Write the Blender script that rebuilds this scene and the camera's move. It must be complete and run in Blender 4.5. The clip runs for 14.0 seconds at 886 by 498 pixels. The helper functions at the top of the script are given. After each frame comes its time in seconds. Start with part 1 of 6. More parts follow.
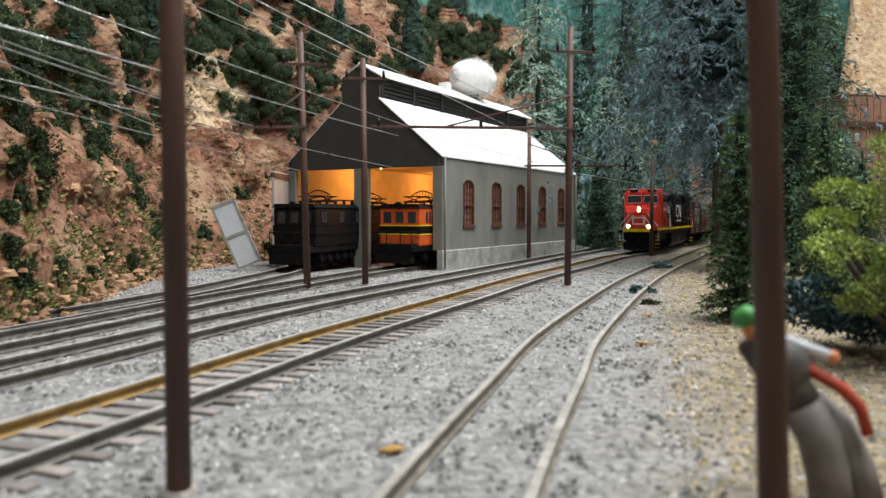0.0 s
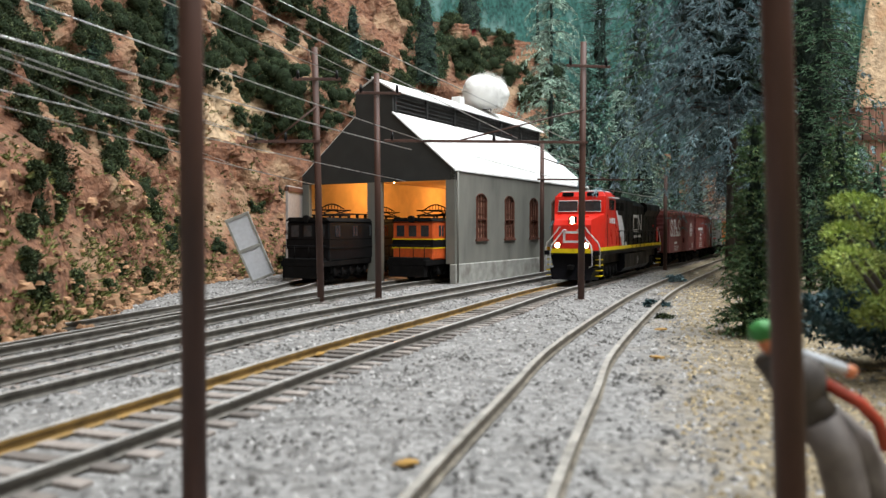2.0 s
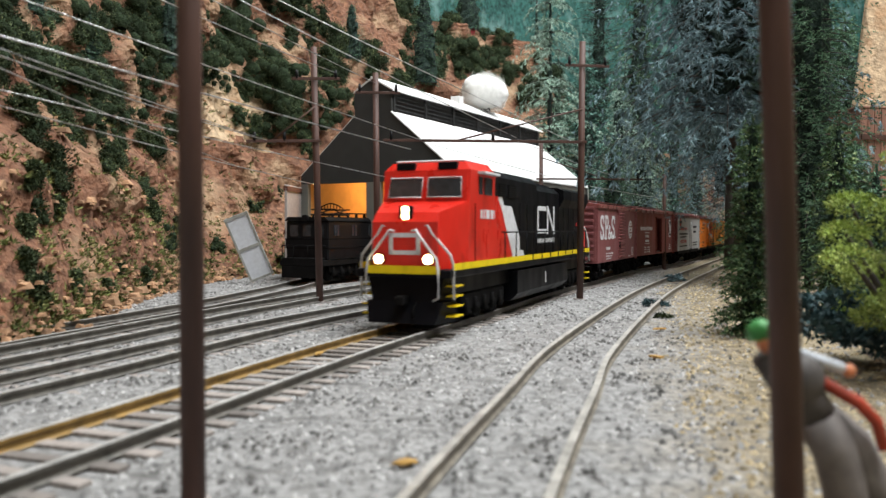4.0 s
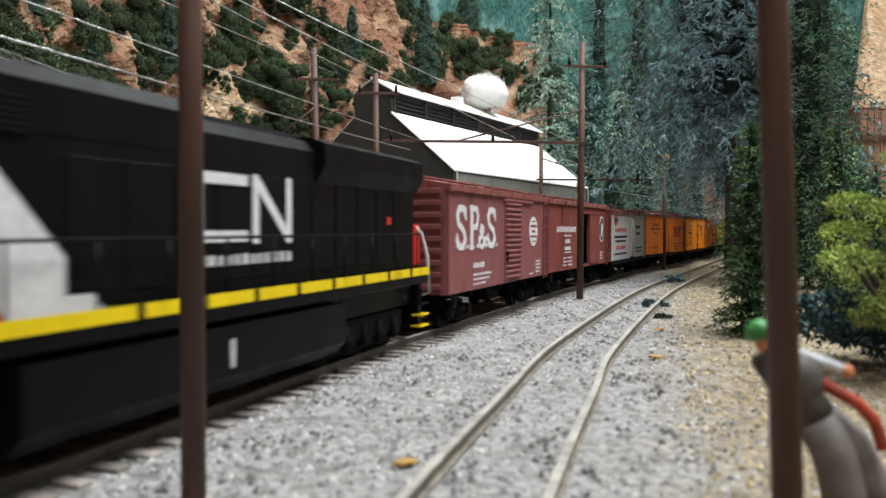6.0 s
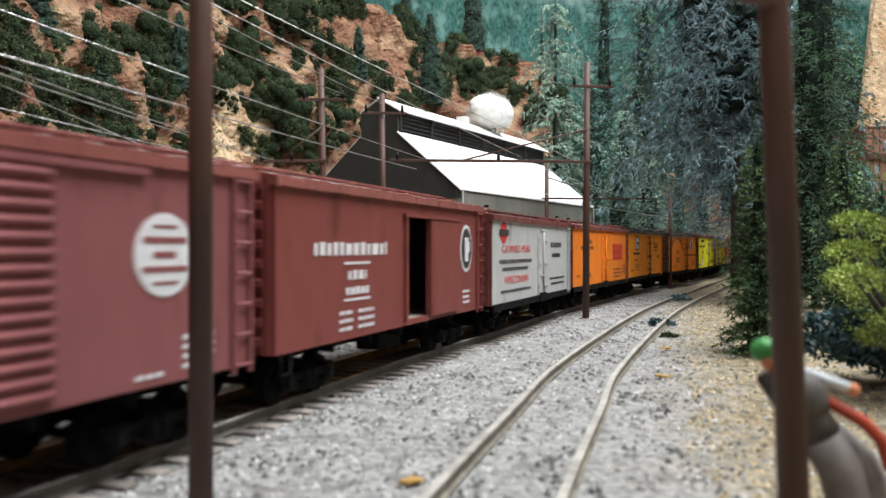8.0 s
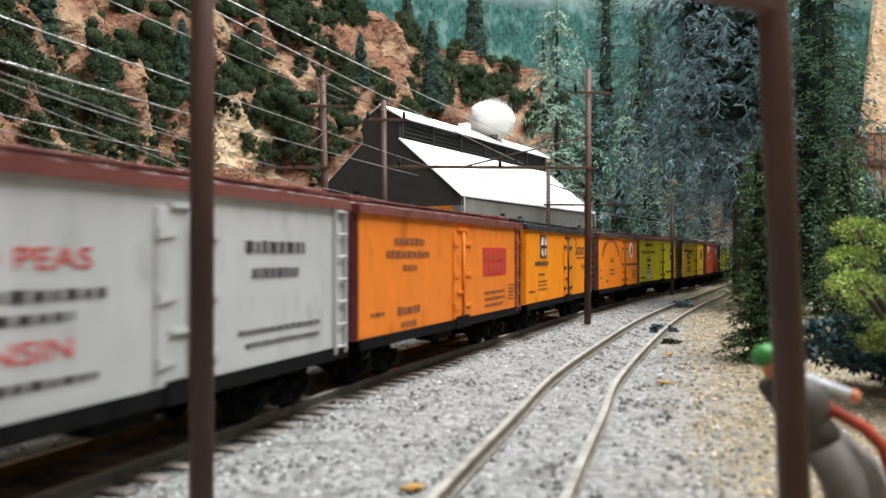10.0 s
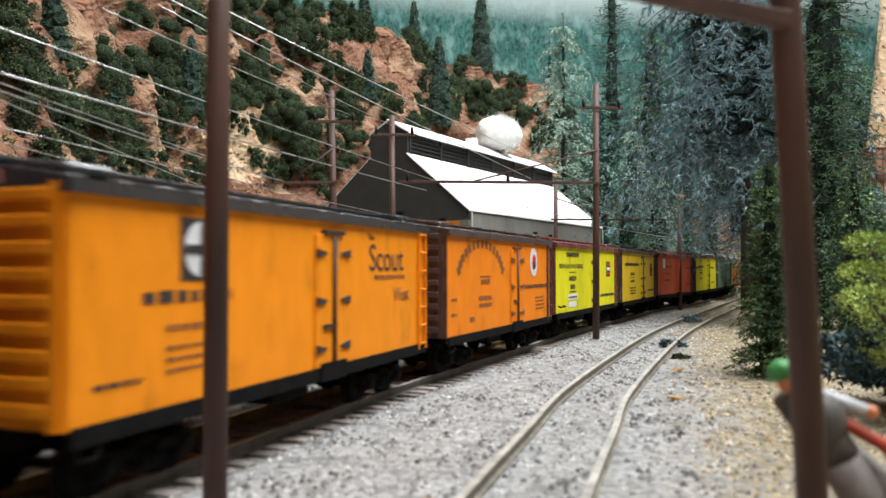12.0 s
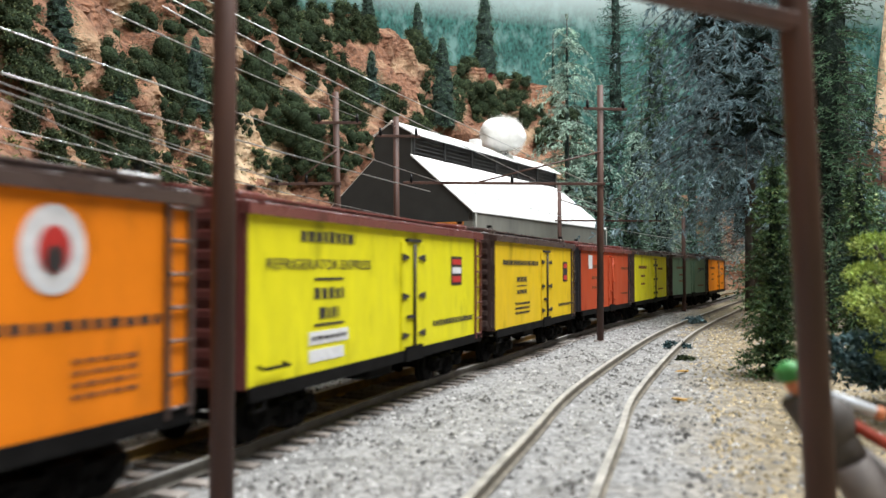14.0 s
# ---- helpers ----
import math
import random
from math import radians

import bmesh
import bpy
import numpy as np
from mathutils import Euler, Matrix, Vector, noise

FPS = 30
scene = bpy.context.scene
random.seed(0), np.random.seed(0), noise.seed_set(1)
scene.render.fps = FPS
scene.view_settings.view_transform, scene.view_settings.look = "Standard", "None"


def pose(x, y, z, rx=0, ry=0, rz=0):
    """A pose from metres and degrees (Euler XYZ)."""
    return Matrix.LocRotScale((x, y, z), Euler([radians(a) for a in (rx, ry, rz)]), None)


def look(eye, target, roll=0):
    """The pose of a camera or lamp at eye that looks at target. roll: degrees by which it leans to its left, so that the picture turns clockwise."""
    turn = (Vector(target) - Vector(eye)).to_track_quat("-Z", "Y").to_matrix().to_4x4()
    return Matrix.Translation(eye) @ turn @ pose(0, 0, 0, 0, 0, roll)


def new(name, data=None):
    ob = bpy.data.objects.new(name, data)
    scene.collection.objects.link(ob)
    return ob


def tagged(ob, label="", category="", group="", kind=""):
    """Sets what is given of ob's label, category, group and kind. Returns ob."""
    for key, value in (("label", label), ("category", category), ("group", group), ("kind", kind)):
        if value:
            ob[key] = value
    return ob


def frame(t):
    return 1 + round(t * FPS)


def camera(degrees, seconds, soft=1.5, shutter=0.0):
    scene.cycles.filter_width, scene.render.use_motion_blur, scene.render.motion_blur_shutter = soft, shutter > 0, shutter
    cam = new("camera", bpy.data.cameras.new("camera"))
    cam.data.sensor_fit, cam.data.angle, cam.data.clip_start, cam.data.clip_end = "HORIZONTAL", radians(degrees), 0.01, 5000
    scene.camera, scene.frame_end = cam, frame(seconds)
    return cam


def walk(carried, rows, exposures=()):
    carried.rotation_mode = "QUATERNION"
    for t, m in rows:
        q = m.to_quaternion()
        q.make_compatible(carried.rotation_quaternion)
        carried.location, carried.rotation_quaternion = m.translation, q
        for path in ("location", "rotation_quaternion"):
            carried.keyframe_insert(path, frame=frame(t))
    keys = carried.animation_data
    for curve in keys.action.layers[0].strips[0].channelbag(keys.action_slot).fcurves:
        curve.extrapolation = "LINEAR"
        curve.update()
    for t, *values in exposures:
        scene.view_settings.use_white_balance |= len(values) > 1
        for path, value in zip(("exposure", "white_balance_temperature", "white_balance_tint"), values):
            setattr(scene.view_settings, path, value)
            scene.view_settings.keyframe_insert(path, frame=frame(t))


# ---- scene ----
cam = camera(60.0, 14.0, 1.4, 0.5)
PATH = [
    (0, pose(0.00031, 0.00043, 0.035, 87.460, 0, -0.857)),
    (0.5, pose(-0.00024, 0.00047, 0.035, 87.717, 0, -0.131)),
    (1, pose(-0.00010, 0.00020, 0.035, 88.031, 0, -0.010)),
    (1.5, pose(0.00000, 0.00000, 0.035, 88.355, 0, -0.000)),
    (2, pose(0.00000, 0.00000, 0.035, 88.480, 0, 0.076)),
    (2.5, pose(0.00000, 0.00000, 0.035, 88.460, 0, 0.059)),
    (3, pose(0.00000, 0.00000, 0.035, 88.423, 0, 0.004)),
    (5.5, pose(0.00015, -0.00025, 0.035, 88.486, 0, 0.015)),
    (6, pose(0.00012, -0.00035, 0.035, 88.486, 0, 0.015)),
    (6.5, pose(0.00004, -0.00057, 0.035, 88.597, 0, 0.093)),
    (7, pose(0.00000, -0.00065, 0.035, 88.774, 0, 0.183)),
    (7.5, pose(0.00000, -0.00077, 0.035, 89.276, 0, 0.276)),
    (8, pose(0.00004, -0.00120, 0.035, 89.890, 0, 0.442)),
    (10.5, pose(0.00020, -0.00140, 0.035, 90.560, 0, 0.671)),
    (11, pose(-0.00059, -0.00167, 0.035, 90.932, 0, 0.933)),
    (11.5, pose(-0.00070, -0.00160, 0.035, 91.250, 0, 0.964)),
    (12, pose(-0.00079, -0.00150, 0.035, 91.455, 0, 1.037)),
    (12.5, pose(-0.00079, -0.00150, 0.035, 91.584, 0, 1.111)),
    (13, pose(-0.00079, -0.00150, 0.035, 91.495, 0, 1.137)),
    (13.5, pose(-0.00100, -0.00147, 0.035, 91.507, 0, 1.215)),
    (14, pose(-0.00124, -0.00144, 0.035, 91.546, 0, 1.273)),
]
walk(cam, PATH, [(0, -0.10), (3, -0.08), (6, 0.0), (8, 0.08), (10.5, 0.14), (14, 0.18)])
cam.data.dof.use_dof = True
cam.data.dof.focus_distance = 0.5
cam.data.dof.aperture_fstop = 34.0

# ---------------------------------------------------------------- light
world = bpy.data.worlds.new("room_air")
scene.world = world
world.use_nodes = True
world.node_tree.nodes["Background"].inputs[0].default_value = (0.80, 0.88, 1.0, 1)
world.node_tree.nodes["Background"].inputs[1].default_value = 0.10
scene.view_settings.exposure = 0.0


def area_lamp(name, eye, target, sx, sy, watts, colour):
    data = bpy.data.lights.new(name, "AREA")
    data.shape, data.size, data.size_y, data.energy, data.color = "RECTANGLE", sx, sy, watts, colour
    ob = new(name, data)
    ob.matrix_world = look(eye, target)
    return tagged(ob, "bright fluorescent tube light over the layout", "lamp", kind="structure")


area_lamp("ceiling_tube_light", (0.50, 0.02, 1.15), (0.10, 0.40, 0), 1.2, 0.30, 25.0, (0.965, 0.985, 1.0))
area_lamp("ceiling_tube_light", (0.36, 0.72, 1.28), (0.26, 0.74, 0), 1.2, 0.30, 23.0, (0.93, 0.985, 1.0))

# ---------------------------------------------------------------- tools (lengths in millimetres)
MM = 0.001
rnd = random.Random(7)


def at(x, y, z=0, rz=0, rx=0, ry=0):
    return pose(x * MM, y * MM, z * MM, rx, ry, rz)


def thing(name, m, label, category, group="", kind=""):
    ob = new(name)
    ob.empty_display_size = 0.01
    ob.matrix_basis = m
    return tagged(ob, label, category, group, kind)


def mesh_of(name, bm, mats, smooth=False):
    bmesh.ops.scale(bm, vec=(MM, MM, MM), verts=bm.verts)
    me = bpy.data.meshes.new(name)
    bm.normal_update()
    bm.to_mesh(me)
    bm.free()
    for mat in (mats if isinstance(mats, (list, tuple)) else [mats]):
        me.materials.append(mat)
    if smooth:
        for p in me.polygons:
            p.use_smooth = True
    return me


def part(name, bm, mats, parent=None, label="", m=None, smooth=False):
    ob = new(name, mesh_of(name, bm, mats, smooth))
    if parent is not None:
        ob.parent = parent
    if m is not None:
        ob.matrix_basis = m
    if label:
        ob["label"] = label
    return ob


def box(bm, x0, x1, y0, y1, z0, z1, m=None, bevel=0.0, mi=0):
    vs = [bm.verts.new((x, y, z)) for x in (x0, x1) for y in (y0, y1) for z in (z0, z1)]
    fs = [bm.faces.new([vs[i] for i in q]) for q in
          ((0, 1, 3, 2), (4, 6, 7, 5), (0, 4, 5, 1), (2, 3, 7, 6), (0, 2, 6, 4), (1, 5, 7, 3))]
    for f in fs:
        f.material_index = mi
    if bevel > 0:
        es = list({e for f in fs for e in f.edges})
        out = bmesh.ops.bevel(bm, geom=es, offset=bevel, segments=1, profile=0.5, affect="EDGES")
        vs = list({v for f in out["faces"] for v in f.verts})
        for f in out["faces"]:
            f.material_index = mi
    if m is not None:
        for v in vs:
            v.co = m @ v.co
    return bm


def mbox(*a, **k):
    return box(bmesh.new(), *a, **k)


def rod(bm, p0, p1, r0, r1=None, n=8, caps=True, mi=0):
    """A tapered round bar from p0 to p1."""
    r1 = r0 if r1 is None else r1
    p0, p1 = Vector(p0), Vector(p1)
    d = (p1 - p0)
    q = d.to_track_quat("Z", "Y")
    rings = []
    for p, r in ((p0, r0), (p1, r1)):
        rings.append([bm.verts.new(p + q @ Vector((r * math.cos(2 * math.pi * k / n), r * math.sin(2 * math.pi * k / n), 0))) for k in range(n)])
    for k in range(n):
        f = bm.faces.new((rings[0][k], rings[0][(k + 1) % n], rings[1][(k + 1) % n], rings[1][k]))
        f.material_index, f.smooth = mi, True
    if caps:
        for ring in (list(reversed(rings[0])), rings[1]):
            bm.faces.new(ring).material_index = mi
    return bm


def tube(bm, pts, r, n=5, mi=0):
    """A bar that follows points."""
    pts = [Vector(p) for p in pts]
    rings = []
    for i, p in enumerate(pts):
        d = pts[min(i + 1, len(pts) - 1)] - pts[max(i - 1, 0)]
        q = d.to_track_quat("Z", "Y")
        rings.append([bm.verts.new(p + q @ Vector((r * math.cos(2 * math.pi * k / n), r * math.sin(2 * math.pi * k / n), 0))) for k in range(n)])
    for a, b in zip(rings, rings[1:]):
        for k in range(n):
            f = bm.faces.new((a[k], a[(k + 1) % n], b[(k + 1) % n], b[k]))
            f.material_index, f.smooth = mi, True
    bm.faces.new(list(reversed(rings[0]))).material_index = mi
    bm.faces.new(rings[-1]).material_index = mi
    return bm


def prism(bm, outline, x0, x1, mi=0):
    """An outline of (y, z) drawn out along x."""
    a = [bm.verts.new((x0, y, z)) for y, z in outline]
    b = [bm.verts.new((x1, y, z)) for y, z in outline]
    n = len(outline)
    for k in range(n):
        bm.faces.new((a[k], a[(k + 1) % n], b[(k + 1) % n], b[k])).material_index = mi
    bm.faces.new(list(reversed(a))).material_index = mi
    bm.faces.new(b).material_index = mi
    return bm


def ball(bm, c, r, sub=1, squash=(1, 1, 1), jitter=0.0, mi=0, rr=rnd):
    out = bmesh.ops.create_icosphere(bm, subdivisions=sub, radius=1.0)
    for v in out["verts"]:
        k = 1 + jitter * (rr.random() - 0.5) * 2
        v.co = Vector(c) + Vector((v.co.x * squash[0], v.co.y * squash[1], v.co.z * squash[2])) * r * k
        for f in v.link_faces:
            f.material_index = mi
    return bm


class Way:
    """A smooth line through points of the plan, by its length."""

    def __init__(self, pts, step=2.0):
        p = [Vector((x, y, 0)) for x, y in pts]
        p = [2 * p[0] - p[1]] + p + [2 * p[-1] - p[-2]]
        self.pts = []
        for a, b, c, d in zip(p, p[1:], p[2:], p[3:]):
            n = max(2, int((c - b).length / step))
            for k in range(n):
                t = k / n
                self.pts.append(0.5 * ((2 * b) + (c - a) * t + (2 * a - 5 * b + 4 * c - d) * t * t + (3 * b - a - 3 * c + d) * t ** 3))
        self.pts.append(p[-2])
        self.lens = [0.0]
        for a, b in zip(self.pts, self.pts[1:]):
            self.lens.append(self.lens[-1] + (b - a).length)
        self.length = self.lens[-1]

    def place(self, s):
        x = float(np.interp(s, self.lens, [p.x for p in self.pts]))
        y = float(np.interp(s, self.lens, [p.y for p in self.pts]))
        return Vector((x, y, 0))

    def heading(self, s):
        d = self.place(min(s + 6, self.length)) - self.place(max(s - 6, 0))
        return math.atan2(d.y, d.x)

    def near(self, x, y):
        k = min(range(len(self.pts)), key=lambda i: (self.pts[i].x - x) ** 2 + (self.pts[i].y - y) ** 2)
        return self.lens[k]


# ---------------------------------------------------------------- materials
def material(name, base, rough=0.7, metal=0.0, vary=0.25, scale=40.0, bump=0.0, bump_scale=None, dirt=None, dirt_amount=0.0, dirt_scale=9.0,
             stretch=(1, 1, 1), per_object=0.0, per_island=0.0, spec=0.4, emit=None, emit_strength=0.0):
    """A surface with variation at two scales, optional dirt in patches and fine relief. Scales are per decimetre."""
    mat = bpy.data.materials.new(name)
    mat.use_nodes = True
    nt = mat.node_tree
    bsdf = nt.nodes["Principled BSDF"]
    bsdf.inputs["Roughness"].default_value = rough
    bsdf.inputs["Metallic"].default_value = metal
    bsdf.inputs["Specular IOR Level"].default_value = spec
    co = nt.nodes.new("ShaderNodeTexCoord")
    mp = nt.nodes.new("ShaderNodeMapping")
    mp.inputs["Scale"].default_value = [10 * k for k in stretch]
    nt.links.new(co.outputs["Object"], mp.inputs[0])

    def noisy(sc, detail=4):
        n = nt.nodes.new("ShaderNodeTexNoise")
        n.inputs["Scale"].default_value, n.inputs["Detail"].default_value = sc, detail
        nt.links.new(mp.outputs[0], n.inputs["Vector"])
        return n.outputs["Fac"]

    def mixed(kind, fac, a, b):
        m = nt.nodes.new("ShaderNodeMix")
        m.data_type, m.blend_type = "RGBA", kind
        for sock, val in ((m.inputs["Factor"], fac), (m.inputs["A"], a), (m.inputs["B"], b)):
            if isinstance(val, (int, float)):
                sock.default_value = val
            elif isinstance(val, tuple):
                sock.default_value = (*val, 1)
            else:
                nt.links.new(val, sock)
        return m.outputs["Result"]

    def curve(fac, lo, hi, a=0.0, b=1.0):
        r = nt.nodes.new("ShaderNodeMapRange")
        for k, v in zip(("From Min", "From Max", "To Min", "To Max"), (lo, hi, a, b)):
            r.inputs[k].default_value = v
        nt.links.new(fac, r.inputs["Value"])
        return r.outputs[0]

    dark = tuple(c * (1 - vary) for c in base)
    light = tuple(min(1.0, c * (1 + vary)) for c in base)
    col = mixed("MIX", curve(noisy(scale), 0.3, 0.7), dark, light)
    col = mixed("MULTIPLY", curve(noisy(scale * 0.13, 3), 0.35, 0.7, 0.0, min(1.0, vary * 1.6)), col, (0.72, 0.72, 0.72))
    if dirt is not None:
        col = mixed("MIX", curve(noisy(dirt_scale, 6), 0.62 - 0.3 * dirt_amount, 0.78 - 0.25 * dirt_amount), col, dirt)
    if per_object or per_island:
        if per_object:
            src = nt.nodes.new("ShaderNodeObjectInfo").outputs["Random"]
        else:
            src = nt.nodes.new("ShaderNodeNewGeometry").outputs["Random Per Island"]
        amount = per_object or per_island
        hsv = nt.nodes.new("ShaderNodeHueSaturation")
        nt.links.new(curve(src, 0, 1, 1 - amount, 1 + amount), hsv.inputs["Value"])
        nt.links.new(col, hsv.inputs["Color"])
        col = hsv.outputs[0]
    nt.links.new(col, bsdf.inputs["Base Color"])
    nt.links.new(curve(noisy(scale * 0.5, 3), 0.3, 0.7, max(0.02, rough - 0.12), min(1, rough + 0.1)), bsdf.inputs["Roughness"])
    if bump:
        b = nt.nodes.new("ShaderNodeBump")
        b.inputs["Strength"].default_value, b.inputs["Distance"].default_value = 1.0, bump * MM
        nt.links.new(noisy(bump_scale or scale, 5), b.inputs["Height"])
        nt.links.new(b.outputs[0], bsdf.inputs["Normal"])
    if emit:
        bsdf.inputs["Emission Color"].default_value = (*emit, 1)
        bsdf.inputs["Emission Strength"].default_value = emit_strength
    return mat


M = {}
M["ground"] = material("gravel_ground", (0.265, 0.258, 0.252), 0.95, vary=0.45, scale=55, bump=1.2, bump_scale=45, dirt=(0.12, 0.115, 0.11), dirt_amount=0.35, dirt_scale=16)
def tan_side(mat):
    """The ground turns tan and ochre on the far side of the siding."""
    nt = mat.node_tree
    bsdf = nt.nodes["Principled BSDF"]
    src = bsdf.inputs["Base Color"].links[0].from_socket
    co = nt.nodes.new("ShaderNodeTexCoord")
    sep = nt.nodes.new("ShaderNodeSeparateXYZ")
    nt.links.new(co.outputs["Object"], sep.inputs[0])
    line = nt.nodes.new("ShaderNodeMath")
    line.operation, line.inputs[1].default_value = "MULTIPLY_ADD", -0.27
    nt.links.new(sep.outputs["Y"], line.inputs[0])
    nt.links.new(sep.outputs["X"], line.inputs[2])
    wob = nt.nodes.new("ShaderNodeTexNoise")
    wob.inputs["Scale"].default_value = 45.0
    nt.links.new(co.outputs["Object"], wob.inputs["Vector"])
    both = nt.nodes.new("ShaderNodeMath")
    both.operation, both.inputs[1].default_value = "MULTIPLY_ADD", 0.05
    nt.links.new(wob.outputs["Fac"], both.inputs[0])
    nt.links.new(line.outputs[0], both.inputs[2])
    mr = nt.nodes.new("ShaderNodeMapRange")
    mr.inputs["From Min"].default_value, mr.inputs["From Max"].default_value = 0.020, 0.052
    nt.links.new(both.outputs[0], mr.inputs["Value"])
    mix = nt.nodes.new("ShaderNodeMix")
    mix.data_type, mix.blend_type = "RGBA", "MULTIPLY"
    mix.inputs["B"].default_value = (0.92, 0.76, 0.50, 1)
    nt.links.new(mr.outputs[0], mix.inputs["Factor"])
    nt.links.new(src, mix.inputs["A"])
    nt.links.new(mix.outputs["Result"], bsdf.inputs["Base Color"])


tan_side(M["ground"])
M["stone"] = material("ballast_stone", (0.315, 0.308, 0.302), 0.95, vary=0.3, scale=60, per_island=0.6)
M["tan_stone"] = material("tan_gravel", (0.36, 0.29, 0.18), 0.95, vary=0.3, scale=60, per_island=0.6)
M["soil"] = material("orange_soil", (0.205, 0.096, 0.055), 0.95, vary=0.5, scale=24, bump=3.0, bump_scale=26, dirt=(0.36, 0.24, 0.145), dirt_amount=0.40, dirt_scale=2.6)
M["pale_rock"] = material("pale_ochre_rock", (0.47, 0.34, 0.215), 0.95, vary=0.3, scale=20, bump=2.0, bump_scale=22, dirt=(0.34, 0.18, 0.085), dirt_amount=0.3, dirt_scale=3.5)
M["rail_yellow"] = material("ochre_painted_rail", (0.27, 0.165, 0.05), 0.6, 0.2, vary=0.35, scale=30)
M["rail_dark"] = material("dark_weathered_rail", (0.12, 0.11, 0.095), 0.55, 0.3, vary=0.4, scale=30)
M["rail_pale"] = material("pale_weathered_rail", (0.20, 0.175, 0.14), 0.6, 0.2, vary=0.4, scale=30)
M["rail_dull"] = material("dull_siding_rail_head", (0.40, 0.375, 0.34), 0.5, 0.3, vary=0.3, scale=30)
M["rail_top"] = material("polished_rail_head", (0.56, 0.55, 0.53), 0.4, 0.35, vary=0.2, scale=30)
M["tie"] = material("brown_wood_tie", (0.245, 0.215, 0.195), 0.9, vary=0.4, scale=40, stretch=(0.3, 2, 1), per_object=0.4, bump=0.15)
M["pole"] = material("brown_painted_pole", (0.082, 0.040, 0.030), 0.6, vary=0.35, scale=20, stretch=(1, 1, 0.2), bump=0.1)
M["wire"] = material("bright_wire", (0.62, 0.62, 0.62), 0.35, 0.9, vary=0.1)
M["shed_grey"] = material("grey_painted_wall", (0.20, 0.20, 0.175), 0.85, vary=0.12, scale=12, dirt=(0.14, 0.14, 0.125), dirt_amount=0.3, dirt_scale=6, stretch=(1, 1, 0.35))
# wall grey darkened for the gable, which faces away from the light
M["shed_front"] = material("grey_gable_in_shade", (0.044, 0.045, 0.043), 0.85, vary=0.15, scale=12)
M["concrete"] = material("weathered_concrete", (0.33, 0.33, 0.30), 0.9, vary=0.2, scale=20, dirt=(0.2, 0.19, 0.17), dirt_amount=0.35, bump=0.2)
M["roof_white"] = material("white_painted_roof", (0.80, 0.80, 0.79), 0.7, vary=0.05, scale=10, dirt=(0.62, 0.61, 0.58), dirt_amount=0.2)
M["louver"] = material("black_louver", (0.03, 0.03, 0.03), 0.7, vary=0.3)
# plaster tinted orange to carry the shed's lamp light
M["inside"] = material("lamplit_plaster", (0.62, 0.40, 0.16), 0.9, vary=0.12, scale=10)
M["window_wood"] = material("red_brown_window_frame", (0.13, 0.048, 0.03), 0.7, vary=0.3)
M["cotton"] = material("white_cotton_wool", (0.85, 0.85, 0.83), 1.0, vary=0.03, scale=30)
M["black"] = material("satin_black_paint", (0.008, 0.008, 0.009), 0.45, vary=0.3, scale=20, spec=0.14)
M["grime"] = material("grimy_black_metal", (0.008, 0.0075, 0.0075), 0.8, vary=0.4, scale=30, spec=0.08)
M["steel"] = material("steel_wheel", (0.30, 0.29, 0.28), 0.4, 0.9, vary=0.2)
M["white"] = material("white_paint", (0.75, 0.75, 0.75), 0.55, vary=0.06)
M["plain_grey"] = material("off_white_panel", (0.62, 0.64, 0.68), 0.6, vary=0.08)
M["bulb"] = material("warm_glowing_bulb", (1.0, 0.8, 0.5), 0.4, emit=(1.0, 0.62, 0.25), emit_strength=6.0)

# ---------------------------------------------------------------- ground and tracks
MAIN = Way([(-330, -600), (-215, -300), (-105, 0), (-63, 107), (-27, 210), (10, 300), (50, 400), (99, 505), (146, 608), (211, 722), (302, 910), (397, 1110), (525, 1310), (800, 1490), (1500, 1600), (2600, 1640)])
SIDING = Way([(-26, -60), (-11, 30), (4, 92), (21.5, 153), (42, 221), (100, 375), (150, 490), (190, 575), (330, 870), (480, 1150), (700, 1340)])
PASSING = Way([(-260, -300), (-150, 0), (-93, 160), (-56, 268), (3, 398), (52, 505), (150, 720), (262, 950), (380, 1190)])
SHED_A = Way([(-215, -100), (-170, 90), (-131, 228), (-105, 330), (-90, 420), (-68, 531), (50, 740)])
SHED_B = Way([(-190, -50), (-150, 110), (-116, 200), (-85, 310), (-47, 420), (-12, 500), (108, 708)])
RAIL_TOP = 2.5


def rail(way, off, s0, s1, mats, parent):
    bm = bmesh.new()
    outline = [(-0.9, 0.2), (0.9, 0.2), (0.3, 0.6), (0.3, 1.7), (0.68, 1.85), (0.68, 2.5), (-0.68, 2.5), (-0.68, 1.85), (-0.3, 1.7), (-0.3, 0.6)]
    n = max(2, int((s1 - s0) / 8))
    rings = []
    for k in range(n + 1):
        s = s0 + (s1 - s0) * k / n
        p, h = way.place(s), way.heading(s)
        side = Vector((-math.sin(h), math.cos(h), 0))
        wob = 0.12 * noise.noise(Vector((s * 0.03, off, 3)))
        rings.append([bm.verts.new(p + side * (off + y + wob) + Vector((0, 0, z))) for y, z in outline])
    m = len(outline)
    for a, b in zip(rings, rings[1:]):
        for j in range(m):
            f = bm.faces.new((a[j], b[j], b[(j + 1) % m], a[(j + 1) % m]))
            f.material_index = 1 if j in (5,) else 0
    return part("rail", bm, mats, parent)


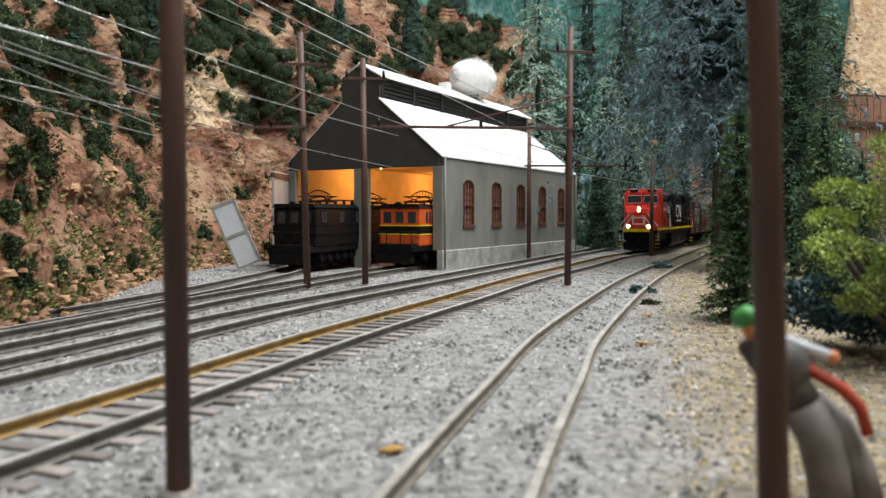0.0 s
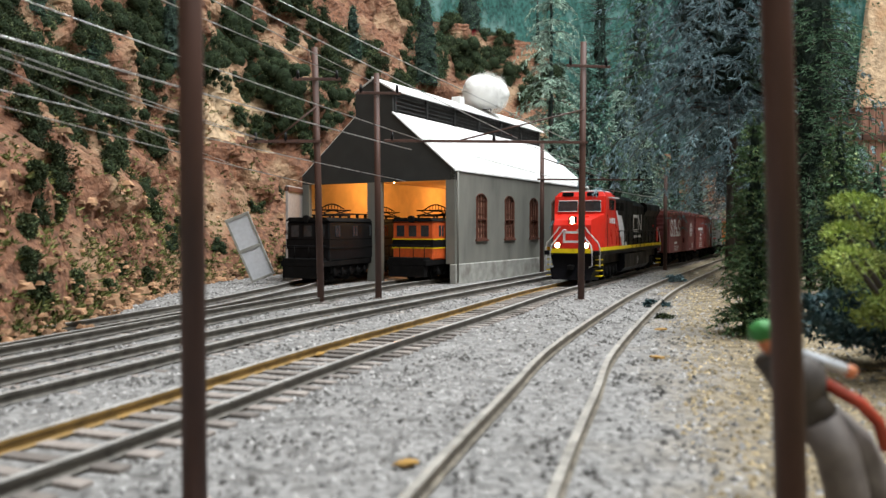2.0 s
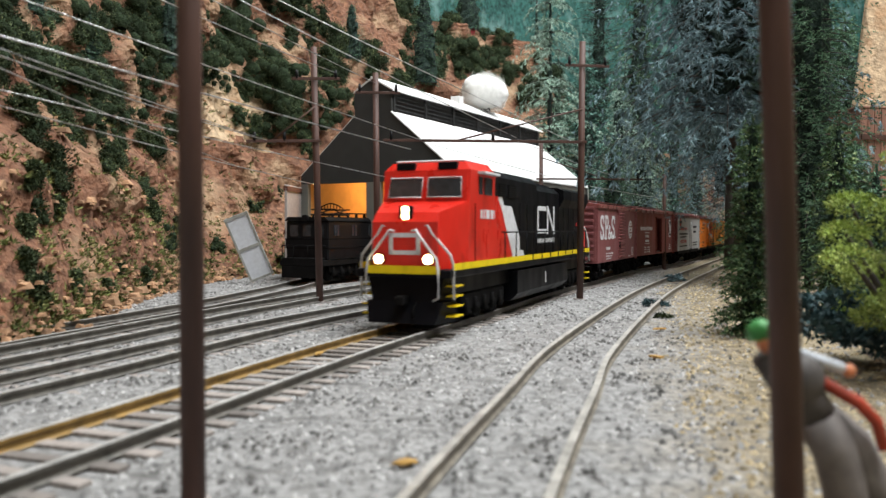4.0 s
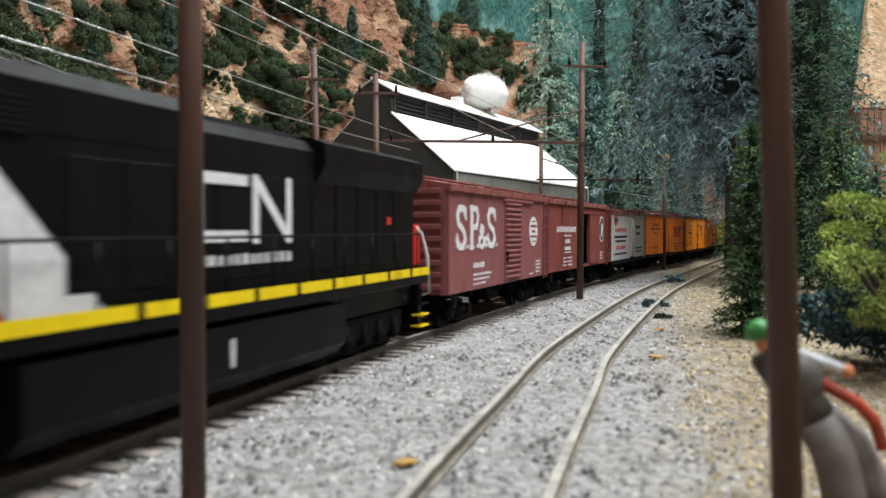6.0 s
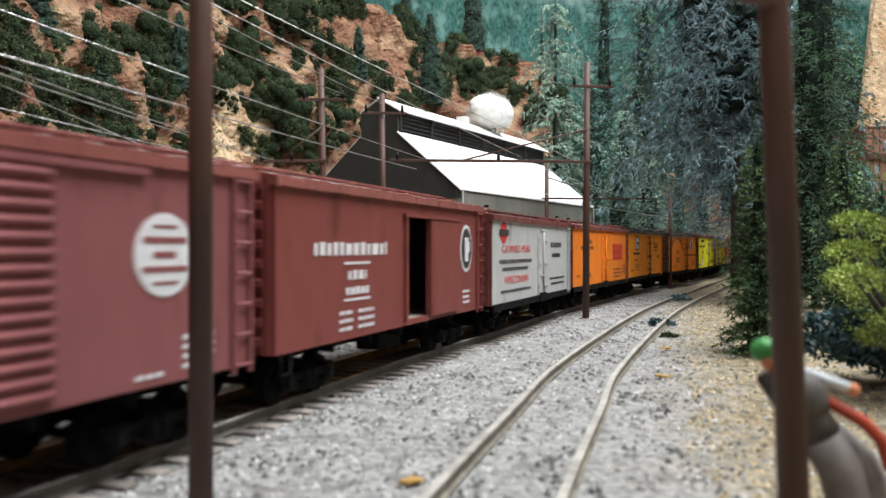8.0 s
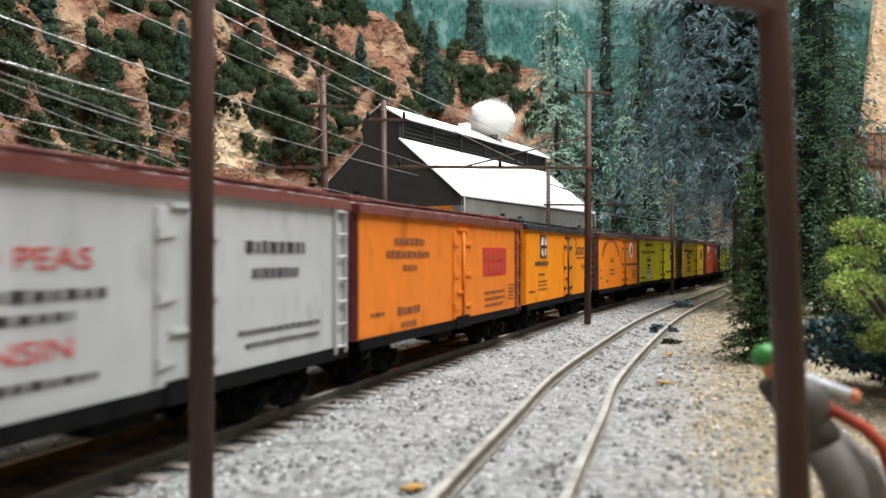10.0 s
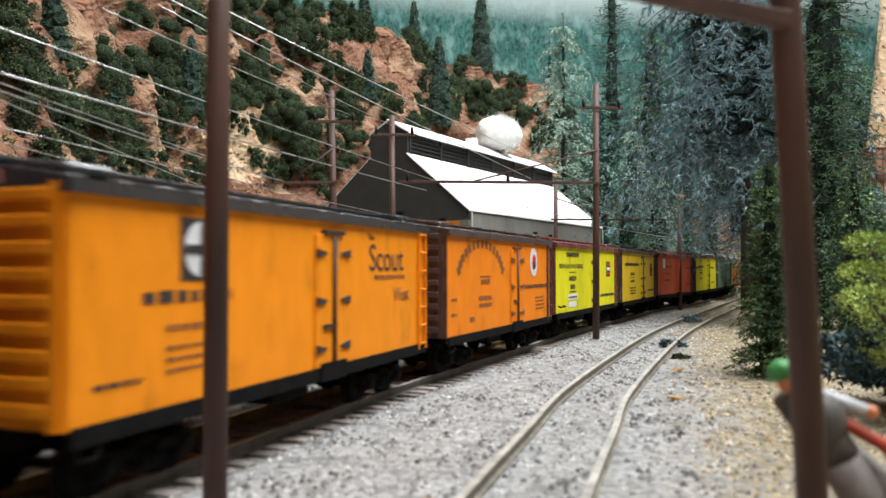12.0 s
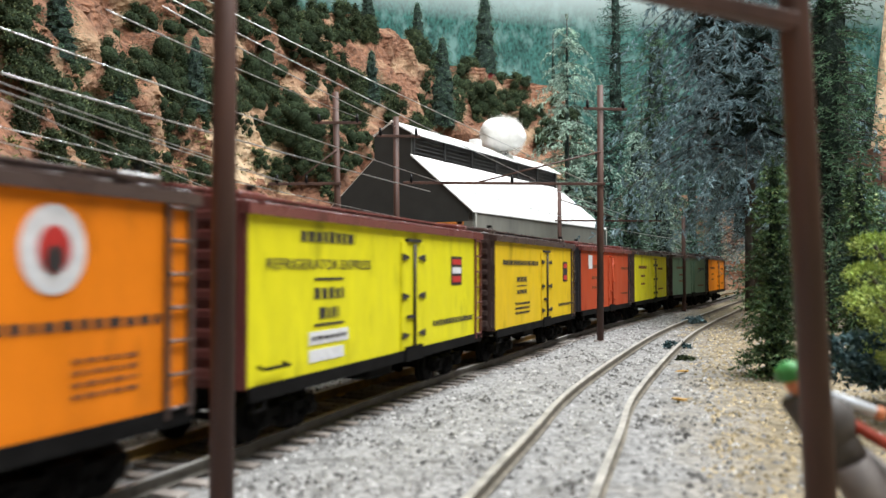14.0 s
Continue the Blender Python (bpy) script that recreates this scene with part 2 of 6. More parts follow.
def track(name, way, s0, s1, left, right, label, near_s, ties_to, head="rail_top", sunk=0.0):
    tr = thing(name, at(0, 0), label, "railway track", kind="structure")
    rail(way, 8.6, s0, s1, [left, M[head]], tr)
    rail(way, -8.6, s0, s1, [right, M[head]], tr)
    rr = random.Random(name)
    me = [mesh_of("tie", mbox(-1.25 - 0.2 * k, 1.25, -14.5, 14.5 - k, -1.2, 0.35, bevel=0.15), M["tie"]) for k in range(3)]
    s, n = near_s, 0
    while s < ties_to and n < 170:
        p, h = way.place(s), way.heading(s)
        ob = new("tie", rr.choice(me))
        ob.parent = tr
        ob.matrix_basis = at(p.x, p.y, rr.uniform(-0.15, 0.1) - sunk, math.degrees(h) + rr.uniform(-2, 2))
        s += 6.6 + rr.uniform(-0.4, 0.4)
        n += 1
    return tr


def lift(x, y):
    """The ground's height in millimetres: nearly level, with small unevenness, and dips between the tracks."""
    return 0.5 * noise.noise(Vector((x * 0.02, y * 0.02, 0))) + 0.35 * noise.noise(Vector((x * 0.09, y * 0.09, 5)))


def grid_axis(lo, hi, fine_lo, fine_hi, fine, coarse):
    a = list(np.arange(lo, fine_lo, coarse)) + list(np.arange(fine_lo, fine_hi, fine)) + list(np.arange(fine_hi, hi + coarse, coarse))
    return [float(v) for v in a]


def build_ground():
    xs = grid_axis(-2000, 3000, -200, 320, 4.0, 80)
    ys = grid_axis(-1400, 2400, 20, 700, 5.0, 80)
    verts = [(x * MM, y * MM, (lift(x, y) - 0.3) * MM) for y in ys for x in xs]
    n = len(xs)
    faces = [(j * n + i, j * n + i + 1, (j + 1) * n + i + 1, (j + 1) * n + i) for j in range(len(ys) - 1) for i in range(n - 1)]
    me = bpy.data.meshes.new("ground")
    me.from_pydata(verts, [], faces)
    me.materials.append(M["ground"])
    for p in me.polygons:
        p.use_smooth = True
    tagged(new("ground", me), "grey gravel ground of the model railway", "ground", kind="structure")


def scatter_stones(name, count, area, size, mat, label, seed, keep):
    rr = random.Random(seed)
    verts, faces = [], []
    shape = [(1, 0, 0), (0, 1, 0), (-1, 0, 0), (0, -1, 0), (0, 0, 1)]
    tri = [(0, 1, 4), (1, 2, 4), (2, 3, 4), (3, 0, 4)]
    made = 0
    while made < count:
        y = area[2] + (area[3] - area[2]) * rr.random() ** 1.6
        x = rr.uniform(area[0], area[1])
        if not keep(x, y):
            made += 0.2
            continue
        made += 1
        r = size * rr.uniform(0.4, 1.0) ** 1.5
        a = rr.uniform(0, 6.28)
        c, s = math.cos(a) * r, math.sin(a) * r
        k = len(verts)
        z = lift(x, y) - 0.25
        for px, py, pz in shape:
            px, py = px * rr.uniform(0.6, 1.2), py * rr.uniform(0.6, 1.2)
            verts.append(((x + px * c - py * s) * MM, (y + px * s + py * c) * MM, (z + pz * r * rr.uniform(0.5, 1.0)) * MM))
        faces += [tuple(k + i for i in f) for f in tri]
    me = bpy.data.meshes.new(name)
    me.from_pydata(verts, [], faces)
    me.materials.append(mat)
    tagged(new(name, me), label, "gravel", kind="stuff")


# ---------------------------------------------------------------- the hill
FOOT = Way([(-150, -500), (-158, -100), (-152, 120), (-150, 250), (-166, 340), (-174, 430), (-172, 520), (-140, 610), (-90, 700), (-20, 820), (70, 960), (190, 1110), (330, 1260), (520, 1420), (760, 1700)], 10)


def hill_point(s, v):
    """A point of the slope: s along its foot, v (0 to 1.6) up the face and back over the top. The face climbs in steep cuts with narrow ledges."""
    p, h = FOOT.place(s), FOOT.heading(s)
    out = Vector((-math.sin(h), math.cos(h), 0))
    crest = 335 - 150 * max(0.0, min(1.0, (s - 1790) / 300)) + 30 * noise.noise(Vector((s * 0.006, 1, 2)))
    if v <= 1:
        u = v * 5 + 0.8 * noise.noise(Vector((s * 0.009, v * 2, 4)))
        f = u - math.floor(u)
        ledge = (math.floor(u) + f ** 3 * (0.35 + 0.65 * f)) / 5
        back, z = 155 * (0.45 * v ** 1.15 + 0.55 * max(0.0, ledge)), crest * v
    else:
        back, z = 155 + (v - 1) * 500, crest + (v - 1) * 60
    q = p + out * back + Vector((0, 0, z))
    big = noise.noise(q * 0.011) * 34 + noise.noise(q * 0.03 + Vector((7, 1, 3))) * 14
    upright = Vector((q.x, q.y, q.z * 0.35))
    ridged = (0.5 - abs(noise.noise(upright * 0.055))) * 13 + (0.5 - abs(noise.noise(upright * 0.13))) * 6 + (0.5 - abs(noise.noise(q * 0.22))) * 3.0 + noise.noise(q * 0.42) * 1.4
    ramp = min(1, v * 5) * (1.0 if v < 1 else 0.5)
    q -= out * (big + ridged) * ramp
    q.z += (noise.noise(q * 0.05) * 5) * ramp
    if v < 0.12:
        q += out * -18 * (0.12 - v) / 0.12
    return q


def build_hill():
    S = np.concatenate([np.arange(560, 1500, 3.6), np.arange(1500, FOOT.length, 10.0)])
    V = np.concatenate([np.arange(0, 1.0, 0.009), np.arange(1.0, 1.65, 0.05)])
    verts = [tuple(hill_point(float(s), float(v)) * MM) for v in V for s in S]
    n = len(S)
    faces = [(j * n + i, j * n + i + 1, (j + 1) * n + i + 1, (j + 1) * n + i) for j in range(len(V) - 1) for i in range(n - 1)]
    me = bpy.data.meshes.new("hillside")
    me.from_pydata(verts, [], faces)
    me.materials.append(M["soil"])
    me.materials.append(M["pale_rock"])
    for p in me.polygons:
        j, i = divmod(p.index, n - 1)
        s, v = float(S[i]), float(V[j])
        wob = 12 * noise.noise(Vector((s * 0.05, v * 14, 3))) + 6 * noise.noise(Vector((s * 0.2, v * 50, 3)))
        if 1085 + wob < s < 1185 + wob and 0.31 + wob * 0.002 < v < 0.50 + wob * 0.002:
            p.material_index = 1
    tagged(new("hillside", me), "steep orange earth and rock cut with patchy bushes", "hillside", kind="structure")


build_ground()
build_hill()
track("main_track", MAIN, 300, 2200, M["rail_yellow"], M["rail_dark"], "main line of ochre and dark rails on brown ties", MAIN.near(-80, 60), 1700)
track("siding_track", SIDING, 40, SIDING.length - 20, M["rail_pale"], M["rail_pale"], "pale half-buried siding rails in grey gravel", SIDING.length, 0, "rail_dull")
track("passing_track", PASSING, 200, PASSING.length, M["rail_dark"], M["rail_dark"], "dark railed track beside the engine shed", PASSING.near(-110, 110), 1100, sunk=0.5)
track("shed_track", SHED_A, 100, SHED_A.length, M["rail_dark"], M["rail_dark"], "dark railed track leading into the engine shed", SHED_A.near(-160, 130), SHED_A.near(-68, 531), sunk=0.5)
track("shed_track", SHED_B, 100, SHED_B.length, M["rail_dark"], M["rail_dark"], "dark railed track leading into the engine shed", SHED_B.near(-150, 110), SHED_B.near(-12, 500), sunk=0.5)

# ---------------------------------------------------------------- the room round the layout
def build_room():
    M["room"] = material("cream_room_wall", (0.70, 0.68, 0.60), 0.9, vary=0.04, scale=2)
    for name, b in (("wall_west", (-2050, -2000, -1450, 2450, -900, 1600)), ("wall_east", (3000, 3050, -1450, 2450, -900, 1600)),
                    ("wall_south", (-2000, 3000, -1450, -1400, -900, 1600)), ("wall_north", (-2000, 3000, 2400, 2450, -900, 1600)),
                    ("ceiling", (-2050, 3050, -1450, 2450, 1600, 1640))):
        tagged(part(name, mbox(*b), M["room"]), "plain cream painted room surface", "ceiling" if name == "ceiling" else "wall", kind="structure")
    # painted forest scenery behind the layout
    mat = material("painted_forest_scenery", (0.055, 0.17, 0.15), 0.9, vary=0.65, scale=12, dirt=(0.19, 0.35, 0.33), dirt_amount=0.40, dirt_scale=2.6, stretch=(1.3, 1.3, 0.8))
    nt = mat.node_tree
    bsdf = nt.nodes["Principled BSDF"]
    src = bsdf.inputs["Base Color"].links[0].from_socket
    co, sep, mr, mix = (nt.nodes.new("ShaderNode" + k) for k in ("TexCoord", "SeparateXYZ", "MapRange", "Mix"))
    mix.data_type = "RGBA"
    mr.inputs["From Min"].default_value, mr.inputs["From Max"].default_value = 0.67, 0.76
    nt.links.new(co.outputs["Object"], sep.inputs[0])
    nt.links.new(sep.outputs["Z"], mr.inputs["Value"])
    nt.links.new(mr.outputs[0], mix.inputs["Factor"])
    nt.links.new(src, mix.inputs["A"])
    mix.inputs["B"].default_value = (0.58, 0.70, 0.70, 1)
    nt.links.new(mix.outputs["Result"], bsdf.inputs["Base Color"])
    bm = bmesh.new()
    pts = Way([(-1200, 1300), (-500, 1750), (200, 2000), (900, 2050), (1900, 1900)], 60)
    vs = [(bm.verts.new(p + Vector((0, 0, -2))), bm.verts.new(p + Vector((0, 0, 820)))) for p in pts.pts]
    for a, b in zip(vs, vs[1:]):
        bm.faces.new((a[0], b[0], b[1], a[1]))
    tagged(part("backdrop", bm, mat), "painted teal forest scenery behind the hill", "backdrop", kind="structure")


build_room()

# ---------------------------------------------------------------- engine shed
SHED_TURN = -29.8   # the long side runs this far to the right of straight ahead
SHED_L, SHED_W = 251.0, 124.0


def build_shed():
    """In the shed's own space: x to the left across the front, y along the side, the near front corner at the origin."""
    shed = thing("engine_shed", at(6.8, 485, 0, SHED_TURN), "grey engine shed with white monitor roof and open doors", "building")
    W, L, E, t = -SHED_W, SHED_L, 72.0, 3.0
    mon, mb, me_, rid = 15.0, 111.0, 126.5, 135.0
    c = W / 2
    wins = [37.0 + 44.5 * k for k in range(5)]
    ww, z0, z1 = 8.0, 28.0, 54.0

    def side_wall(x0, x1, name, openings):
        if not openings:
            return part(name, mbox(x0, x1, 0, L, 12.5, E), [M["shed_grey"]], shed)
        # a wall of cells, left open where the arched windows are, with shared corners
        n = 8
        arch = [z1 + 4.5 * math.sqrt(1 - ((-ww + 2 * ww * (k + 0.5) / n) / ww) ** 2) for k in range(n)]
        ys = sorted({0.0, L} | {round(w - ww + 2 * ww * k / n, 4) for w in wins for k in range(n + 1)})
        zs = sorted({12.5, z0, E} | {round(a, 4) for a in arch})

        def solid(i, j):
            if not (0 <= i < len(ys) - 1 and 0 <= j < len(zs) - 1):
                return False
            y, z = (ys[i] + ys[i + 1]) / 2, (zs[j] + zs[j + 1]) / 2
            for w in wins:
                if abs(y - w) < ww and z0 < z < z1 + 4.5 * math.sqrt(1 - ((y - w) / ww) ** 2):
                    return False
            return True

        bm, made = bmesh.new(), {}

        def corner(x, i, j):
            if (x, i, j) not in made:
                made[(x, i, j)] = bm.verts.new((x, ys[i], zs[j]))
            return made[(x, i, j)]

        for i in range(len(ys) - 1):
            for j in range(len(zs) - 1):
                if not solid(i, j):
                    continue
                q = ((i, j), (i + 1, j), (i + 1, j + 1), (i, j + 1))
                bm.faces.new([corner(x1, *c) for c in q])
                bm.faces.new([corner(x0, *c) for c in reversed(q)])
                for a, b, near in ((0, 1, (i, j - 1)), (1, 2, (i + 1, j)), (2, 3, (i, j + 1)), (3, 0, (i - 1, j))):
                    if not solid(*near):
                        bm.faces.new((corner(x1, *q[b]), corner(x1, *q[a]), corner(x0, *q[a]), corner(x0, *q[b])))
        return part(name, bm, [M["shed_grey"]], shed)

    side_wall(-t, 0, "side_wall", True)
    side_wall(W, W + t, "side_wall", False)
    part("plinth", mbox(-t - 0.5, 1.2, -0.6, L + 0.6, -2, 12.5, bevel=0.5), M["concrete"], shed, "pale weathered concrete plinth")
    part("plinth", mbox(W - 1.2, W + t + 0.5, -0.6, L + 0.6, -2, 12.5, bevel=0.5), M["concrete"], shed, "pale weathered concrete plinth")
    # front gable with two door openings
    top = 66.0
    for x0, x1, zb in ((-6.5, -t, 12.5), (-67.5, -56.0, -2), (W + t, -118.0, 12.5)):
        part("door_post", mbox(x0, x1, 0, t, zb, top), M["shed_grey"], shed)

    def gable(y0, y1, zlow):
        bm = bmesh.new()
        out = [(W, zlow), (0, zlow), (0, E), (c + mon, mb), (c + mon, me_), (c, rid), (c - mon, me_), (c - mon, mb), (W, E)]
        a = [bm.verts.new((x, y0, z)) for x, z in out]
        b = [bm.verts.new((x, y1, z)) for x, z in out]
        n = len(out)
        for k in range(n):
            bm.faces.new((a[k], b[k], b[(k + 1) % n], a[(k + 1) % n]))
        bm.faces.new(a), bm.faces.new(list(reversed(b)))
        return bm

    # the gable's shade is put into its dark colour
    part("gable", gable(0, t, top), M["shed_front"], shed, "grey front gable with the shade of its side in the colour")
    part("rear_gable", gable(L - t, L, -2), M["shed_grey"], shed)
    # roof sheets, each slab a little proud of the walls
    def slab(name, x0, za, x1, zb, thick=1.2, over=1.2):
        bm = bmesh.new()
        vs = [bm.verts.new((x, y, z + dz)) for x, z in ((x0, za), (x1, zb)) for y in (-over, L + over) for dz in (0.15, thick)]
        for q in ((0, 1, 3, 2), (4, 6, 7, 5), (0, 4, 5, 1), (2, 3, 7, 6), (0, 2, 6, 4), (1, 5, 7, 3)):
            bm.faces.new([vs[i] for i in q])
        bmesh.ops.recalc_face_normals(bm, faces=bm.faces)
        return part(name, bm, M["roof_white"], shed, "white painted metal roof sheet")

    k = (mb - E) / (W / 2 + mon)
    slab("roof", 0.8, E + 0.8 * k, c + mon + 0.2, mb)
    slab("roof", W - 0.2, E + 0.2 * k, c - mon - 0.2, mb, 0.7, -0.2)
    k2 = (me_ - rid) / mon
    slab("monitor_roof", c + mon + 3, me_ + 3 * k2, c, rid, over=2.5)
    slab("monitor_roof", c - mon - 0.6, me_ + 0.6 * k2, c, rid, over=0.6)
    # louvres along both sides of the monitor
    for sgn in (1, -1):
        x = c + sgn * (mon - 1.2)
        lou = part("louver_bank", mbox(x - 0.6, x + 0.6, t, L - t, mb - 1, me_), M["louver"], shed, "dark louvred clerestory")
        bl = mesh_of("slat", mbox(-0.5, 0.9, t, L - t, -0.25, 0.25, m=pose(0, 0, 0, 0, 25 * sgn, 0)), M["louver"])
        for j in range(4):
            ob = new("slat", bl)
            ob.parent = lou
            ob.matrix_basis = at(x + sgn * 0.8, 0, mb + 3.2 + 2.8 * j)
        for j in range(7):
            part("mullion", mbox(x - 0.5, x + 1.6 * sgn + 0.5, 2 + j * (L - 8) / 6, 4 + j * (L - 8) / 6, mb, me_ - 0.3), M["louver"], lou)
    # windows
    glass = material("amber_lit_window_pane", (0.26, 0.15, 0.11), 0.15, vary=0.3, scale=12, spec=0.6)
    for w in wins:
        win = part("window", mbox(-2.2, -1.4, w - ww, w + ww, z0, z1 + 4.4), glass, shed, "arched window with red-brown glazing bars")
        fr = bmesh.new()
        for y, wide, rise in ((w - ww, 0.9, 0.2), (w + ww - 0.9, 0.9, 0.2), (w - 0.3, 0.6, 4.0), (w - ww * 0.5, 0.35, 2.6), (w + ww * 0.5, 0.35, 2.6)):
            box(fr, -1.35, 0.5 if wide > 0.8 else -0.6, y, y + wide, z0, z1 + rise)
        for j in range(7):
            z = z0 + (z1 - z0) * j / 6
            box(fr, -1.3, 0.3 if j in (0, 3) else -0.7, w - ww, w + ww, z, z + (0.9 if j in (0, 3) else 0.4))
        tube(fr, [(-0.3, w + ww * math.cos(a), z1 + 4.5 * math.sin(a)) for a in np.linspace(0, math.pi, 9)], 0.7, 4)
        part("window_frame", fr, M["window_wood"], win)
        part("window_sill", mbox(-0.5, 1.3, w - ww - 1, w + ww + 1, z0 - 1.4, z0 - 0.1), M["window_wood"], win)
    # inside lining under the bulbs, their warm light put into the plaster colour
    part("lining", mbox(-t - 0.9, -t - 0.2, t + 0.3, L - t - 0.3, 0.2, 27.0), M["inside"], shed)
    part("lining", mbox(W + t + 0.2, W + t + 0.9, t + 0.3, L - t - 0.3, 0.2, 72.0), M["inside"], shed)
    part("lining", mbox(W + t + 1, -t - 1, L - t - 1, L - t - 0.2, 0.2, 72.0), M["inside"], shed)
    part("inner_ceiling", mbox(W + t + 1, -t - 1, t + 0.3, L - t - 1.2, 72.2, 73.2), M["inside"], shed, "plaster ceiling with the warm lamp light in its colour")
    for j in range(2):
        part("downpipe", rod(bmesh.new(), (1.6, 1.5 + j * (L - 3), 1), (1.6, 1.5 + j * (L - 3), 71), 0.6), M["shed_grey"], shed)
    # vent box and chimney on the ridge
    part("vent_box", mbox(c - 2, c + 6, 110, 117, rid - 2, rid + 4.5, bevel=0.3), M["roof_white"], shed)
    part("chimney", rod(bmesh.new(), (c + 4, 160, 118), (c + 4, 160, 148), 4.0, 4.4, 12), M["louver"], shed, "short black iron chimney")
    # opened door leaf
    leaf = part("door_leaf", mbox(-0.9, 0.9, 0, 36, 1, 64, bevel=0.3), material("dusty_pink_grey_panel", (0.36, 0.32, 0.30), 0.7, vary=0.12), shed, "open dusty grey door leaf", m=at(W - 1, 0, 0, 205))
    for z in (2, 31, 60):
        part("door_rail", mbox(-1.5, 1.5, 0, 36, z, z + 3), M["window_wood"], leaf)
    return shed


shed = build_shed()
for k, (x, y) in enumerate(((-30, 70), (-92, 70), (-30, 180), (-92, 180))):
    p = at(6.8, 485, 0, SHED_TURN) @ (Vector((x, y, 66)) * MM)
    data = bpy.data.lights.new("shed_bulb", "POINT")
    data.energy, data.color, data.shadow_soft_size = 0.05, (1.0, 0.55, 0.2), 0.002
    ob = tagged(new("shed_bulb", data), "warm bulb hanging in the engine shed", "lamp", "bulbs in the shed")
    ob.location = p
    glow = part("shed_bulb_glass", ball(bmesh.new(), (0, 0, 4.6), 0.7, 2), M["bulb"], smooth=True)
    glow.location = p
    tagged(glow, "small glowing bulb under the shed ceiling", "bulb", "bulbs in the shed")


def smoke_puff():
    bm = bmesh.new()
    ball(bm, (0, 0, 0), 18.0, 5, (1.05, 1.0, 0.92))
    for v in bm.verts:
        n = v.co.normalized()
        v.co += n * (3.0 * noise.noise(v.co * 0.055 + Vector((2, 5, 1))) + 1.0 * noise.noise(v.co * 0.2) + 0.5 * noise.noise(v.co * 0.5))
        if v.co.z < -6:
            v.co.z = -6 + (v.co.z + 6) * 0.6
        if v.co.z < -8:
            v.co.x *= 1 - 0.03 * (-8 - v.co.z)
    p = at(6.8, 485, 0, SHED_TURN) @ Vector((-SHED_W / 2 * MM + 0.004, 0.158, 0.148))
    ob = part("smoke_puff", bm, M["cotton"], smooth=True)
    ob.location = p
    rr = random.Random(2)
    fz = bmesh.new()
    for _ in range(4200):
        d = Vector((rr.gauss(0, 1), rr.gauss(0, 1), rr.gauss(0, 1))).normalized()
        side = d.cross(Vector((rr.gauss(0, 1), rr.gauss(0, 1), rr.gauss(0, 1)))).normalized()
        a = Vector((d.x, d.y, d.z * 0.92)) * rr.uniform(17.0, 19.5)
        b = a + side * rr.uniform(2, 6) + d * (rr.uniform(-0.3, 1.4) if rr.random() < 0.8 else rr.uniform(1, 4.5))
        up = d * 0.07
        fz.faces.new([fz.verts.new(q) for q in (a - up, b - up * 0.3, b + up * 0.3, a + up)])
    part("fibre_fuzz", fz, M["cotton"], ob)
    tagged(ob, "puff of white cotton wool smoke on the shed chimney", "smoke puff")


smoke_puff()


# ---------------------------------------------------------------- poles
def pole(x, y, h, r, lean, arms, label):
    """arms: (height, from, to, turn in the plan) of each cross arm."""
    th = thing("catenary_pole", at(x, y, -2, 0, 0, lean), label, "utility pole", "line poles")
    part("mast", rod(bmesh.new(), (0, 0, 0), (0, 0, h + 2), r * 1.06, r * 0.94, 14), M["pole"], th)
    part("footing", ball(bmesh.new(), (0, 0, 1.6), r * 1.7, 1, (1.2, 1.1, 0.6), 0.25), M["tie"], th, "lump of rusty ballast")
    for z, a, b, turn, braced in arms:
        m = pose(0, 0, 0, 0, 0, turn)
        arm = part("cross_arm", mbox(a, b, -r * 0.45 - r, r * 0.1 - r, z - r * 0.42, z + r * 0.42, bevel=0.1), M["pole"], th, m=m)
        tips = [a + 2, b - 2] if abs(a) < 1.5 * abs(b) and abs(b) < 1.5 * abs(a) else ([a + 4, a * 0.45] if abs(a) > abs(b) else [b - 4, b * 0.45])
        for k in tips:
            part("insulator", rod(bmesh.new(), (k, -r, z), (k, -r, z + 4.2), 0.9, 0.6, 8), M["black"], arm)
        if braced:
            e = a if abs(a) > abs(b) else b
            part("brace", rod(bmesh.new(), (0, -r, z + 16), (e * 0.62, -r, z + 0.5), 0.45, n=6), M["pole"], th, m=m)
    return th


P1 = pole(-58.3, 363, 120, 1.6, -1.2, [(107, -10, 12, 8, False), (78, -32, 2, 8, True)], "thin brown catenary pole beside the shed track")
P2 = pole(-32.7, 383, 112, 1.55, -0.4, [(104, -10, 12, 8, False)], "thin brown catenary pole before the shed door")
P3 = pole(67.4, 377, 126, 1.6, 0.3, [(116, -9, 13, 8, False), (79, -97, 2, 2, True)], "tall brown catenary pole carrying a long cross arm")
P4 = pole(74, 580, 101, 1.6, 0.0, [(74, -4, 78, 4, True)], "brown catenary pole beside the shed wall")
P5 = pole(185, 642, 80, 1.6, 0.0, [], "brown catenary pole between main line and siding")
P6 = pole(-31.8, 97, 120, 1.5, 0.0, [], "close brown catenary pole beside the main line")
P7 = pole(37.3, 81, 130, 1.55, -2.4, [], "close brown leaning pole with a wooden arm")


def near_arm():
    """The wooden arm that rises from the close leaning pole."""
    bm = mbox(-62, -0.6, -2.3, -0.6, -0.85, 0.85, bevel=0.15)
    part("cross_arm", bm, M["pole"], P7, m=at(0, 0, 63.0, 6, 0, 12))


near_arm()

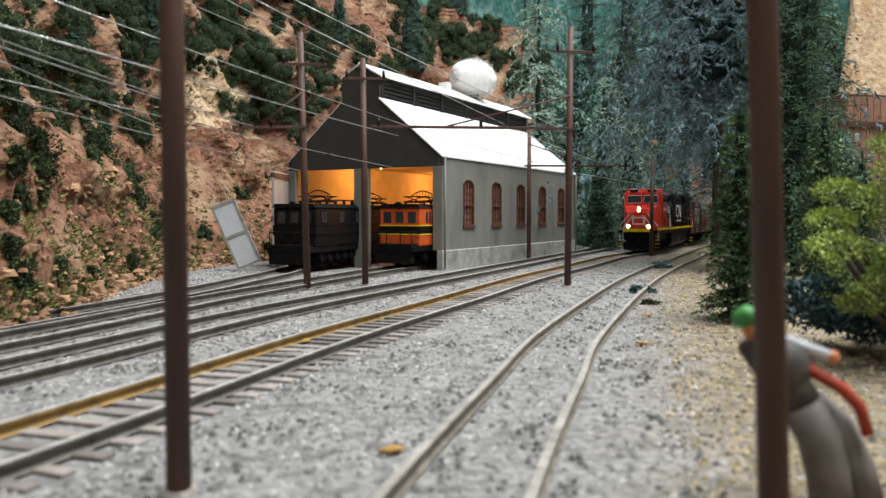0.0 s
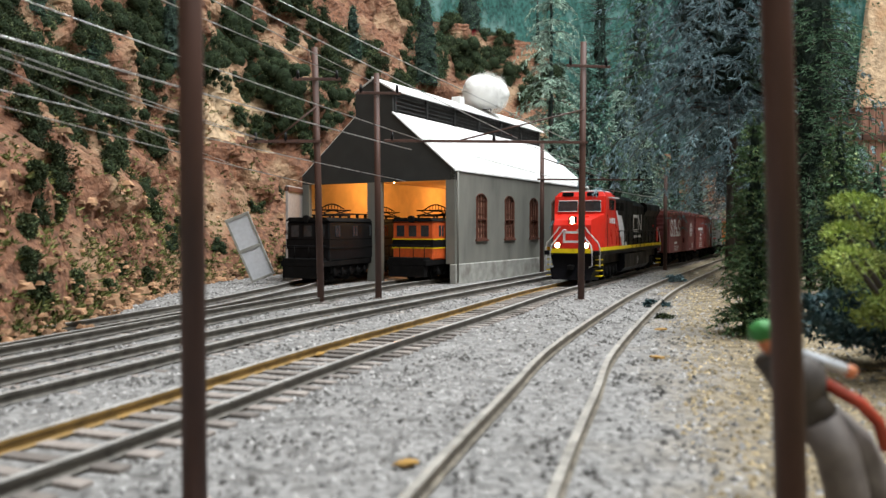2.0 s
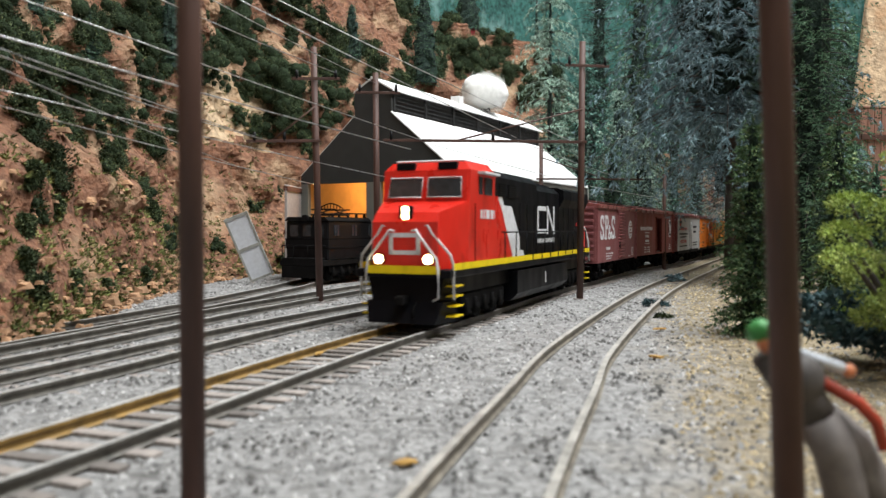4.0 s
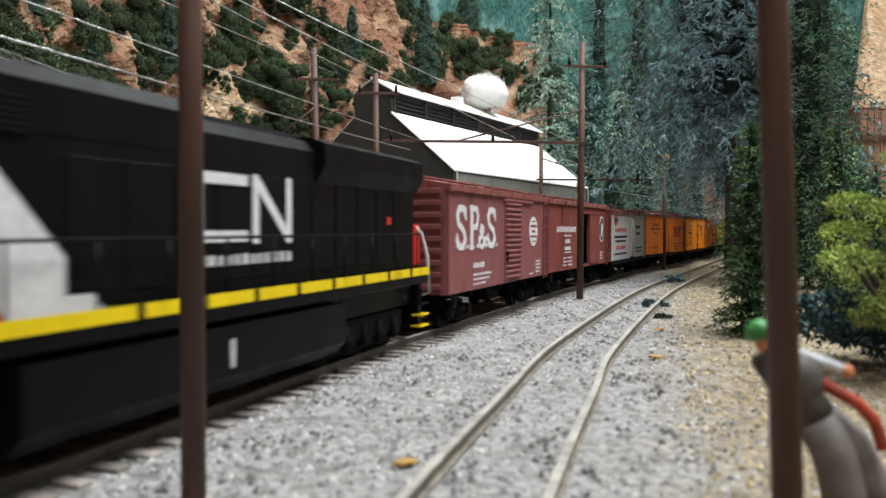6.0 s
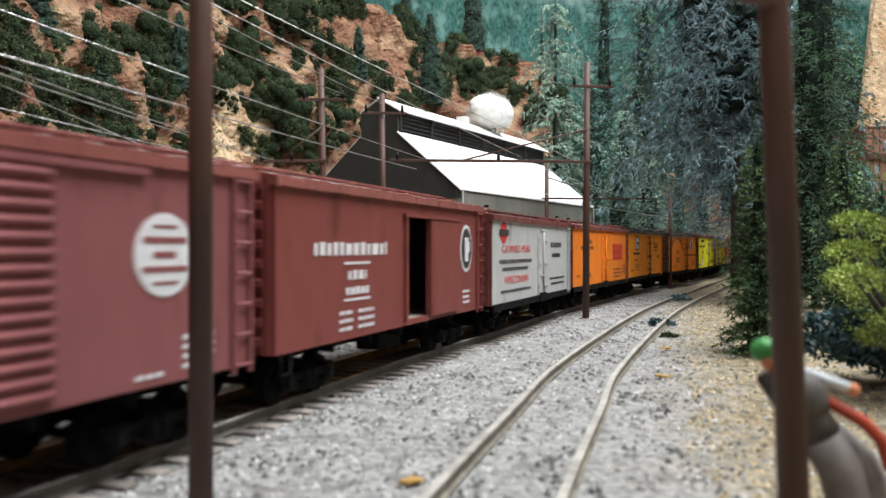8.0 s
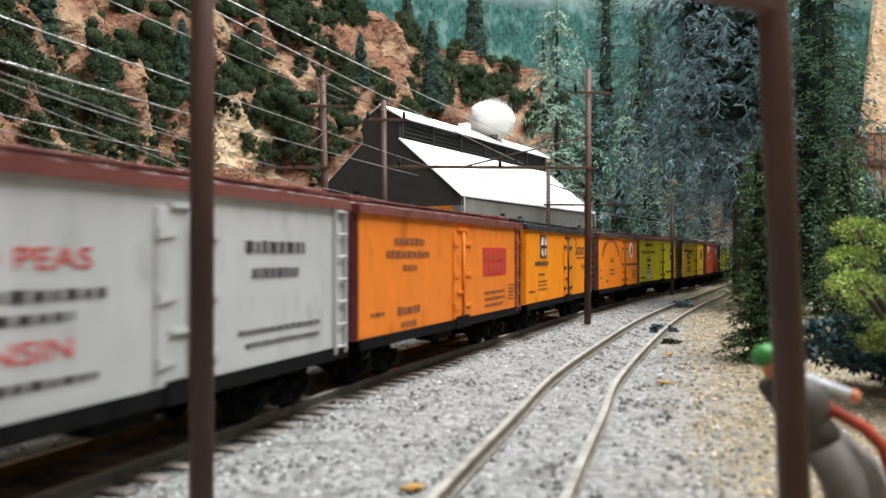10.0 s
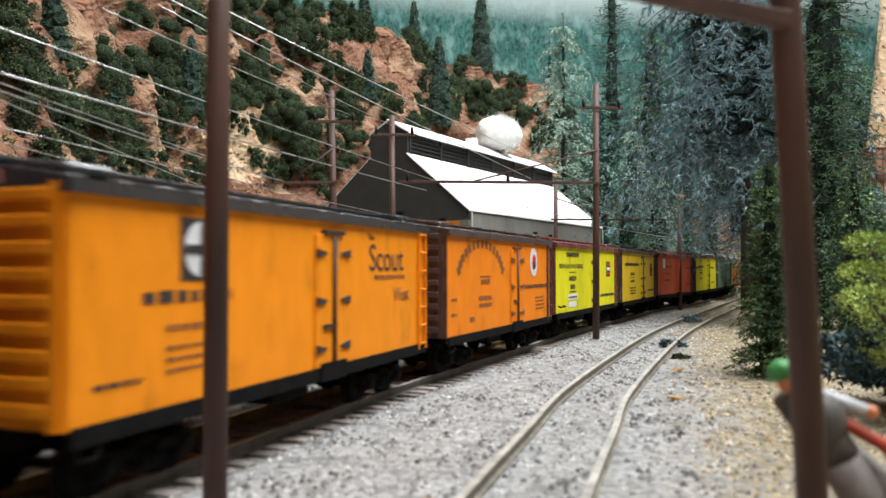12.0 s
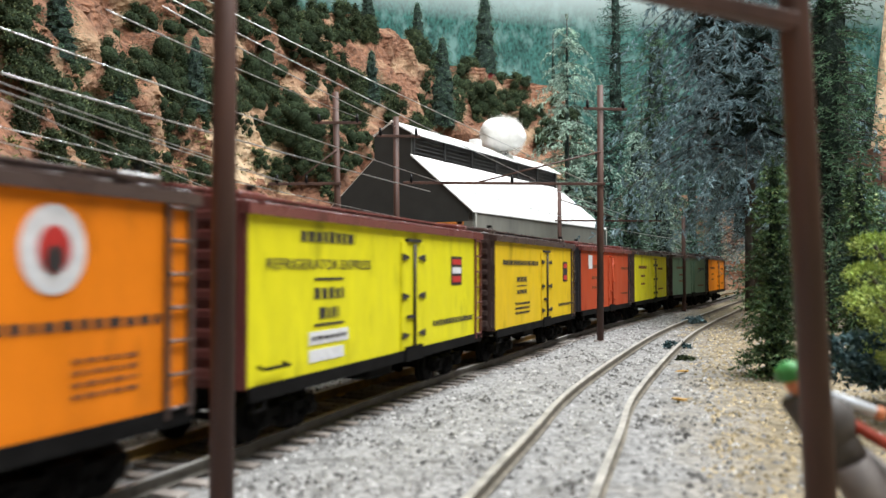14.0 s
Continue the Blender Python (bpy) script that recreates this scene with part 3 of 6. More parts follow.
# ---------------------------------------------------------------- rolling stock
# In a car's own space x points to its front, y to its left side, z up from the rail heads.
def paint(name, c, rough=0.5, **k):
    k.setdefault("vary", 0.08)
    k.setdefault("scale", 25)
    k.setdefault("spec", 0.22)
    return material(name, c, rough, dirt=tuple(v * 0.55 for v in c), dirt_amount=0.12, dirt_scale=14, stretch=(1, 1, 0.4), **k)


C_ = {
    "brown": paint("oxide_brown_paint", (0.235, 0.082, 0.084), 0.55),
    "red_brown": paint("red_brown_paint", (0.20, 0.053, 0.046), 0.55),
    "silver": paint("silver_grey_paint", (0.46, 0.46, 0.46), 0.5),
    "orange_a": paint("weathered_orange_paint", (0.74, 0.195, 0.02), 0.55),
    "orange_b": paint("golden_orange_paint", (0.82, 0.255, 0.007), 0.5),
    "orange_c": paint("bright_orange_paint", (0.80, 0.215, 0.008), 0.5),
    "yellow": paint("lemon_yellow_paint", (0.72, 0.66, 0.015), 0.5),
    "ochre": paint("golden_yellow_paint", (0.70, 0.47, 0.015), 0.5),
    "vermilion": paint("vermilion_paint", (0.46, 0.07, 0.026), 0.5),
    "green": paint("dull_green_paint", (0.13, 0.22, 0.15), 0.55),
    "roof_brown": paint("maroon_roof_paint", (0.16, 0.05, 0.045), 0.3, spec=0.6),
    "roof_dark": paint("dark_brown_roof_paint", (0.075, 0.05, 0.045), 0.3, spec=0.6),
    "roof_black": paint("black_roof_paint", (0.035, 0.035, 0.04), 0.3, spec=0.6),
    "roof_oxide": paint("glossy_oxide_roof_paint", (0.25, 0.080, 0.072), 0.28, spec=0.6),
    "engine_red": paint("bright_red_engine_paint", (0.66, 0.022, 0.012), 0.35, spec=0.5),
    "engine_black": paint("gloss_black_engine_paint", (0.0055, 0.0055, 0.007), 0.42, spec=0.09),
    "stripe_yellow": paint("yellow_stripe_paint", (0.78, 0.58, 0.01), 0.45),
    "ink": material("black_lettering", (0.03, 0.025, 0.025), 0.7, vary=0.3, scale=60),
    "faded_ink": material("faded_brown_lettering", (0.17, 0.06, 0.025), 0.7, vary=0.3, scale=60),
    "white_ink": material("white_lettering", (0.66, 0.66, 0.68), 0.7, vary=0.12, scale=60),
    "red_ink": material("red_lettering", (0.50, 0.03, 0.025), 0.6, vary=0.2, scale=40),
    "glass": material("dark_cab_glass", (0.03, 0.035, 0.04), 0.08, vary=0.2, spec=0.8),
    "lamp": material("lit_headlight", (1, 0.9, 0.6), 0.3, emit=(1.0, 0.80, 0.36), emit_strength=16.0),
    "rail_white": material("white_handrail", (0.62, 0.62, 0.62), 0.5, vary=0.15),
}
WHEELS = []
CAR_HALF = 16.6
SILL, EAVE = 11.8, 43.6


def wheelset_mesh(r):
    bm = bmesh.new()
    for y in (-8.3, 8.3):
        s = 1 if y > 0 else -1
        rod(bm, (0, y - 1.2 * s, 0), (0, y, 0), r + 0.5, r + 0.5, 16)
        rod(bm, (0, y, 0), (0, y + 1.4 * s, 0), r, r - 0.1, 16)
        for k in range(4):
            a = k * math.pi / 2
            rod(bm, (0.55 * r * math.cos(a), y + 1.35 * s, 0.55 * r * math.sin(a)), (0.55 * r * math.cos(a), y + 1.6 * s, 0.55 * r * math.sin(a)), 0.5, n=5)
    rod(bm, (0, -11.5, 0), (0, 11.5, 0), 0.9, n=6)
    return mesh_of("wheelset", bm, [M["grime"], M["steel"]])


WHEEL_SMALL, WHEEL_LARGE = wheelset_mesh(4.4), wheelset_mesh(5.1)
SIDE_FRAME = {}


def side_frame(axles, base):
    key = (axles, base)
    if key not in SIDE_FRAME:
        bm = bmesh.new()
        span = base * (axles - 1) / 2
        prism(bm, [(-0.9, 0), (0.9, 0), (0.9, 1.6), (-0.9, 1.6)], -span - 2.5, span + 2.5)
        for v in bm.verts:
            v.co.z += 4.6
        for k in range(axles):
            x = -span + k * base
            box(bm, x - 1.9, x + 1.9, -1.1, 1.3, 2.9, 6.9, bevel=0.3)
            rod(bm, (x, 1.2, 4.6), (x, 2.0, 4.6), 1.3, n=8)
        for k in range(axles - 1):
            x = -span + (k + 0.5) * base
            box(bm, x - 2.6, x + 2.6, -1.0, 1.1, 2.2, 7.2, bevel=0.3)
            for j in (-1.2, 1.2):
                rod(bm, (x + j, 1.2, 2.7), (x + j, 1.2, 6.3), 0.8, n=6)
            for a, b in ((x - base / 2 + 1.5, x - 2.4), (x + base / 2 - 1.5, x + 2.4)):
                rod(bm, (a, 0, 5.4), (b, 0, 2.7), 0.6, n=5)
        if axles == 3:
            box(bm, -span - 5, span + 5, -0.8, 1.0, 5.2, 10.2, bevel=0.5)
            for k in range(5):
                rod(bm, (-span + 4 + k * span / 2 - 2, 1.4, 3.0), (-span + 4 + k * span / 2 - 2, 1.4, 8.6), 0.9, n=6)
        SIDE_FRAME[key] = mesh_of("side_frame", bm, M["grime"])
    return SIDE_FRAME[key]


def truck(car, x, axles=2, base=16.5, wheel=None, r=4.4):
    bm = bmesh.new()
    box(bm, -3, 3, -10, 10, 4.5, 8.2)
    tr = part("truck", bm, M["grime"], car, "black cast truck", m=at(x, 0))
    for s in (1, -1):
        ob = new("side_frame", side_frame(axles, base))
        ob.parent = tr
        ob.matrix_basis = at(0, 11.5 * s, 0, 0 if s > 0 else 180)
    for k in range(axles):
        ob = new("wheelset", wheel or WHEEL_SMALL)
        ob.parent = tr
        off = (k - (axles - 1) / 2) * base
        ob.matrix_basis = at(off, 0, r)
        WHEELS.append((ob, off, r))


def ladder(car, x, y, z0, z1, mat, along="x", w=5.0, n=7):
    bm = bmesh.new()
    m = at(x, y, 0, 0 if along == "x" else 90)
    for k in (-w / 2, w / 2):
        box(bm, k - 0.3, k + 0.3, -0.3, 0.4, z0, z1)
    for k in range(n):
        z = z0 + 1.5 + (z1 - z0 - 3) * k / (n - 1)
        rod(bm, (-w / 2, 0.35, z), (w / 2, 0.35, z), 0.28, n=5)
    return part("ladder", bm, mat, car, m=m)


def bars(car, rows, mat, name="lettering", y=CAR_HALF, label=""):
    """Plain bars in place of lettering on the left side: (x from, x to, z from, z to)."""
    bm = bmesh.new()
    for x0, x1, z0, z1 in rows:
        box(bm, min(x0, x1), max(x0, x1), y + 0.02, y + 0.14, z0, z1)
    return part(name, bm, mat, car, label)


def broken(x0, x1, z, h, seed, mean=2.2):
    """A line of writing as a row of short bars."""
    rr, out, x = random.Random(seed), [], x0
    while x > x1:
        w = mean * rr.uniform(0.5, 1.3)
        out.append((x, max(x1, x - w), z, z + h * rr.uniform(0.85, 1)))
        x -= w + mean * 0.42
    return out


def words(car, text, x, z, size, mat, y=CAR_HALF, width=None):
    """Writing on the left side, centred at x, its foot at z."""
    cu = bpy.data.curves.new("lettering", "FONT")
    cu.body, cu.size, cu.align_x, cu.extrude = text, size * MM, "CENTER", 0.05 * MM
    tmp = bpy.data.objects.new("lettering", cu)
    me = bpy.data.meshes.new_from_object(tmp)
    bpy.data.objects.remove(tmp)
    me.materials.append(mat)
    ob = new("lettering", me)
    ob.parent = car
    wide = max(v.co.x for v in me.vertices) - min(v.co.x for v in me.vertices)
    k = width * MM / wide if width else 1.0
    m = Matrix(((-1, 0, 0, x * MM), (0, 0, 1, (y + 0.08) * MM), (0, 1, 0, z * MM), (0, 0, 0, 1)))
    for v in me.vertices:
        v.co.x *= k
    ob.matrix_basis = m
    return ob


def disc(car, x, z, r, mat, name="emblem", y=CAR_HALF, squash=1.0, depth=0.16):
    bm = bmesh.new()
    rod(bm, (0, 0, 0), (0, depth, 0), r, n=28)
    for v in bm.verts:
        v.co.x *= squash
    return part(name, bm, mat, car, m=at(x, y + 0.02, z))


def arch_bars(x, z, r, a0, a1, n, h, w):
    """Plain bars set along an arch."""
    bm = bmesh.new()
    for k in range(n):
        a = radians(a0 + (a1 - a0) * k / (n - 1))
        m = Matrix.Translation((x - r * math.cos(a), CAR_HALF, z + r * 0.55 * math.sin(a)))
        box(bm, -w / 2, w / 2, 0.02, 0.14, -h / 2, h / 2, m=m @ pose(0, 0, 0, 0, math.degrees(math.pi / 2 - a) * -0.45, 0))
    return bm


SHARED = {}


def shared(name, make, mat):
    """One mesh for all alike pieces of one material."""
    key = (name, mat.name)
    if key not in SHARED:
        SHARED[key] = mesh_of(name, make(), mat)
    return SHARED[key]


def ribbed_end(hl, s, mat, car, EAVE, n=9):
    bm = bmesh.new()
    x = hl * s
    box(bm, min(x - 0.2 * s, x + 0.15 * s), max(x - 0.2 * s, x + 0.15 * s), -15.4, 15.4, SILL, EAVE)
    panel = part("end_panel", bm, mat, car, "ribbed steel car end")
    for k in range(n):
        ob = new("rib", shared("end_rib", lambda: mbox(-0.1, 0.9, -14.2, 14.2, -0.95, 0.95, bevel=0.35), mat))
        ob.parent = panel
        ob.matrix_basis = at(x, 0, SILL + 2.5 + (EAVE - SILL - 4) * k / (n - 1), 0 if s > 0 else 180)
    for y in (-14.7, 14.7):
        part("corner_post", mbox(min(x, x + 0.7 * s), max(x, x + 0.7 * s), y - 0.8, y + 0.8, SILL, EAVE), mat, panel)
    return panel


def car_shell(label, length, side, end, roof, hatches=False, opening=None):
    hl = length / 2
    EAVE = 43.6 if hatches else 45.8
    car = thing("boxcar" if not hatches else "refrigerator_car", at(0, 0, RAIL_TOP), label, "railway car", "cars of the train")
    if opening:
        # a hollow body, open between two distances from its front on the left side
        x1, x0 = hl - opening[0], hl - opening[1]
        zb, zt, t = SILL + 1.5, EAVE - 5.2, 0.9
        bm = box(bmesh.new(), -hl, hl, -CAR_HALF, -CAR_HALF + t, SILL, EAVE)
        for a, b, c, d in ((-hl, x0, SILL, EAVE), (x1, hl, SILL, EAVE), (x0, x1, SILL, zb), (x0, x1, zt, EAVE)):
            box(bm, a, b, CAR_HALF - t, CAR_HALF, c, d)
        part("body", bm, side, car)
        part("floor", mbox(-hl, hl, -CAR_HALF + t, CAR_HALF - t, SILL, SILL + 1.2), M["tie"], car, "bare wooden car floor")
    else:
        part("body", mbox(-hl, hl, -CAR_HALF, CAR_HALF, SILL, EAVE, bevel=0.25), side, car)
    for s in (1, -1):
        part("end_wall", mbox(min(hl * s, hl * s + 0.3 * s), max(hl * s, hl * s + 0.3 * s), -CAR_HALF + 0.1, CAR_HALF - 0.1, SILL, EAVE), end, car)
        ribbed_end(hl + 0.2, s, end, car, EAVE)
        ladder(car, s * (hl + 1.2), -9 * s, SILL, EAVE, end, "y")
        part("coupler", mbox(min(s * (hl - 4), s * (hl + 6.8)), max(s * (hl - 4), s * (hl + 6.8)), -1.4, 1.4, 7.0, 9.4, bevel=0.3), M["grime"], car)
        truck(car, s * (hl - 19))
    r = bmesh.new()
    w = CAR_HALF + 0.9
    prism(r, [(-w, EAVE - 1.4), (w, EAVE - 1.4), (w, EAVE + 0.4), (0, EAVE + 3.0), (-w, EAVE + 0.4)], -hl - 0.8, hl + 0.8)
    top = part("roof", r, roof, car, "ribbed roof with a slight peak")
    for k in range(15):
        for s in (1, -1):
            ob = new("rib", shared("roof_rib" + str(hatches), lambda: rod(bmesh.new(), (0, 0, EAVE + 3.1), (0, w, EAVE + 0.5), 0.32, n=5), roof))
            ob.parent = top
            ob.matrix_basis = at(-hl + 1.5 + (length - 3) * k / 14, 0, 0, 0 if s > 0 else 180)
    part("running_board", mbox(-hl - 2.5, hl + 2.5, -2.6, 2.6, EAVE + 3.7, EAVE + 4.3, bevel=0.1), roof, car)
    u = bmesh.new()
    box(u, -hl + 3, hl - 3, -2.2, 2.2, 7.2, SILL)
    for k in range(5):
        x = -hl + 26 + (length - 52) * k / 4
        box(u, x - 0.7, x + 0.7, -14.5, 14.5, 9.2, SILL)
    box(u, -8, 6, 4, 11, 5.6, 10.2, bevel=0.5)
    rod(u, (14, -8, 7.5), (24, -8, 7.5), 2.6, n=10)
    part("underframe", u, M["grime"], car)
    for s in (1, -1):
        ladder(car, -s * (hl - 3.6), s * (CAR_HALF + 0.4), SILL - 1, EAVE - 0.5, side if not hatches or side is C_["silver"] else end, "x", 4.6, 7)
        st = tube(bmesh.new(), [(s * (hl - 5), s * CAR_HALF, SILL), (s * (hl - 5), s * CAR_HALF, SILL - 4), (s * (hl - 1.5), s * CAR_HALF, SILL - 4), (s * (hl - 1.5), s * CAR_HALF, SILL)], 0.35, 5)
        part("step", st, M["grime"], car)
    wheel = tube(bmesh.new(), [(-hl - 2.2, 6 + 2.6 * math.cos(a), 36 + 2.6 * math.sin(a)) for a in np.linspace(0, 6.28, 13)], 0.3, 5)
    rod(wheel, (-hl - 2.2, 6, 36), (-hl, 6, 36), 0.4, n=5)
    part("brake_wheel", wheel, M["grime"], car)
    if hatches:
        for sx in (1, -1):
            for sy in (1, -1):
                h = part("ice_hatch", mbox(-4.2, 4.2, -4.2, 4.2, 0, 1.5, bevel=0.4, m=pose(0, 0, 0, -6 * sy, 0, 0)), roof, car, m=at(sx * (hl - 7), sy * 8.8, EAVE + 2.0))
                part("hatch_latch", mbox(-0.5, 0.5, 3.2 * sy - 0.8, 3.2 * sy + 0.8, 1.4, 2.3), M["grime"], h)
    return car, hl


def rib_door(car, x0, x1, mat, z0=SILL + 1, z1=EAVE - 0.6):
    for s in (1, -1):
        bm = bmesh.new()
        y = s * CAR_HALF
        box(bm, min(x0, x1), max(x0, x1), min(y, y + 0.5 * s), max(y, y + 0.5 * s), z0, z1)
        n = 15
        d = part("door", bm, mat, car, "ribbed sliding door")
        for k in range(n):
            ob = new("rib", shared("door_rib", lambda: rod(bmesh.new(), (min(x0, x1) + 0.5, 0, 0), (max(x0, x1) - 0.5, 0, 0), 0.62, n=8), mat))
            ob.parent = d
            ob.matrix_basis = at(0, y + 0.5 * s, z0 + 1.2 + (z1 - z0 - 2.4) * k / (n - 1))
        rail_ = mbox(min(x0, x1) - 16, max(x0, x1) + 2, min(y, y + 0.9 * s), max(y, y + 0.9 * s), z1, z1 + 1.0)
        part("door_track", rail_, mat, car)
        part("door_latch", mbox(max(x0, x1) - 1.6, max(x0, x1) - 0.8, min(y, y + 1.5 * s), max(y, y + 1.5 * s), z0 + 7, z0 + 11), M["grime"], d)


def reefer_doors(car, x, mat, metal, z0=SILL + 0.2, z1=EAVE - 4.0):
    """A pair of hinged doors with strap hinges and a latch bar, on both sides."""
    for s in (1, -1):
        y = s * CAR_HALF
        for k in (-1, 1):
            d = part("door", mbox(min(x, x + 7.4 * k) + 0.15, max(x, x + 7.4 * k) - 0.15, min(y, y + 0.45 * s), max(y, y + 0.45 * s), z0 + 0.3, z1, bevel=0.12), mat, car)
            for z in (z0 + 4, (z0 + z1) / 2, z1 - 4):
                bm = bmesh.new()
                a, b = x + 7.2 * k, x + 3.2 * k
                vs = [bm.verts.new(p) for p in ((a, y + 0.5 * s, z - 0.9), (a, y + 0.5 * s, z + 0.9), (b, y + 0.5 * s, z + 0.25), (b, y + 0.5 * s, z - 0.25),
                                                (a, y + 0.9 * s, z - 0.9), (a, y + 0.9 * s, z + 0.9), (b, y + 0.8 * s, z + 0.25), (b, y + 0.8 * s, z - 0.25))]
                for q in ((0, 1, 2, 3), (7, 6, 5, 4), (0, 4, 5, 1), (1, 5, 6, 2), (2, 6, 7, 3), (3, 7, 4, 0)):
                    bm.faces.new([vs[i] for i in q])
                bmesh.ops.recalc_face_normals(bm, faces=bm.faces)
                part("hinge", bm, metal, d)
        latch = bmesh.new()
        rod(latch, (x, y + 0.9 * s, z0 + 1), (x, y + 0.9 * s, z1 - 0.5), 0.4, n=6)
        box(latch, x - 1.0, x + 4.5, min(y + 0.5 * s, y + 1.0 * s), max(y + 0.5 * s, y + 1.0 * s), z0 + 8.2, z0 + 9.0)
        part("latch_bar", latch, metal, car)
        part("door_header", mbox(x - 4.5, x + 4.5, min(y, y + 1.0 * s), max(y, y + 1.0 * s), z1, z1 + 0.8), metal, car)
        part("door_sill", mbox(x - 5.5, x + 5.5, min(y, y + 0.9 * s), max(y, y + 0.9 * s), SILL - 2.4, SILL + 1.3), M["grime"], car)


def side_sills(car, hl, mat):
    for s in (1, -1):
        y = s * (CAR_HALF - 0.3)
        part("side_sill", mbox(-hl + 0.3, hl - 0.3, min(y, y + 0.8 * s), max(y, y + 0.8 * s), SILL - 2.2, SILL + 0.4), mat, car)


def big_mark(car, kind, x, z0, w, h, mat, y=CAR_HALF, t=1.7):
    """A large heavy block mark made of plain strokes: 'snake', 'flag' or 'knot'."""
    bm = bmesh.new()
    lift = iter(range(40))

    def stroke(pts, r):
        pts = [Vector((x - px * w, 0, z0 + pz * h)) for px, pz in pts]
        for a, b in zip(pts, pts[1:]):
            d = (b - a).normalized()
            n = Vector((d.z, 0, -d.x)) * r
            a2, b2 = a - d * r * 0.5, b + d * r * 0.5
            rise = 0.14 + 0.012 * next(lift)
            q = [bm.verts.new((p.x, y + dy, p.z)) for dy in (0.03, rise) for p in (a2 - n, b2 - n, b2 + n, a2 + n)]
            for f in ((0, 1, 2, 3), (7, 6, 5, 4), (0, 4, 5, 1), (1, 5, 6, 2), (2, 6, 7, 3), (3, 7, 4, 0)):
                bm.faces.new([q[i] for i in f])
    if kind == "snake":
        stroke([(0.95, 0.8), (0.75, 0.95), (0.3, 0.95), (0.08, 0.78), (0.2, 0.58), (0.75, 0.42), (0.92, 0.22), (0.7, 0.05), (0.25, 0.05), (0.02, 0.22)], t * 0.55)
        stroke([(0.97, 0.68), (0.97, 0.97)], t * 0.25)
        stroke([(0.02, 0.05), (0.02, 0.34)], t * 0.25)
    elif kind == "flag":
        stroke([(0.22, 0.0), (0.22, 1.0)], t * 0.7)
        stroke([(0.22, 0.97), (0.75, 0.95), (0.92, 0.76), (0.75, 0.52), (0.22, 0.5)], t * 0.5)
        stroke([(0.0, 0.02), (0.45, 0.02)], t * 0.3)
        stroke([(0.0, 0.98), (0.45, 0.98)], t * 0.3)
    elif kind == "knot":
        stroke([(1.0, 0.05), (0.25, 0.75), (0.35, 0.98), (0.6, 0.9), (0.55, 0.7), (0.1, 0.35), (0.15, 0.08), (0.5, 0.02), (0.95, 0.45)], t * 0.4)
    elif kind == "dot":
        stroke([(0.2, 0.5), (0.8, 0.5)], min(w, h) * 0.5)
    elif kind == "ring":
        stroke([(0.95, 0.08), (0.1, 0.08), (0.06, 0.14), (0.06, 0.86), (0.12, 0.93), (0.95, 0.93)], t)
    elif kind == "zigzag":
        stroke([(0.08, 0.0), (0.08, 1.0)], t)
        stroke([(0.1, 0.95), (0.9, 0.05)], t)
        stroke([(0.92, 0.0), (0.92, 1.0)], t)
    bmesh.ops.recalc_face_normals(bm, faces=bm.faces)
    return part("emblem", bm, mat, car)


def boxcar_brown():
    car, hl = car_shell("oxide brown steel boxcar with large white lettering", 119, C_["brown"], C_["brown"], C_["roof_oxide"])
    rib_door(car, hl - 56, hl - 77, C_["brown"])
    W = C_["white_ink"]
    x, z, h = hl - 6, 26.0, 13.8
    big_mark(car, "snake", x, z, 8.5, h, W, t=2.0)
    big_mark(car, "dot", x - 9.3, z, 1.4, 1.4, W)
    big_mark(car, "flag", x - 12.2, z, 9.0, h, W, t=2.0)
    big_mark(car, "dot", x - 19.4, z, 1.4, 1.4, W)
    big_mark(car, "knot", x - 20.8, z, 8.5, h * 0.55, W, t=2.0)
    big_mark(car, "snake", x - 30.5, z, 8.5, h, W, t=2.0)
    big_mark(car, "dot", x - 40.2, z, 1.4, 1.4, W)
    bars(car, broken(hl - 22, hl - 33, 19.2, 1.9, 1), W)
    bars(car, [r for k in range(3) for r in broken(hl - 22, hl - 41 + k * 3, 16.6 - 1.6 * k, 0.8, 2 + k, 2.6)], W)
    bars(car, [r for k in range(4) for r in broken(hl - 101, hl - 108, 18.2 - 1.5 * k, 0.8, 9 + k, 2.0)], W)
    bars(car, broken(hl - 91, hl - 97, 13.2, 0.7, 19, 1.5), W)
    e = disc(car, hl - 97, 31.4, 6.3, W)
    bars(e, [(-4.6, 4.6, 1.7, 2.7), (-4.9, 4.9, -2.6, -1.7), (-2.2, 2.6, -0.5, 0.5), (-2.6, 2.6, 4.0, 4.5), (-2.6, 2.6, -4.5, -4.0)], C_["brown"], y=0.1)
    return car, 119, 1586


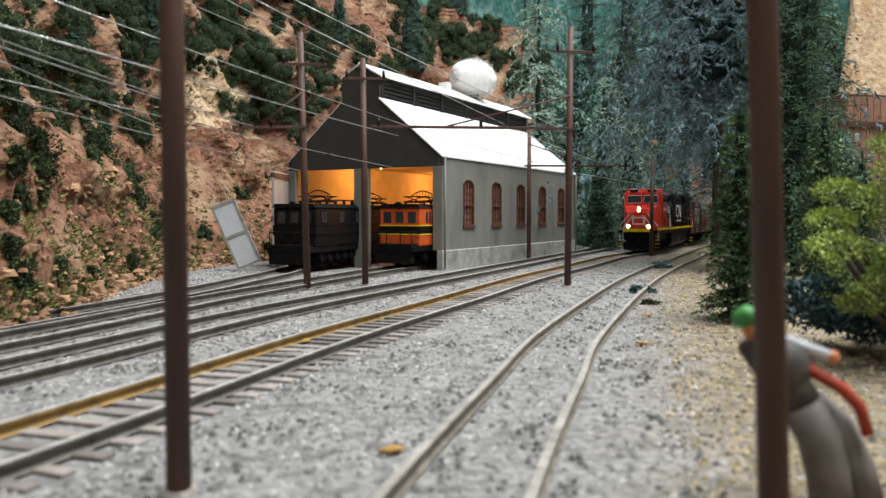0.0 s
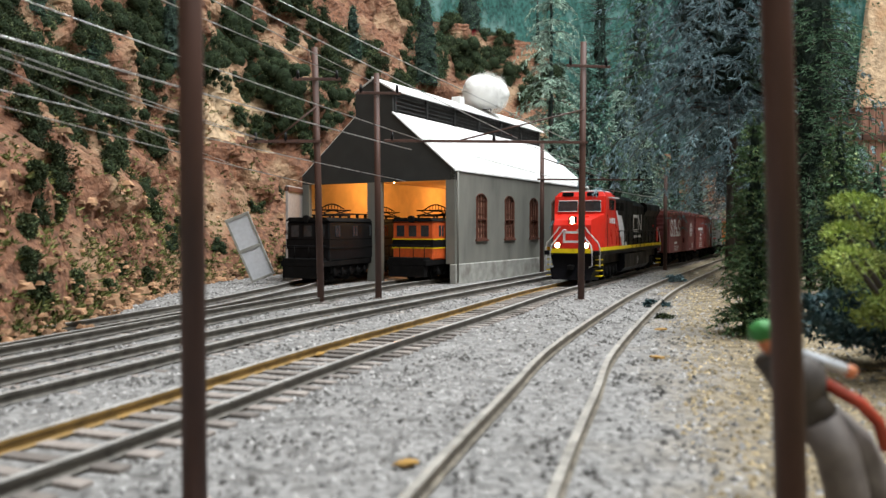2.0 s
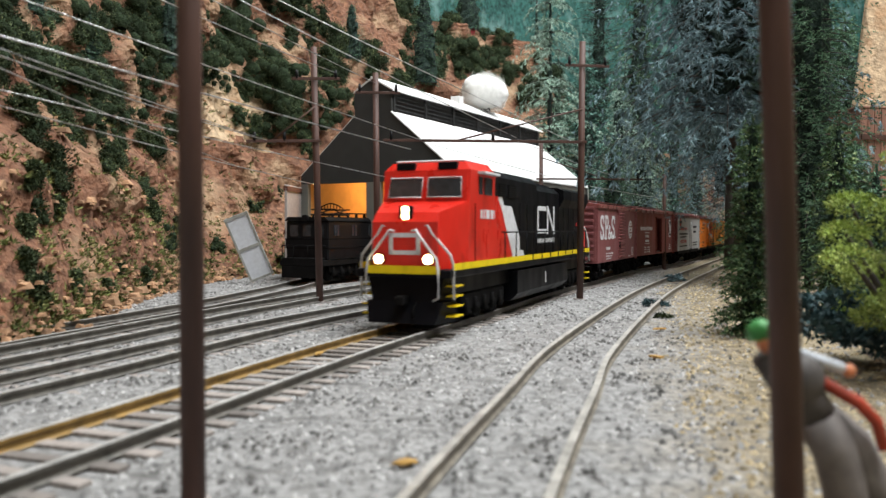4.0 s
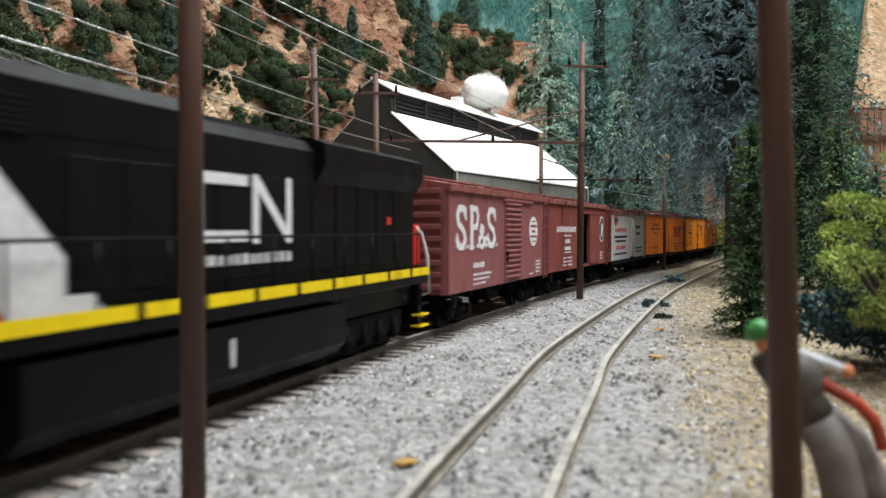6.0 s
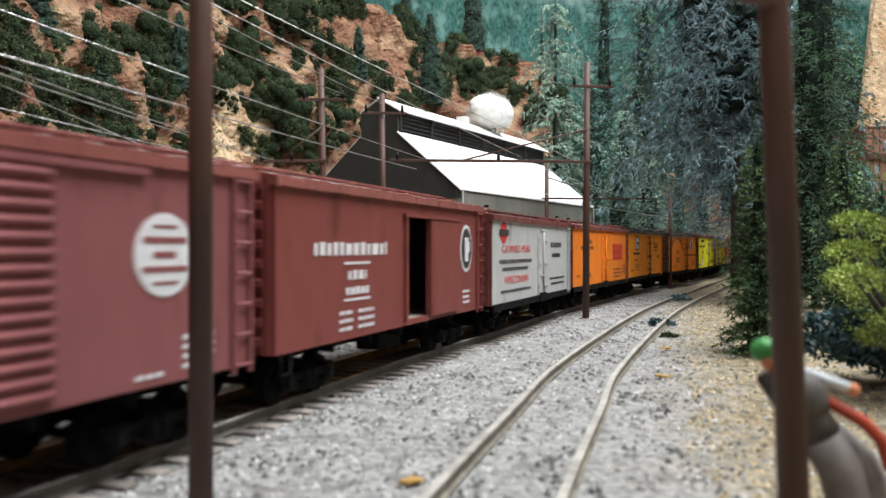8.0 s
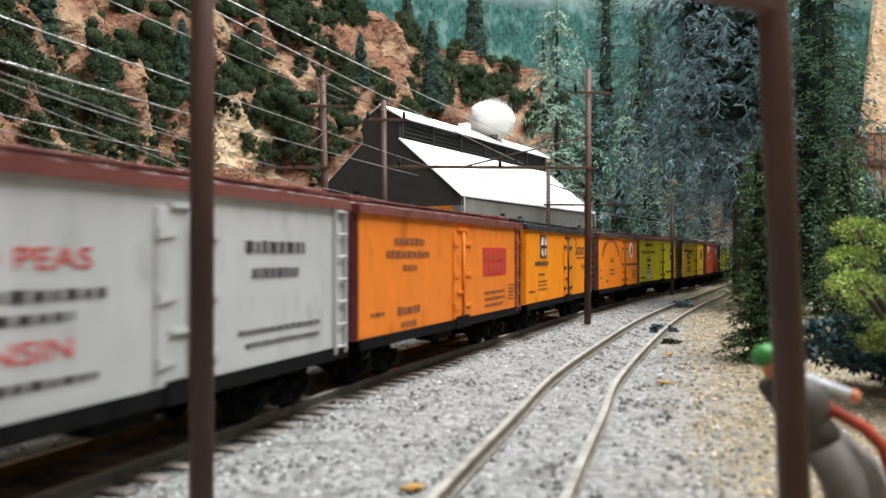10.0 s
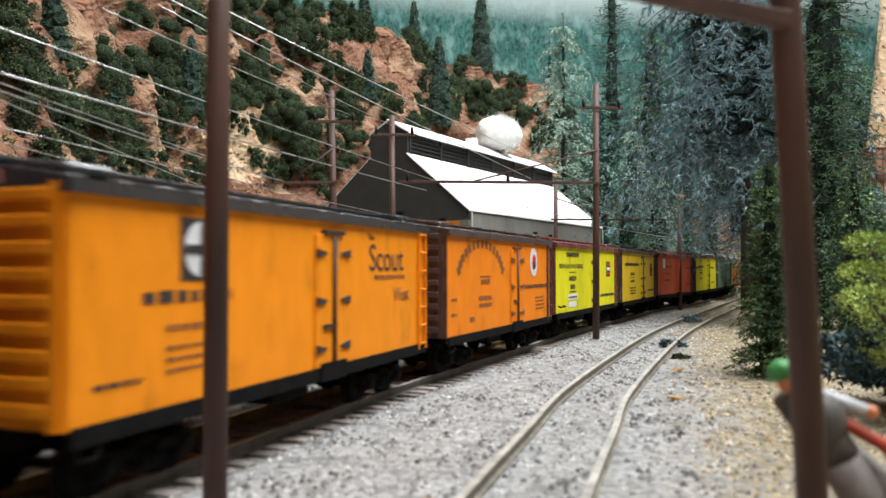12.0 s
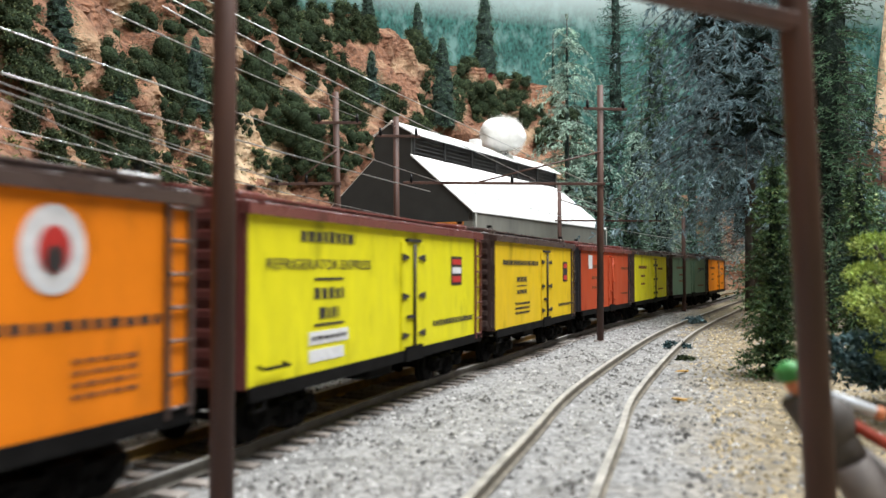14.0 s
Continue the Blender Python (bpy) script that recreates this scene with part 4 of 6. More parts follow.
def boxcar_open():
    car, hl = car_shell("red-brown boxcar with its side door slid open", 125, C_["red_brown"], C_["red_brown"], C_["roof_oxide"], opening=(61.5, 77.5))
    W = C_["white_ink"]
    for x in (hl - 61, hl - 78.4):
        part("door_jamb", mbox(x, x + 1.2, CAR_HALF, CAR_HALF + 0.9, SILL + 1, EAVE - 2.4), C_["red_brown"], car)
    part("door", mbox(hl - 101, hl - 78.6, CAR_HALF + 0.15, CAR_HALF + 0.95, SILL + 1.2, EAVE - 3, bevel=0.15), C_["red_brown"], car, "plain sliding door pushed open")
    part("door_track", mbox(hl - 102, hl - 59, CAR_HALF, CAR_HALF + 1.2, EAVE - 3, EAVE - 2.1), C_["red_brown"], car)
    bars(car, broken(hl - 14, hl - 49, 30.8, 3.0, 31, 2.6), W)
    bars(car, [(hl - 27, hl - 40, 28.7, 29.2), (hl - 27, hl - 40, 20.4, 20.9)], W)
    bars(car, broken(hl - 29, hl - 38, 25.2, 2.2, 32, 2.4) + broken(hl - 28, hl - 39, 21.8, 1.8, 33, 1.6), W)
    bars(car, [r for k in range(3) for r in broken(hl - 25, hl - 31, 17.4 - 1.8 * k, 0.9, 40 + k, 1.5) + broken(hl - 34, hl - 42, 17.4 - 1.8 * k, 0.9, 50 + k, 1.5)], W)
    bars(car, [r for k in range(3) for r in broken(hl - 106, hl - 112, 18 - 1.7 * k, 0.9, 60 + k, 1.5)], W)
    e = disc(car, hl - 109, 32.2, 7.6, W, squash=0.72)
    disc(e, 0, 0, 6.5, C_["ink"], "inner_disc", 0.1, 0.72)
    bars(e, [(-1.4, 1.8, -4.2, 3.6), (-2.6, -1.4, -1.2, 2.2)], W, y=0.22)
    return car, 125, 1715


def reefer(label, length, s_front, side, end, roof, metal, marks, sill=True, door=0.56):
    car, hl = car_shell(label, length, side, end, roof, True)
    reefer_doors(car, hl - length * door, side, metal)
    if sill:
        side_sills(car, hl, M["grime"])
    marks(car, hl)
    return car, length, s_front


def marks_silver(car, hl):
    e = disc(car, hl - 13, 38.0, 4.0, C_["red_ink"])
    bars(e, [(-5.6, 5.6, -1.1, 1.1)], C_["ink"], y=0.22)
    words(car, "CANNED PEAS", hl - 30, 30.6, 4.0, C_["red_ink"], width=38)
    words(car, "WISCONSIN", hl - 30, 19.0, 4.0, C_["red_ink"], width=32)
    bars(car, broken(hl - 8, hl - 52, 26.5, 1.6, 71, 2.0) + broken(hl - 12, hl - 46, 23.8, 1.4, 72, 2.0) + broken(hl - 10, hl - 50, 15.6, 1.2, 73, 1.8), C_["ink"])
    bars(car, broken(hl - 84, hl - 104, 32.6, 2.4, 74, 2.0) + broken(hl - 86, hl - 102, 28.0, 2.0, 75, 1.6) + broken(hl - 82, hl - 110, 18.0, 1.0, 76, 1.6) + broken(hl - 84, hl - 110, 15.6, 1.0, 77, 1.6), C_["ink"])


def marks_orange_a(car, hl):
    K = C_["faded_ink"]
    bars(car, broken(hl - 19, hl - 37.5, 34.8, 2.0, 81) + broken(hl - 14.5, hl - 41, 31.4, 2.0, 82) + broken(hl - 24, hl - 32.5, 28.0, 1.6, 83), K)
    bars(car, broken(hl - 21, hl - 34.5, 16.4, 2.2, 84) + broken(hl - 23, hl - 32, 13.0, 1.6, 85) + broken(hl - 6, hl - 13, 17.0, 1.0, 87), K)
    e = part("emblem", mbox(hl - 111, hl - 86, CAR_HALF, CAR_HALF + 0.15, 25.0, 34.6), C_["red_ink"], car, "red painted rectangle")
    bars(e, broken(hl - 88, hl - 109, 30.2, 3.0, 92, 3.0) + broken(hl - 92, hl - 106, 26.4, 2.4, 93, 2.6), C_["vermilion"], y=CAR_HALF + 0.12)
    bars(car, broken(hl - 88, hl - 109, 18.6, 1.1, 89) + broken(hl - 88, hl - 109, 16.4, 1.1, 90) + broken(hl - 88, hl - 107, 14.2, 1.1, 91), K)
    bars(car, [r for k in range(5) for r in broken(hl - 114, hl - 120, 20.6 - 1.3 * k, 0.6, 94 + k, 1.6)], K)


def marks_orange_b(car, hl):
    K = C_["ink"]
    e = part("emblem", mbox(hl - 31, hl - 21, CAR_HALF, CAR_HALF + 0.15, 30.6, 40.4), K, car, "black square with a pale cross in a disc")
    d = disc(e, hl - 26, 35.5, 4.4, C_["white_ink"], "disc", CAR_HALF + 0.15)
    bars(d, [(-0.7, 0.7, -4.4, 4.4), (-4.4, 4.4, -0.7, 0.7)], K, y=0.22)
    bars(car, broken(hl - 13, hl - 34, 27.4, 1.9, 101, 2.4), K)
    bars(car, broken(hl - 18, hl - 28, 23.2, 1.0, 102, 1.6) + [r for k in range(3) for r in broken(hl - 18, hl - 32, 20.4 - 1.7 * k, 0.6, 103 + k, 1.4)], C_["faded_ink"])
    words(car, "The", hl - 88, 39.2, 2.0, K)
    words(car, "Scout", hl - 97, 32.0, 9.0, K, width=20)
    bars(car, broken(hl - 90, hl - 108, 30.0, 1.0, 110, 2.0), C_["faded_ink"])
    words(car, "West", hl - 106, 24.4, 5.0, C_["faded_ink"], width=10)
    bars(car, broken(hl - 4, hl - 13, 16.4, 0.8, 111, 1.6), K)


def marks_orange_c(car, hl):
    K = C_["faded_ink"]
    part("lettering", arch_bars(hl - 29, 29.0, 21, 14, 166, 15, 2.6, 2.0), K, car)
    bars(car, [(hl - 27, hl - 37, 29.6, 30.0)] + broken(hl - 28, hl - 36, 27.4, 1.6, 120) + broken(hl - 26, hl - 38, 22.0, 1.6, 121) + broken(hl - 26, hl - 38, 19.8, 1.2, 122), K)
    bars(car, broken(hl - 3, hl - 7, 22.6, 1.0, 123) + broken(hl - 3, hl - 7, 18.0, 1.0, 124) + broken(hl - 18, hl - 22, 15.5, 1.8, 125), K)
    e = disc(car, hl - 87, 35.0, 5.6, C_["white_ink"], squash=0.85)
    d = disc(e, 0, 0, 3.0, C_["red_ink"], "inner_disc", 0.12, 0.8)
    disc(d, 0.0, -1.2, 1.7, C_["ink"], "dot", 0.12, 0.8)
    bars(car, broken(hl - 76, hl - 107, 24.8, 1.5, 126, 1.9), C_["ink"])
    bars(car, [r for k in range(4) for r in broken(hl - 90, hl - 101, 20.6 - 1.5 * k, 0.6, 130 + k, 1.6)], K)


def marks_yellow(car, hl):
    K = C_["ink"]
    bars(car, broken(hl - 17, hl - 39, 38.0, 2.4, 141, 2.0), K)
    words(car, "REFRIGERATOR EXPRESS", hl - 26, 32.6, 2.9, K, width=41)
    bars(car, [(hl - 22, hl - 34, 30.4, 30.9), (hl - 22, hl - 34, 21.2, 21.7)] + broken(hl - 22, hl - 34, 26.6, 2.4, 142, 2.2) + broken(hl - 24, hl - 32, 22.6, 2.4, 143, 2.0), K)
    pl = part("placard", mbox(hl - 36, hl - 20, CAR_HALF, CAR_HALF + 0.15, 17.6, 20.2), C_["white_ink"], car, "small white placard")
    bars(pl, broken(hl - 21, hl - 35, 18.5, 0.8, 144, 1.6), K, y=CAR_HALF + 0.12)
    part("placard", mbox(hl - 34, hl - 20, CAR_HALF, CAR_HALF + 0.15, 14.2, 16.6), C_["white_ink"], car, "small white placard")
    e = part("emblem", mbox(hl - 108, hl - 99, CAR_HALF, CAR_HALF + 0.15, 28.0, 36.4), K, car, "black and red square herald")
    bars(e, [(hl - 99.8, hl - 107.2, 34.0, 35.6), (hl - 99.8, hl - 107.2, 28.8, 30.6)], C_["red_ink"], y=CAR_HALF + 0.12)
    bars(e, [(hl - 99.8, hl - 107.2, 31.4, 33.2)], C_["white_ink"], y=CAR_HALF + 0.12)
    bars(car, broken(hl - 85, hl - 118, 17.0, 1.6, 146, 1.8), K)
    part("grab_iron", tube(bmesh.new(), [(hl - 3, CAR_HALF, 15.5), (hl - 3, CAR_HALF + 1.4, 15.0), (hl - 11, CAR_HALF + 1.4, 15.0), (hl - 11, CAR_HALF, 15.5)], 0.35, 5), M["grime"], car)


def marks_ochre(car, hl):
    K = C_["ink"]
    bars(car, broken(hl - 8, hl - 52, 34.2, 1.8, 151, 2.0) + broken(hl - 24, hl - 36, 28.0, 2.0, 152) + broken(hl - 24, hl - 36, 23.6, 1.6, 153) + [(hl - 24, hl - 36, 26.4, 26.8)], K)
    bars(car, [r for k in range(3) for r in broken(hl - 22, hl - 40, 19.6 - 1.7 * k, 0.9, 154 + k, 1.6)] + broken(hl - 84, hl - 106, 16.6, 1.2, 158), K)
    e = part("emblem", mbox(hl - 100, hl - 92, CAR_HALF, CAR_HALF + 0.15, 27.2, 36.0), K, car, "black and red square herald")
    bars(e, [(hl - 93, hl - 99, 33.2, 35.2), (hl - 93, hl - 99, 28, 30)], C_["red_ink"], y=CAR_HALF + 0.12)


def marks_plain(car, hl):
    K = C_["faded_ink"]
    bars(car, broken(hl - 12, hl - 40, 33.2, 2.0, 161, 2.0) + broken(hl - 20, hl - 34, 27.6, 1.6, 162) + broken(hl - 20, hl - 34, 22.6, 1.4, 163), K)
    bars(car, broken(hl - 84, hl - 104, 32.6, 1.6, 164) + broken(hl - 84, hl - 104, 18.0, 1.2, 165), K)


def marks_vermilion(car, hl):
    part("emblem", mbox(hl - 20, hl - 13, CAR_HALF, CAR_HALF + 0.15, 33.0, 40.0), C_["white_ink"], car, "white square herald")
    marks_plain(car, hl)


def locomotive():
    car = thing("diesel_locomotive", at(0, 0, RAIL_TOP), "red and black six-axle diesel locomotive with lit headlights", "locomotive", "cars of the train")
    R, K, Yl = C_["engine_red"], C_["engine_black"], C_["stripe_yellow"]
    DH = 16.6
    deck = part("deck", mbox(-98, 115, -DH, DH, 16.8, 19.4, bevel=0.3), K, car)
    part("frame_beam", mbox(-94, 106, -12.5, 12.5, 10.8, 16.9), K, car)
    for s in (1, -1):
        part("sill_stripe", mbox(-98.2, 112, min(s * DH, s * (DH + 0.15)), max(s * DH, s * (DH + 0.15)), 19.2, 21.4), Yl, car, "reflective yellow sill stripe")
        gaps = bmesh.new()
        for k in range(8):
            x = 20 - 15 * k
            box(gaps, x, x + 1.4, min(s * DH, s * (DH + 0.28)), max(s * DH, s * (DH + 0.28)), 19.0, 21.6)
        part("stripe_gap", gaps, K, deck)
    part("front_stripe", mbox(115, 115.2, -13, 13, 18.0, 20.6), Yl, car, "yellow end stripe")
    # cab and wide nose
    prof = [(109.5, 19.5, 11.5), (109.5, 34.5, 11.5), (107.5, 37.6, 11.0), (93.5, 41.6, 15.6), (91.6, 52.2, 14.8), (89.5, 55.0, 13.4), (66.0, 55.4, 13.2)]
    bm = bmesh.new()
    left = [bm.verts.new((x, w, z)) for x, z, w in prof]
    right = [bm.verts.new((x, -w, z)) for x, z, w in prof]
    for k in range(len(prof) - 1):
        bm.faces.new((left[k], left[k + 1], right[k + 1], right[k]))
    for v, s in ((left, 1), (right, -1)):
        shoulder = [bm.verts.new((94.0, 16.0 * s, 19.5)), bm.verts.new((93.0, 16.0 * s, 40.8)), bm.verts.new((91.4, 16.0 * s, 52.2)), bm.verts.new((66.0, 16.0 * s, 52.2)), bm.verts.new((66.0, 16.0 * s, 19.5))]
        fs = [(v[0], shoulder[0], shoulder[1], v[3], v[2], v[1]), (v[3], shoulder[1], shoulder[2], v[4]), (shoulder[0], shoulder[4], shoulder[3], shoulder[2], shoulder[1]),
              (v[4], shoulder[2], v[5]), (v[5], shoulder[2], shoulder[3], v[6])]
        for f in fs:
            bm.faces.new(f if s < 0 else tuple(reversed(f)))
    bmesh.ops.recalc_face_normals(bm, faces=bm.faces)
    cab = part("cab", bm, R, car, "bright red safety cab with a wide nose", m=at(3.5, 0))
    part("cab_roof", mbox(65.8, 88.8, -12.8, 12.8, 55.1, 55.9, bevel=0.3), C_["white_ink"], cab, "pale cab roof")
    # windscreens lie on the sloped front
    d = Vector((91.6 - 93.5, 0, 52.2 - 41.6)).normalized()
    tilt = math.degrees(math.atan2(-d.x, d.z))
    for s in (1, -1):
        m = at(0, 0) @ Matrix.Translation((93.5 + 0.2, 0, 41.6)) @ pose(0, 0, 0, 0, -tilt, 0)
        part("windscreen", mbox(-0.1, 0.35, min(1.2 * s, 13.2 * s), max(1.2 * s, 13.2 * s), 1.6, 7.8, m=m, bevel=0.1), C_["glass"], cab, "dark windscreen pane")
        part("windscreen_frame", tube(bmesh.new(), [m @ Vector((0.3, y, z)) for y, z in ((1.0 * s, 1.3), (13.5 * s, 1.3), (13.0 * s, 8.1), (1.0 * s, 8.1), (1.0 * s, 1.3))], 0.3, 4), C_["rail_white"], cab)
        y = 16.0 * s
        for x0, x1 in ((70.0, 78.2), (80.0, 83.6)):
            part("side_window", mbox(x0, x1, min(y, y + 0.3 * s), max(y, y + 0.3 * s), 44.2, 50.2, bevel=0.1), C_["glass"], cab)
        part("sun_visor", mbox(67.5, 84.5, min(y, y + 2.2 * s), max(y, y + 2.6 * s), 51.2, 52.0), C_["white_ink"], cab, "white visor over the cab windows")
        part("cab_door_line", mbox(87.2, 87.5, min(y, y + 0.2 * s), max(y, y + 0.2 * s), 20, 41), K, cab)
        part("number_board", mbox(90.0, 91.9, min(4.2 * s, 11.2 * s), max(4.2 * s, 11.2 * s), 52.4, 54.8, bevel=0.2), K, cab, "dark number board")
    bars(cab, broken(82, 66.5, 35.8, 3.4, 201, 3.2), C_["white_ink"], y=16.0)
    part("headlight", mbox(107.6, 108.9, -2.4, 2.4, 35.2, 39.6, bevel=0.3), K, cab)
    for z in (36.4, 38.4):
        part("headlight_lens", rod(bmesh.new(), (108.9, 0, z), (109.2, 0, z), 1.25, n=12), C_["lamp"], cab, "glowing headlight")
    for s in (1, -1):
        dl = part("ditch_light", rod(bmesh.new(), (112.5, 8.6 * s, 22.6), (114.2, 8.6 * s, 22.6), 1.9, n=12), K, car)
        part("ditch_lens", rod(bmesh.new(), (114.2, 8.6 * s, 22.6), (114.5, 8.6 * s, 22.6), 1.6, n=12), C_["lamp"], dl, "glowing ditch light")
    bars_ = bmesh.new()
    for y0, y1, z in ((-5.5, 5.5, 29.6), (-5.5, 5.5, 24.0)):
        box(bars_, 109.5, 109.7, y0, y1, z, z + 1.4)
    for y in (-5.5, 4.1):
        box(bars_, 109.5, 109.7, y, y + 1.4, 24.0, 31.0)
    part("nose_emblem", bars_, C_["white_ink"], cab, "plain white mark on the nose")
    # long hood
    out = [(-14.2, 19.4), (14.2, 19.4), (14.2, 49.0), (11.6, 51.6), (-11.6, 51.6), (-14.2, 49.0)]
    hood = part("hood", prism(bmesh.new(), out, -92.0, 69.5), K, car, "gloss black engine hood")
    part("hood_top", prism(bmesh.new(), [(-14.3, 45.0), (14.3, 45.0), (14.3, 51.6), (11.8, 54.2), (-11.8, 54.2), (-14.3, 51.6)], 6.0, 69.6), K, hood, "raised black equipment housing")
    out2 = [(-14.4, 42.5), (14.4, 42.5), (16.6, 46.6), (16.4, 51.0), (13.0, 52.4), (-13.0, 52.4), (-16.4, 51.0), (-16.6, 46.6)]
    part("radiator", prism(bmesh.new(), out2, -94.0, -36.0), K, hood, "flared black radiator section")
    part("exhaust_box", prism(bmesh.new(), [(-9, 51.6), (9, 51.6), (8, 53.4), (-8, 53.4)], -40, -4), K, hood)
    for k in range(3):
        part("roof_fan", rod(bmesh.new(), (-60 - 12 * k, 0, 52.4), (-60 - 12 * k, 0, 53.2), 5.2, n=16), M["grime"], hood)
    for s in (1, -1):
        y = s * 14.2

        def panel(name, pts, mat, label, y=y, s=s):
            bm = bmesh.new()
            a = [bm.verts.new((x, y + 0.02 * s, z)) for x, z in pts]
            b = [bm.verts.new((x, y + 0.16 * s, z)) for x, z in pts]
            n = len(pts)
            for k in range(n):
                bm.faces.new((a[k], a[(k + 1) % n], b[(k + 1) % n], b[k]))
            bm.faces.new(a), bm.faces.new(list(reversed(b)))
            bmesh.ops.recalc_face_normals(bm, faces=bm.faces)
            return part(name, bm, mat, hood, label)

        panel("paint_panel", [(65.8, 20), (41.0, 20), (57.6, 41.0), (60.4, 43.0), (60.4, 44.4), (65.8, 44.4)], R, "red painted panel")
        panel("paint_panel", [(40.8, 20), (24.3, 20), (43.7, 41.2), (53.4, 41.2), (56.0, 44.4), (60.2, 44.4), (60.2, 43.0), (57.4, 41.0)], C_["white_ink"], "white slanted band")
        for x0, x1 in ((60, 52), (48, 38)):
            gr = bmesh.new()
            for j in range(6):
                box(gr, x1, x0, min(y, y + 0.5 * s), max(y, y + 0.5 * s), 44.6 + 0.85 * j, 45.1 + 0.85 * j)
            part("grille", gr, M["grime"], hood)
        for x in range(-88, 30, 11):
            part("hood_door", mbox(x, x + 10.2, min(y, y + 0.22 * s), max(y, y + 0.22 * s), 23.5, 42.5, bevel=0.06), K, hood)
        # handrail along the walkway
        hr = tube(bmesh.new(), [(x, s * 16.2, 31.0) for x in np.linspace(62, -92, 12)], 0.3, 5)
        for x in np.linspace(58, -90, 11):
            rod(hr, (x, s * 16.2, 19.4), (x, s * 16.2, 31.0), 0.28, n=5)
        part("handrail", hr, K, car)
        tube_pts = [(114.4, s * 3.0, 31.5), (114.6, s * 4.6, 32.0), (114.8, s * 6.0, 30.0), (115.2, s * 12.0, 22.6), (115.4, s * 12.6, 19.0), (115.4, s * 12.8, 10.6), (114.8, s * 10.8, 9.8)]
        part("front_handrail", tube(bmesh.new(), tube_pts, 0.42, 6), C_["rail_white"], car, "white end handrail")
        part("corner_handrail", tube(bmesh.new(), [(112.5, s * 6.5, 33.0), (112.8, s * 8.0, 33.4), (112.8, s * 9.4, 31.0), (112.4, s * 15.6, 24.0), (111.8, s * 16.3, 21.0), (111.4, s * 16.4, 10.0)], 0.45, 6), C_["rail_white"], car, "white end handrail")
        part("rear_handrail", tube(bmesh.new(), [(-93.5, s * 14.4, 33.0), (-96.5, s * 15.0, 31), (-98.5, s * 16.0, 24.5), (-99.5, s * 16.2, 14), (-99.5, s * 14.0, 13)], 0.5, 6), C_["rail_white"], car, "white end handrail")
        for j in range(4):
            part("step", mbox(103.5, 110.5, min(s * 13.4, s * 16.6), max(s * 13.4, s * 16.6), 4.2 + 3.2 * j, 4.7 + 3.2 * j), Yl, car, "yellow-edged step")
            part("step", mbox(-98.5, -92.5, min(s * 13.4, s * 16.6), max(s * 13.4, s * 16.6), 4.2 + 3.2 * j, 4.7 + 3.2 * j), Yl if j < 2 else K, car)
    big_mark(car, "ring", 5.4, 30.2, 15.5, 12.0, C_["white_ink"], y=14.45, t=1.0)
    big_mark(car, "zigzag", -11.4, 30.2, 14.0, 12.0, C_["white_ink"], y=14.45, t=1.0)
    bars(car, broken(5, -25, 26.0, 2.0, 210, 2.2), C_["white_ink"], y=14.45)
    part("rear_marker", mbox(-75, -73, 14.3, 14.7, 33.5, 35.5), C_["red_ink"], car)
    part("rear_panel", mbox(-96.2, -92.1, 8, 14.6, 22, 33.5, bevel=0.3), R, car, "red rear end panel")
    # fuel tank, pilots, couplers, trucks
    tank = [(-13.0, 3.4), (13.0, 3.4), (16.2, 6.5), (16.2, 15.5), (-16.2, 15.5), (-16.2, 6.5)]
    part("fuel_tank", prism(bmesh.new(), tank, -46, 41), C_["engine_black"], car)
    part("tank_gauge", mbox(-3, -2, 16.1, 16.4, 8, 13), C_["rail_white"], car)
    bm = bmesh.new()
    for z0, z1, xa, xb in ((2.2, 9.0, 113.0, 116.0), (9.0, 17.5, 112.0, 113.0)):
        vs = [bm.verts.new(p) for p in ((104, -14, z0), (104, 14, z0), (xb, 11.5, z0), (xb, -11.5, z0), (104, -14.5, z1), (104, 14.5, z1), (xa, 13.5, z1), (xa, -13.5, z1))]
        for q in ((3, 2, 1, 0), (4, 5, 6, 7), (0, 1, 5, 4), (1, 2, 6, 5), (2, 3, 7, 6), (3, 0, 4, 7)):
            bm.faces.new([vs[i] for i in q])
    part("snow_plough", bm, K, car, "black plough pilot")
    part("rear_pilot", mbox(-99, -96, -14, 14, 4, 17), K, car)
    for s in (1, -1):
        e = 117.5 if s > 0 else 107.0
        part("coupler", mbox(min(s * (e - 12), s * e), max(s * (e - 12), s * e), -1.7, 1.7, 8.0, 11.0, bevel=0.4), M["grime"], car)
        truck(car, 71 if s > 0 else -64, 3, 18.5, WHEEL_LARGE, 5.1)
        part("air_hose", tube(bmesh.new(), [(s * (e - 5), 4, 9), (s * (e - 2), 4.2, 7), (s * (e - 1.5), 4.4, 4)], 0.4, 5), M["grime"], car)
    return car, 224, 1361


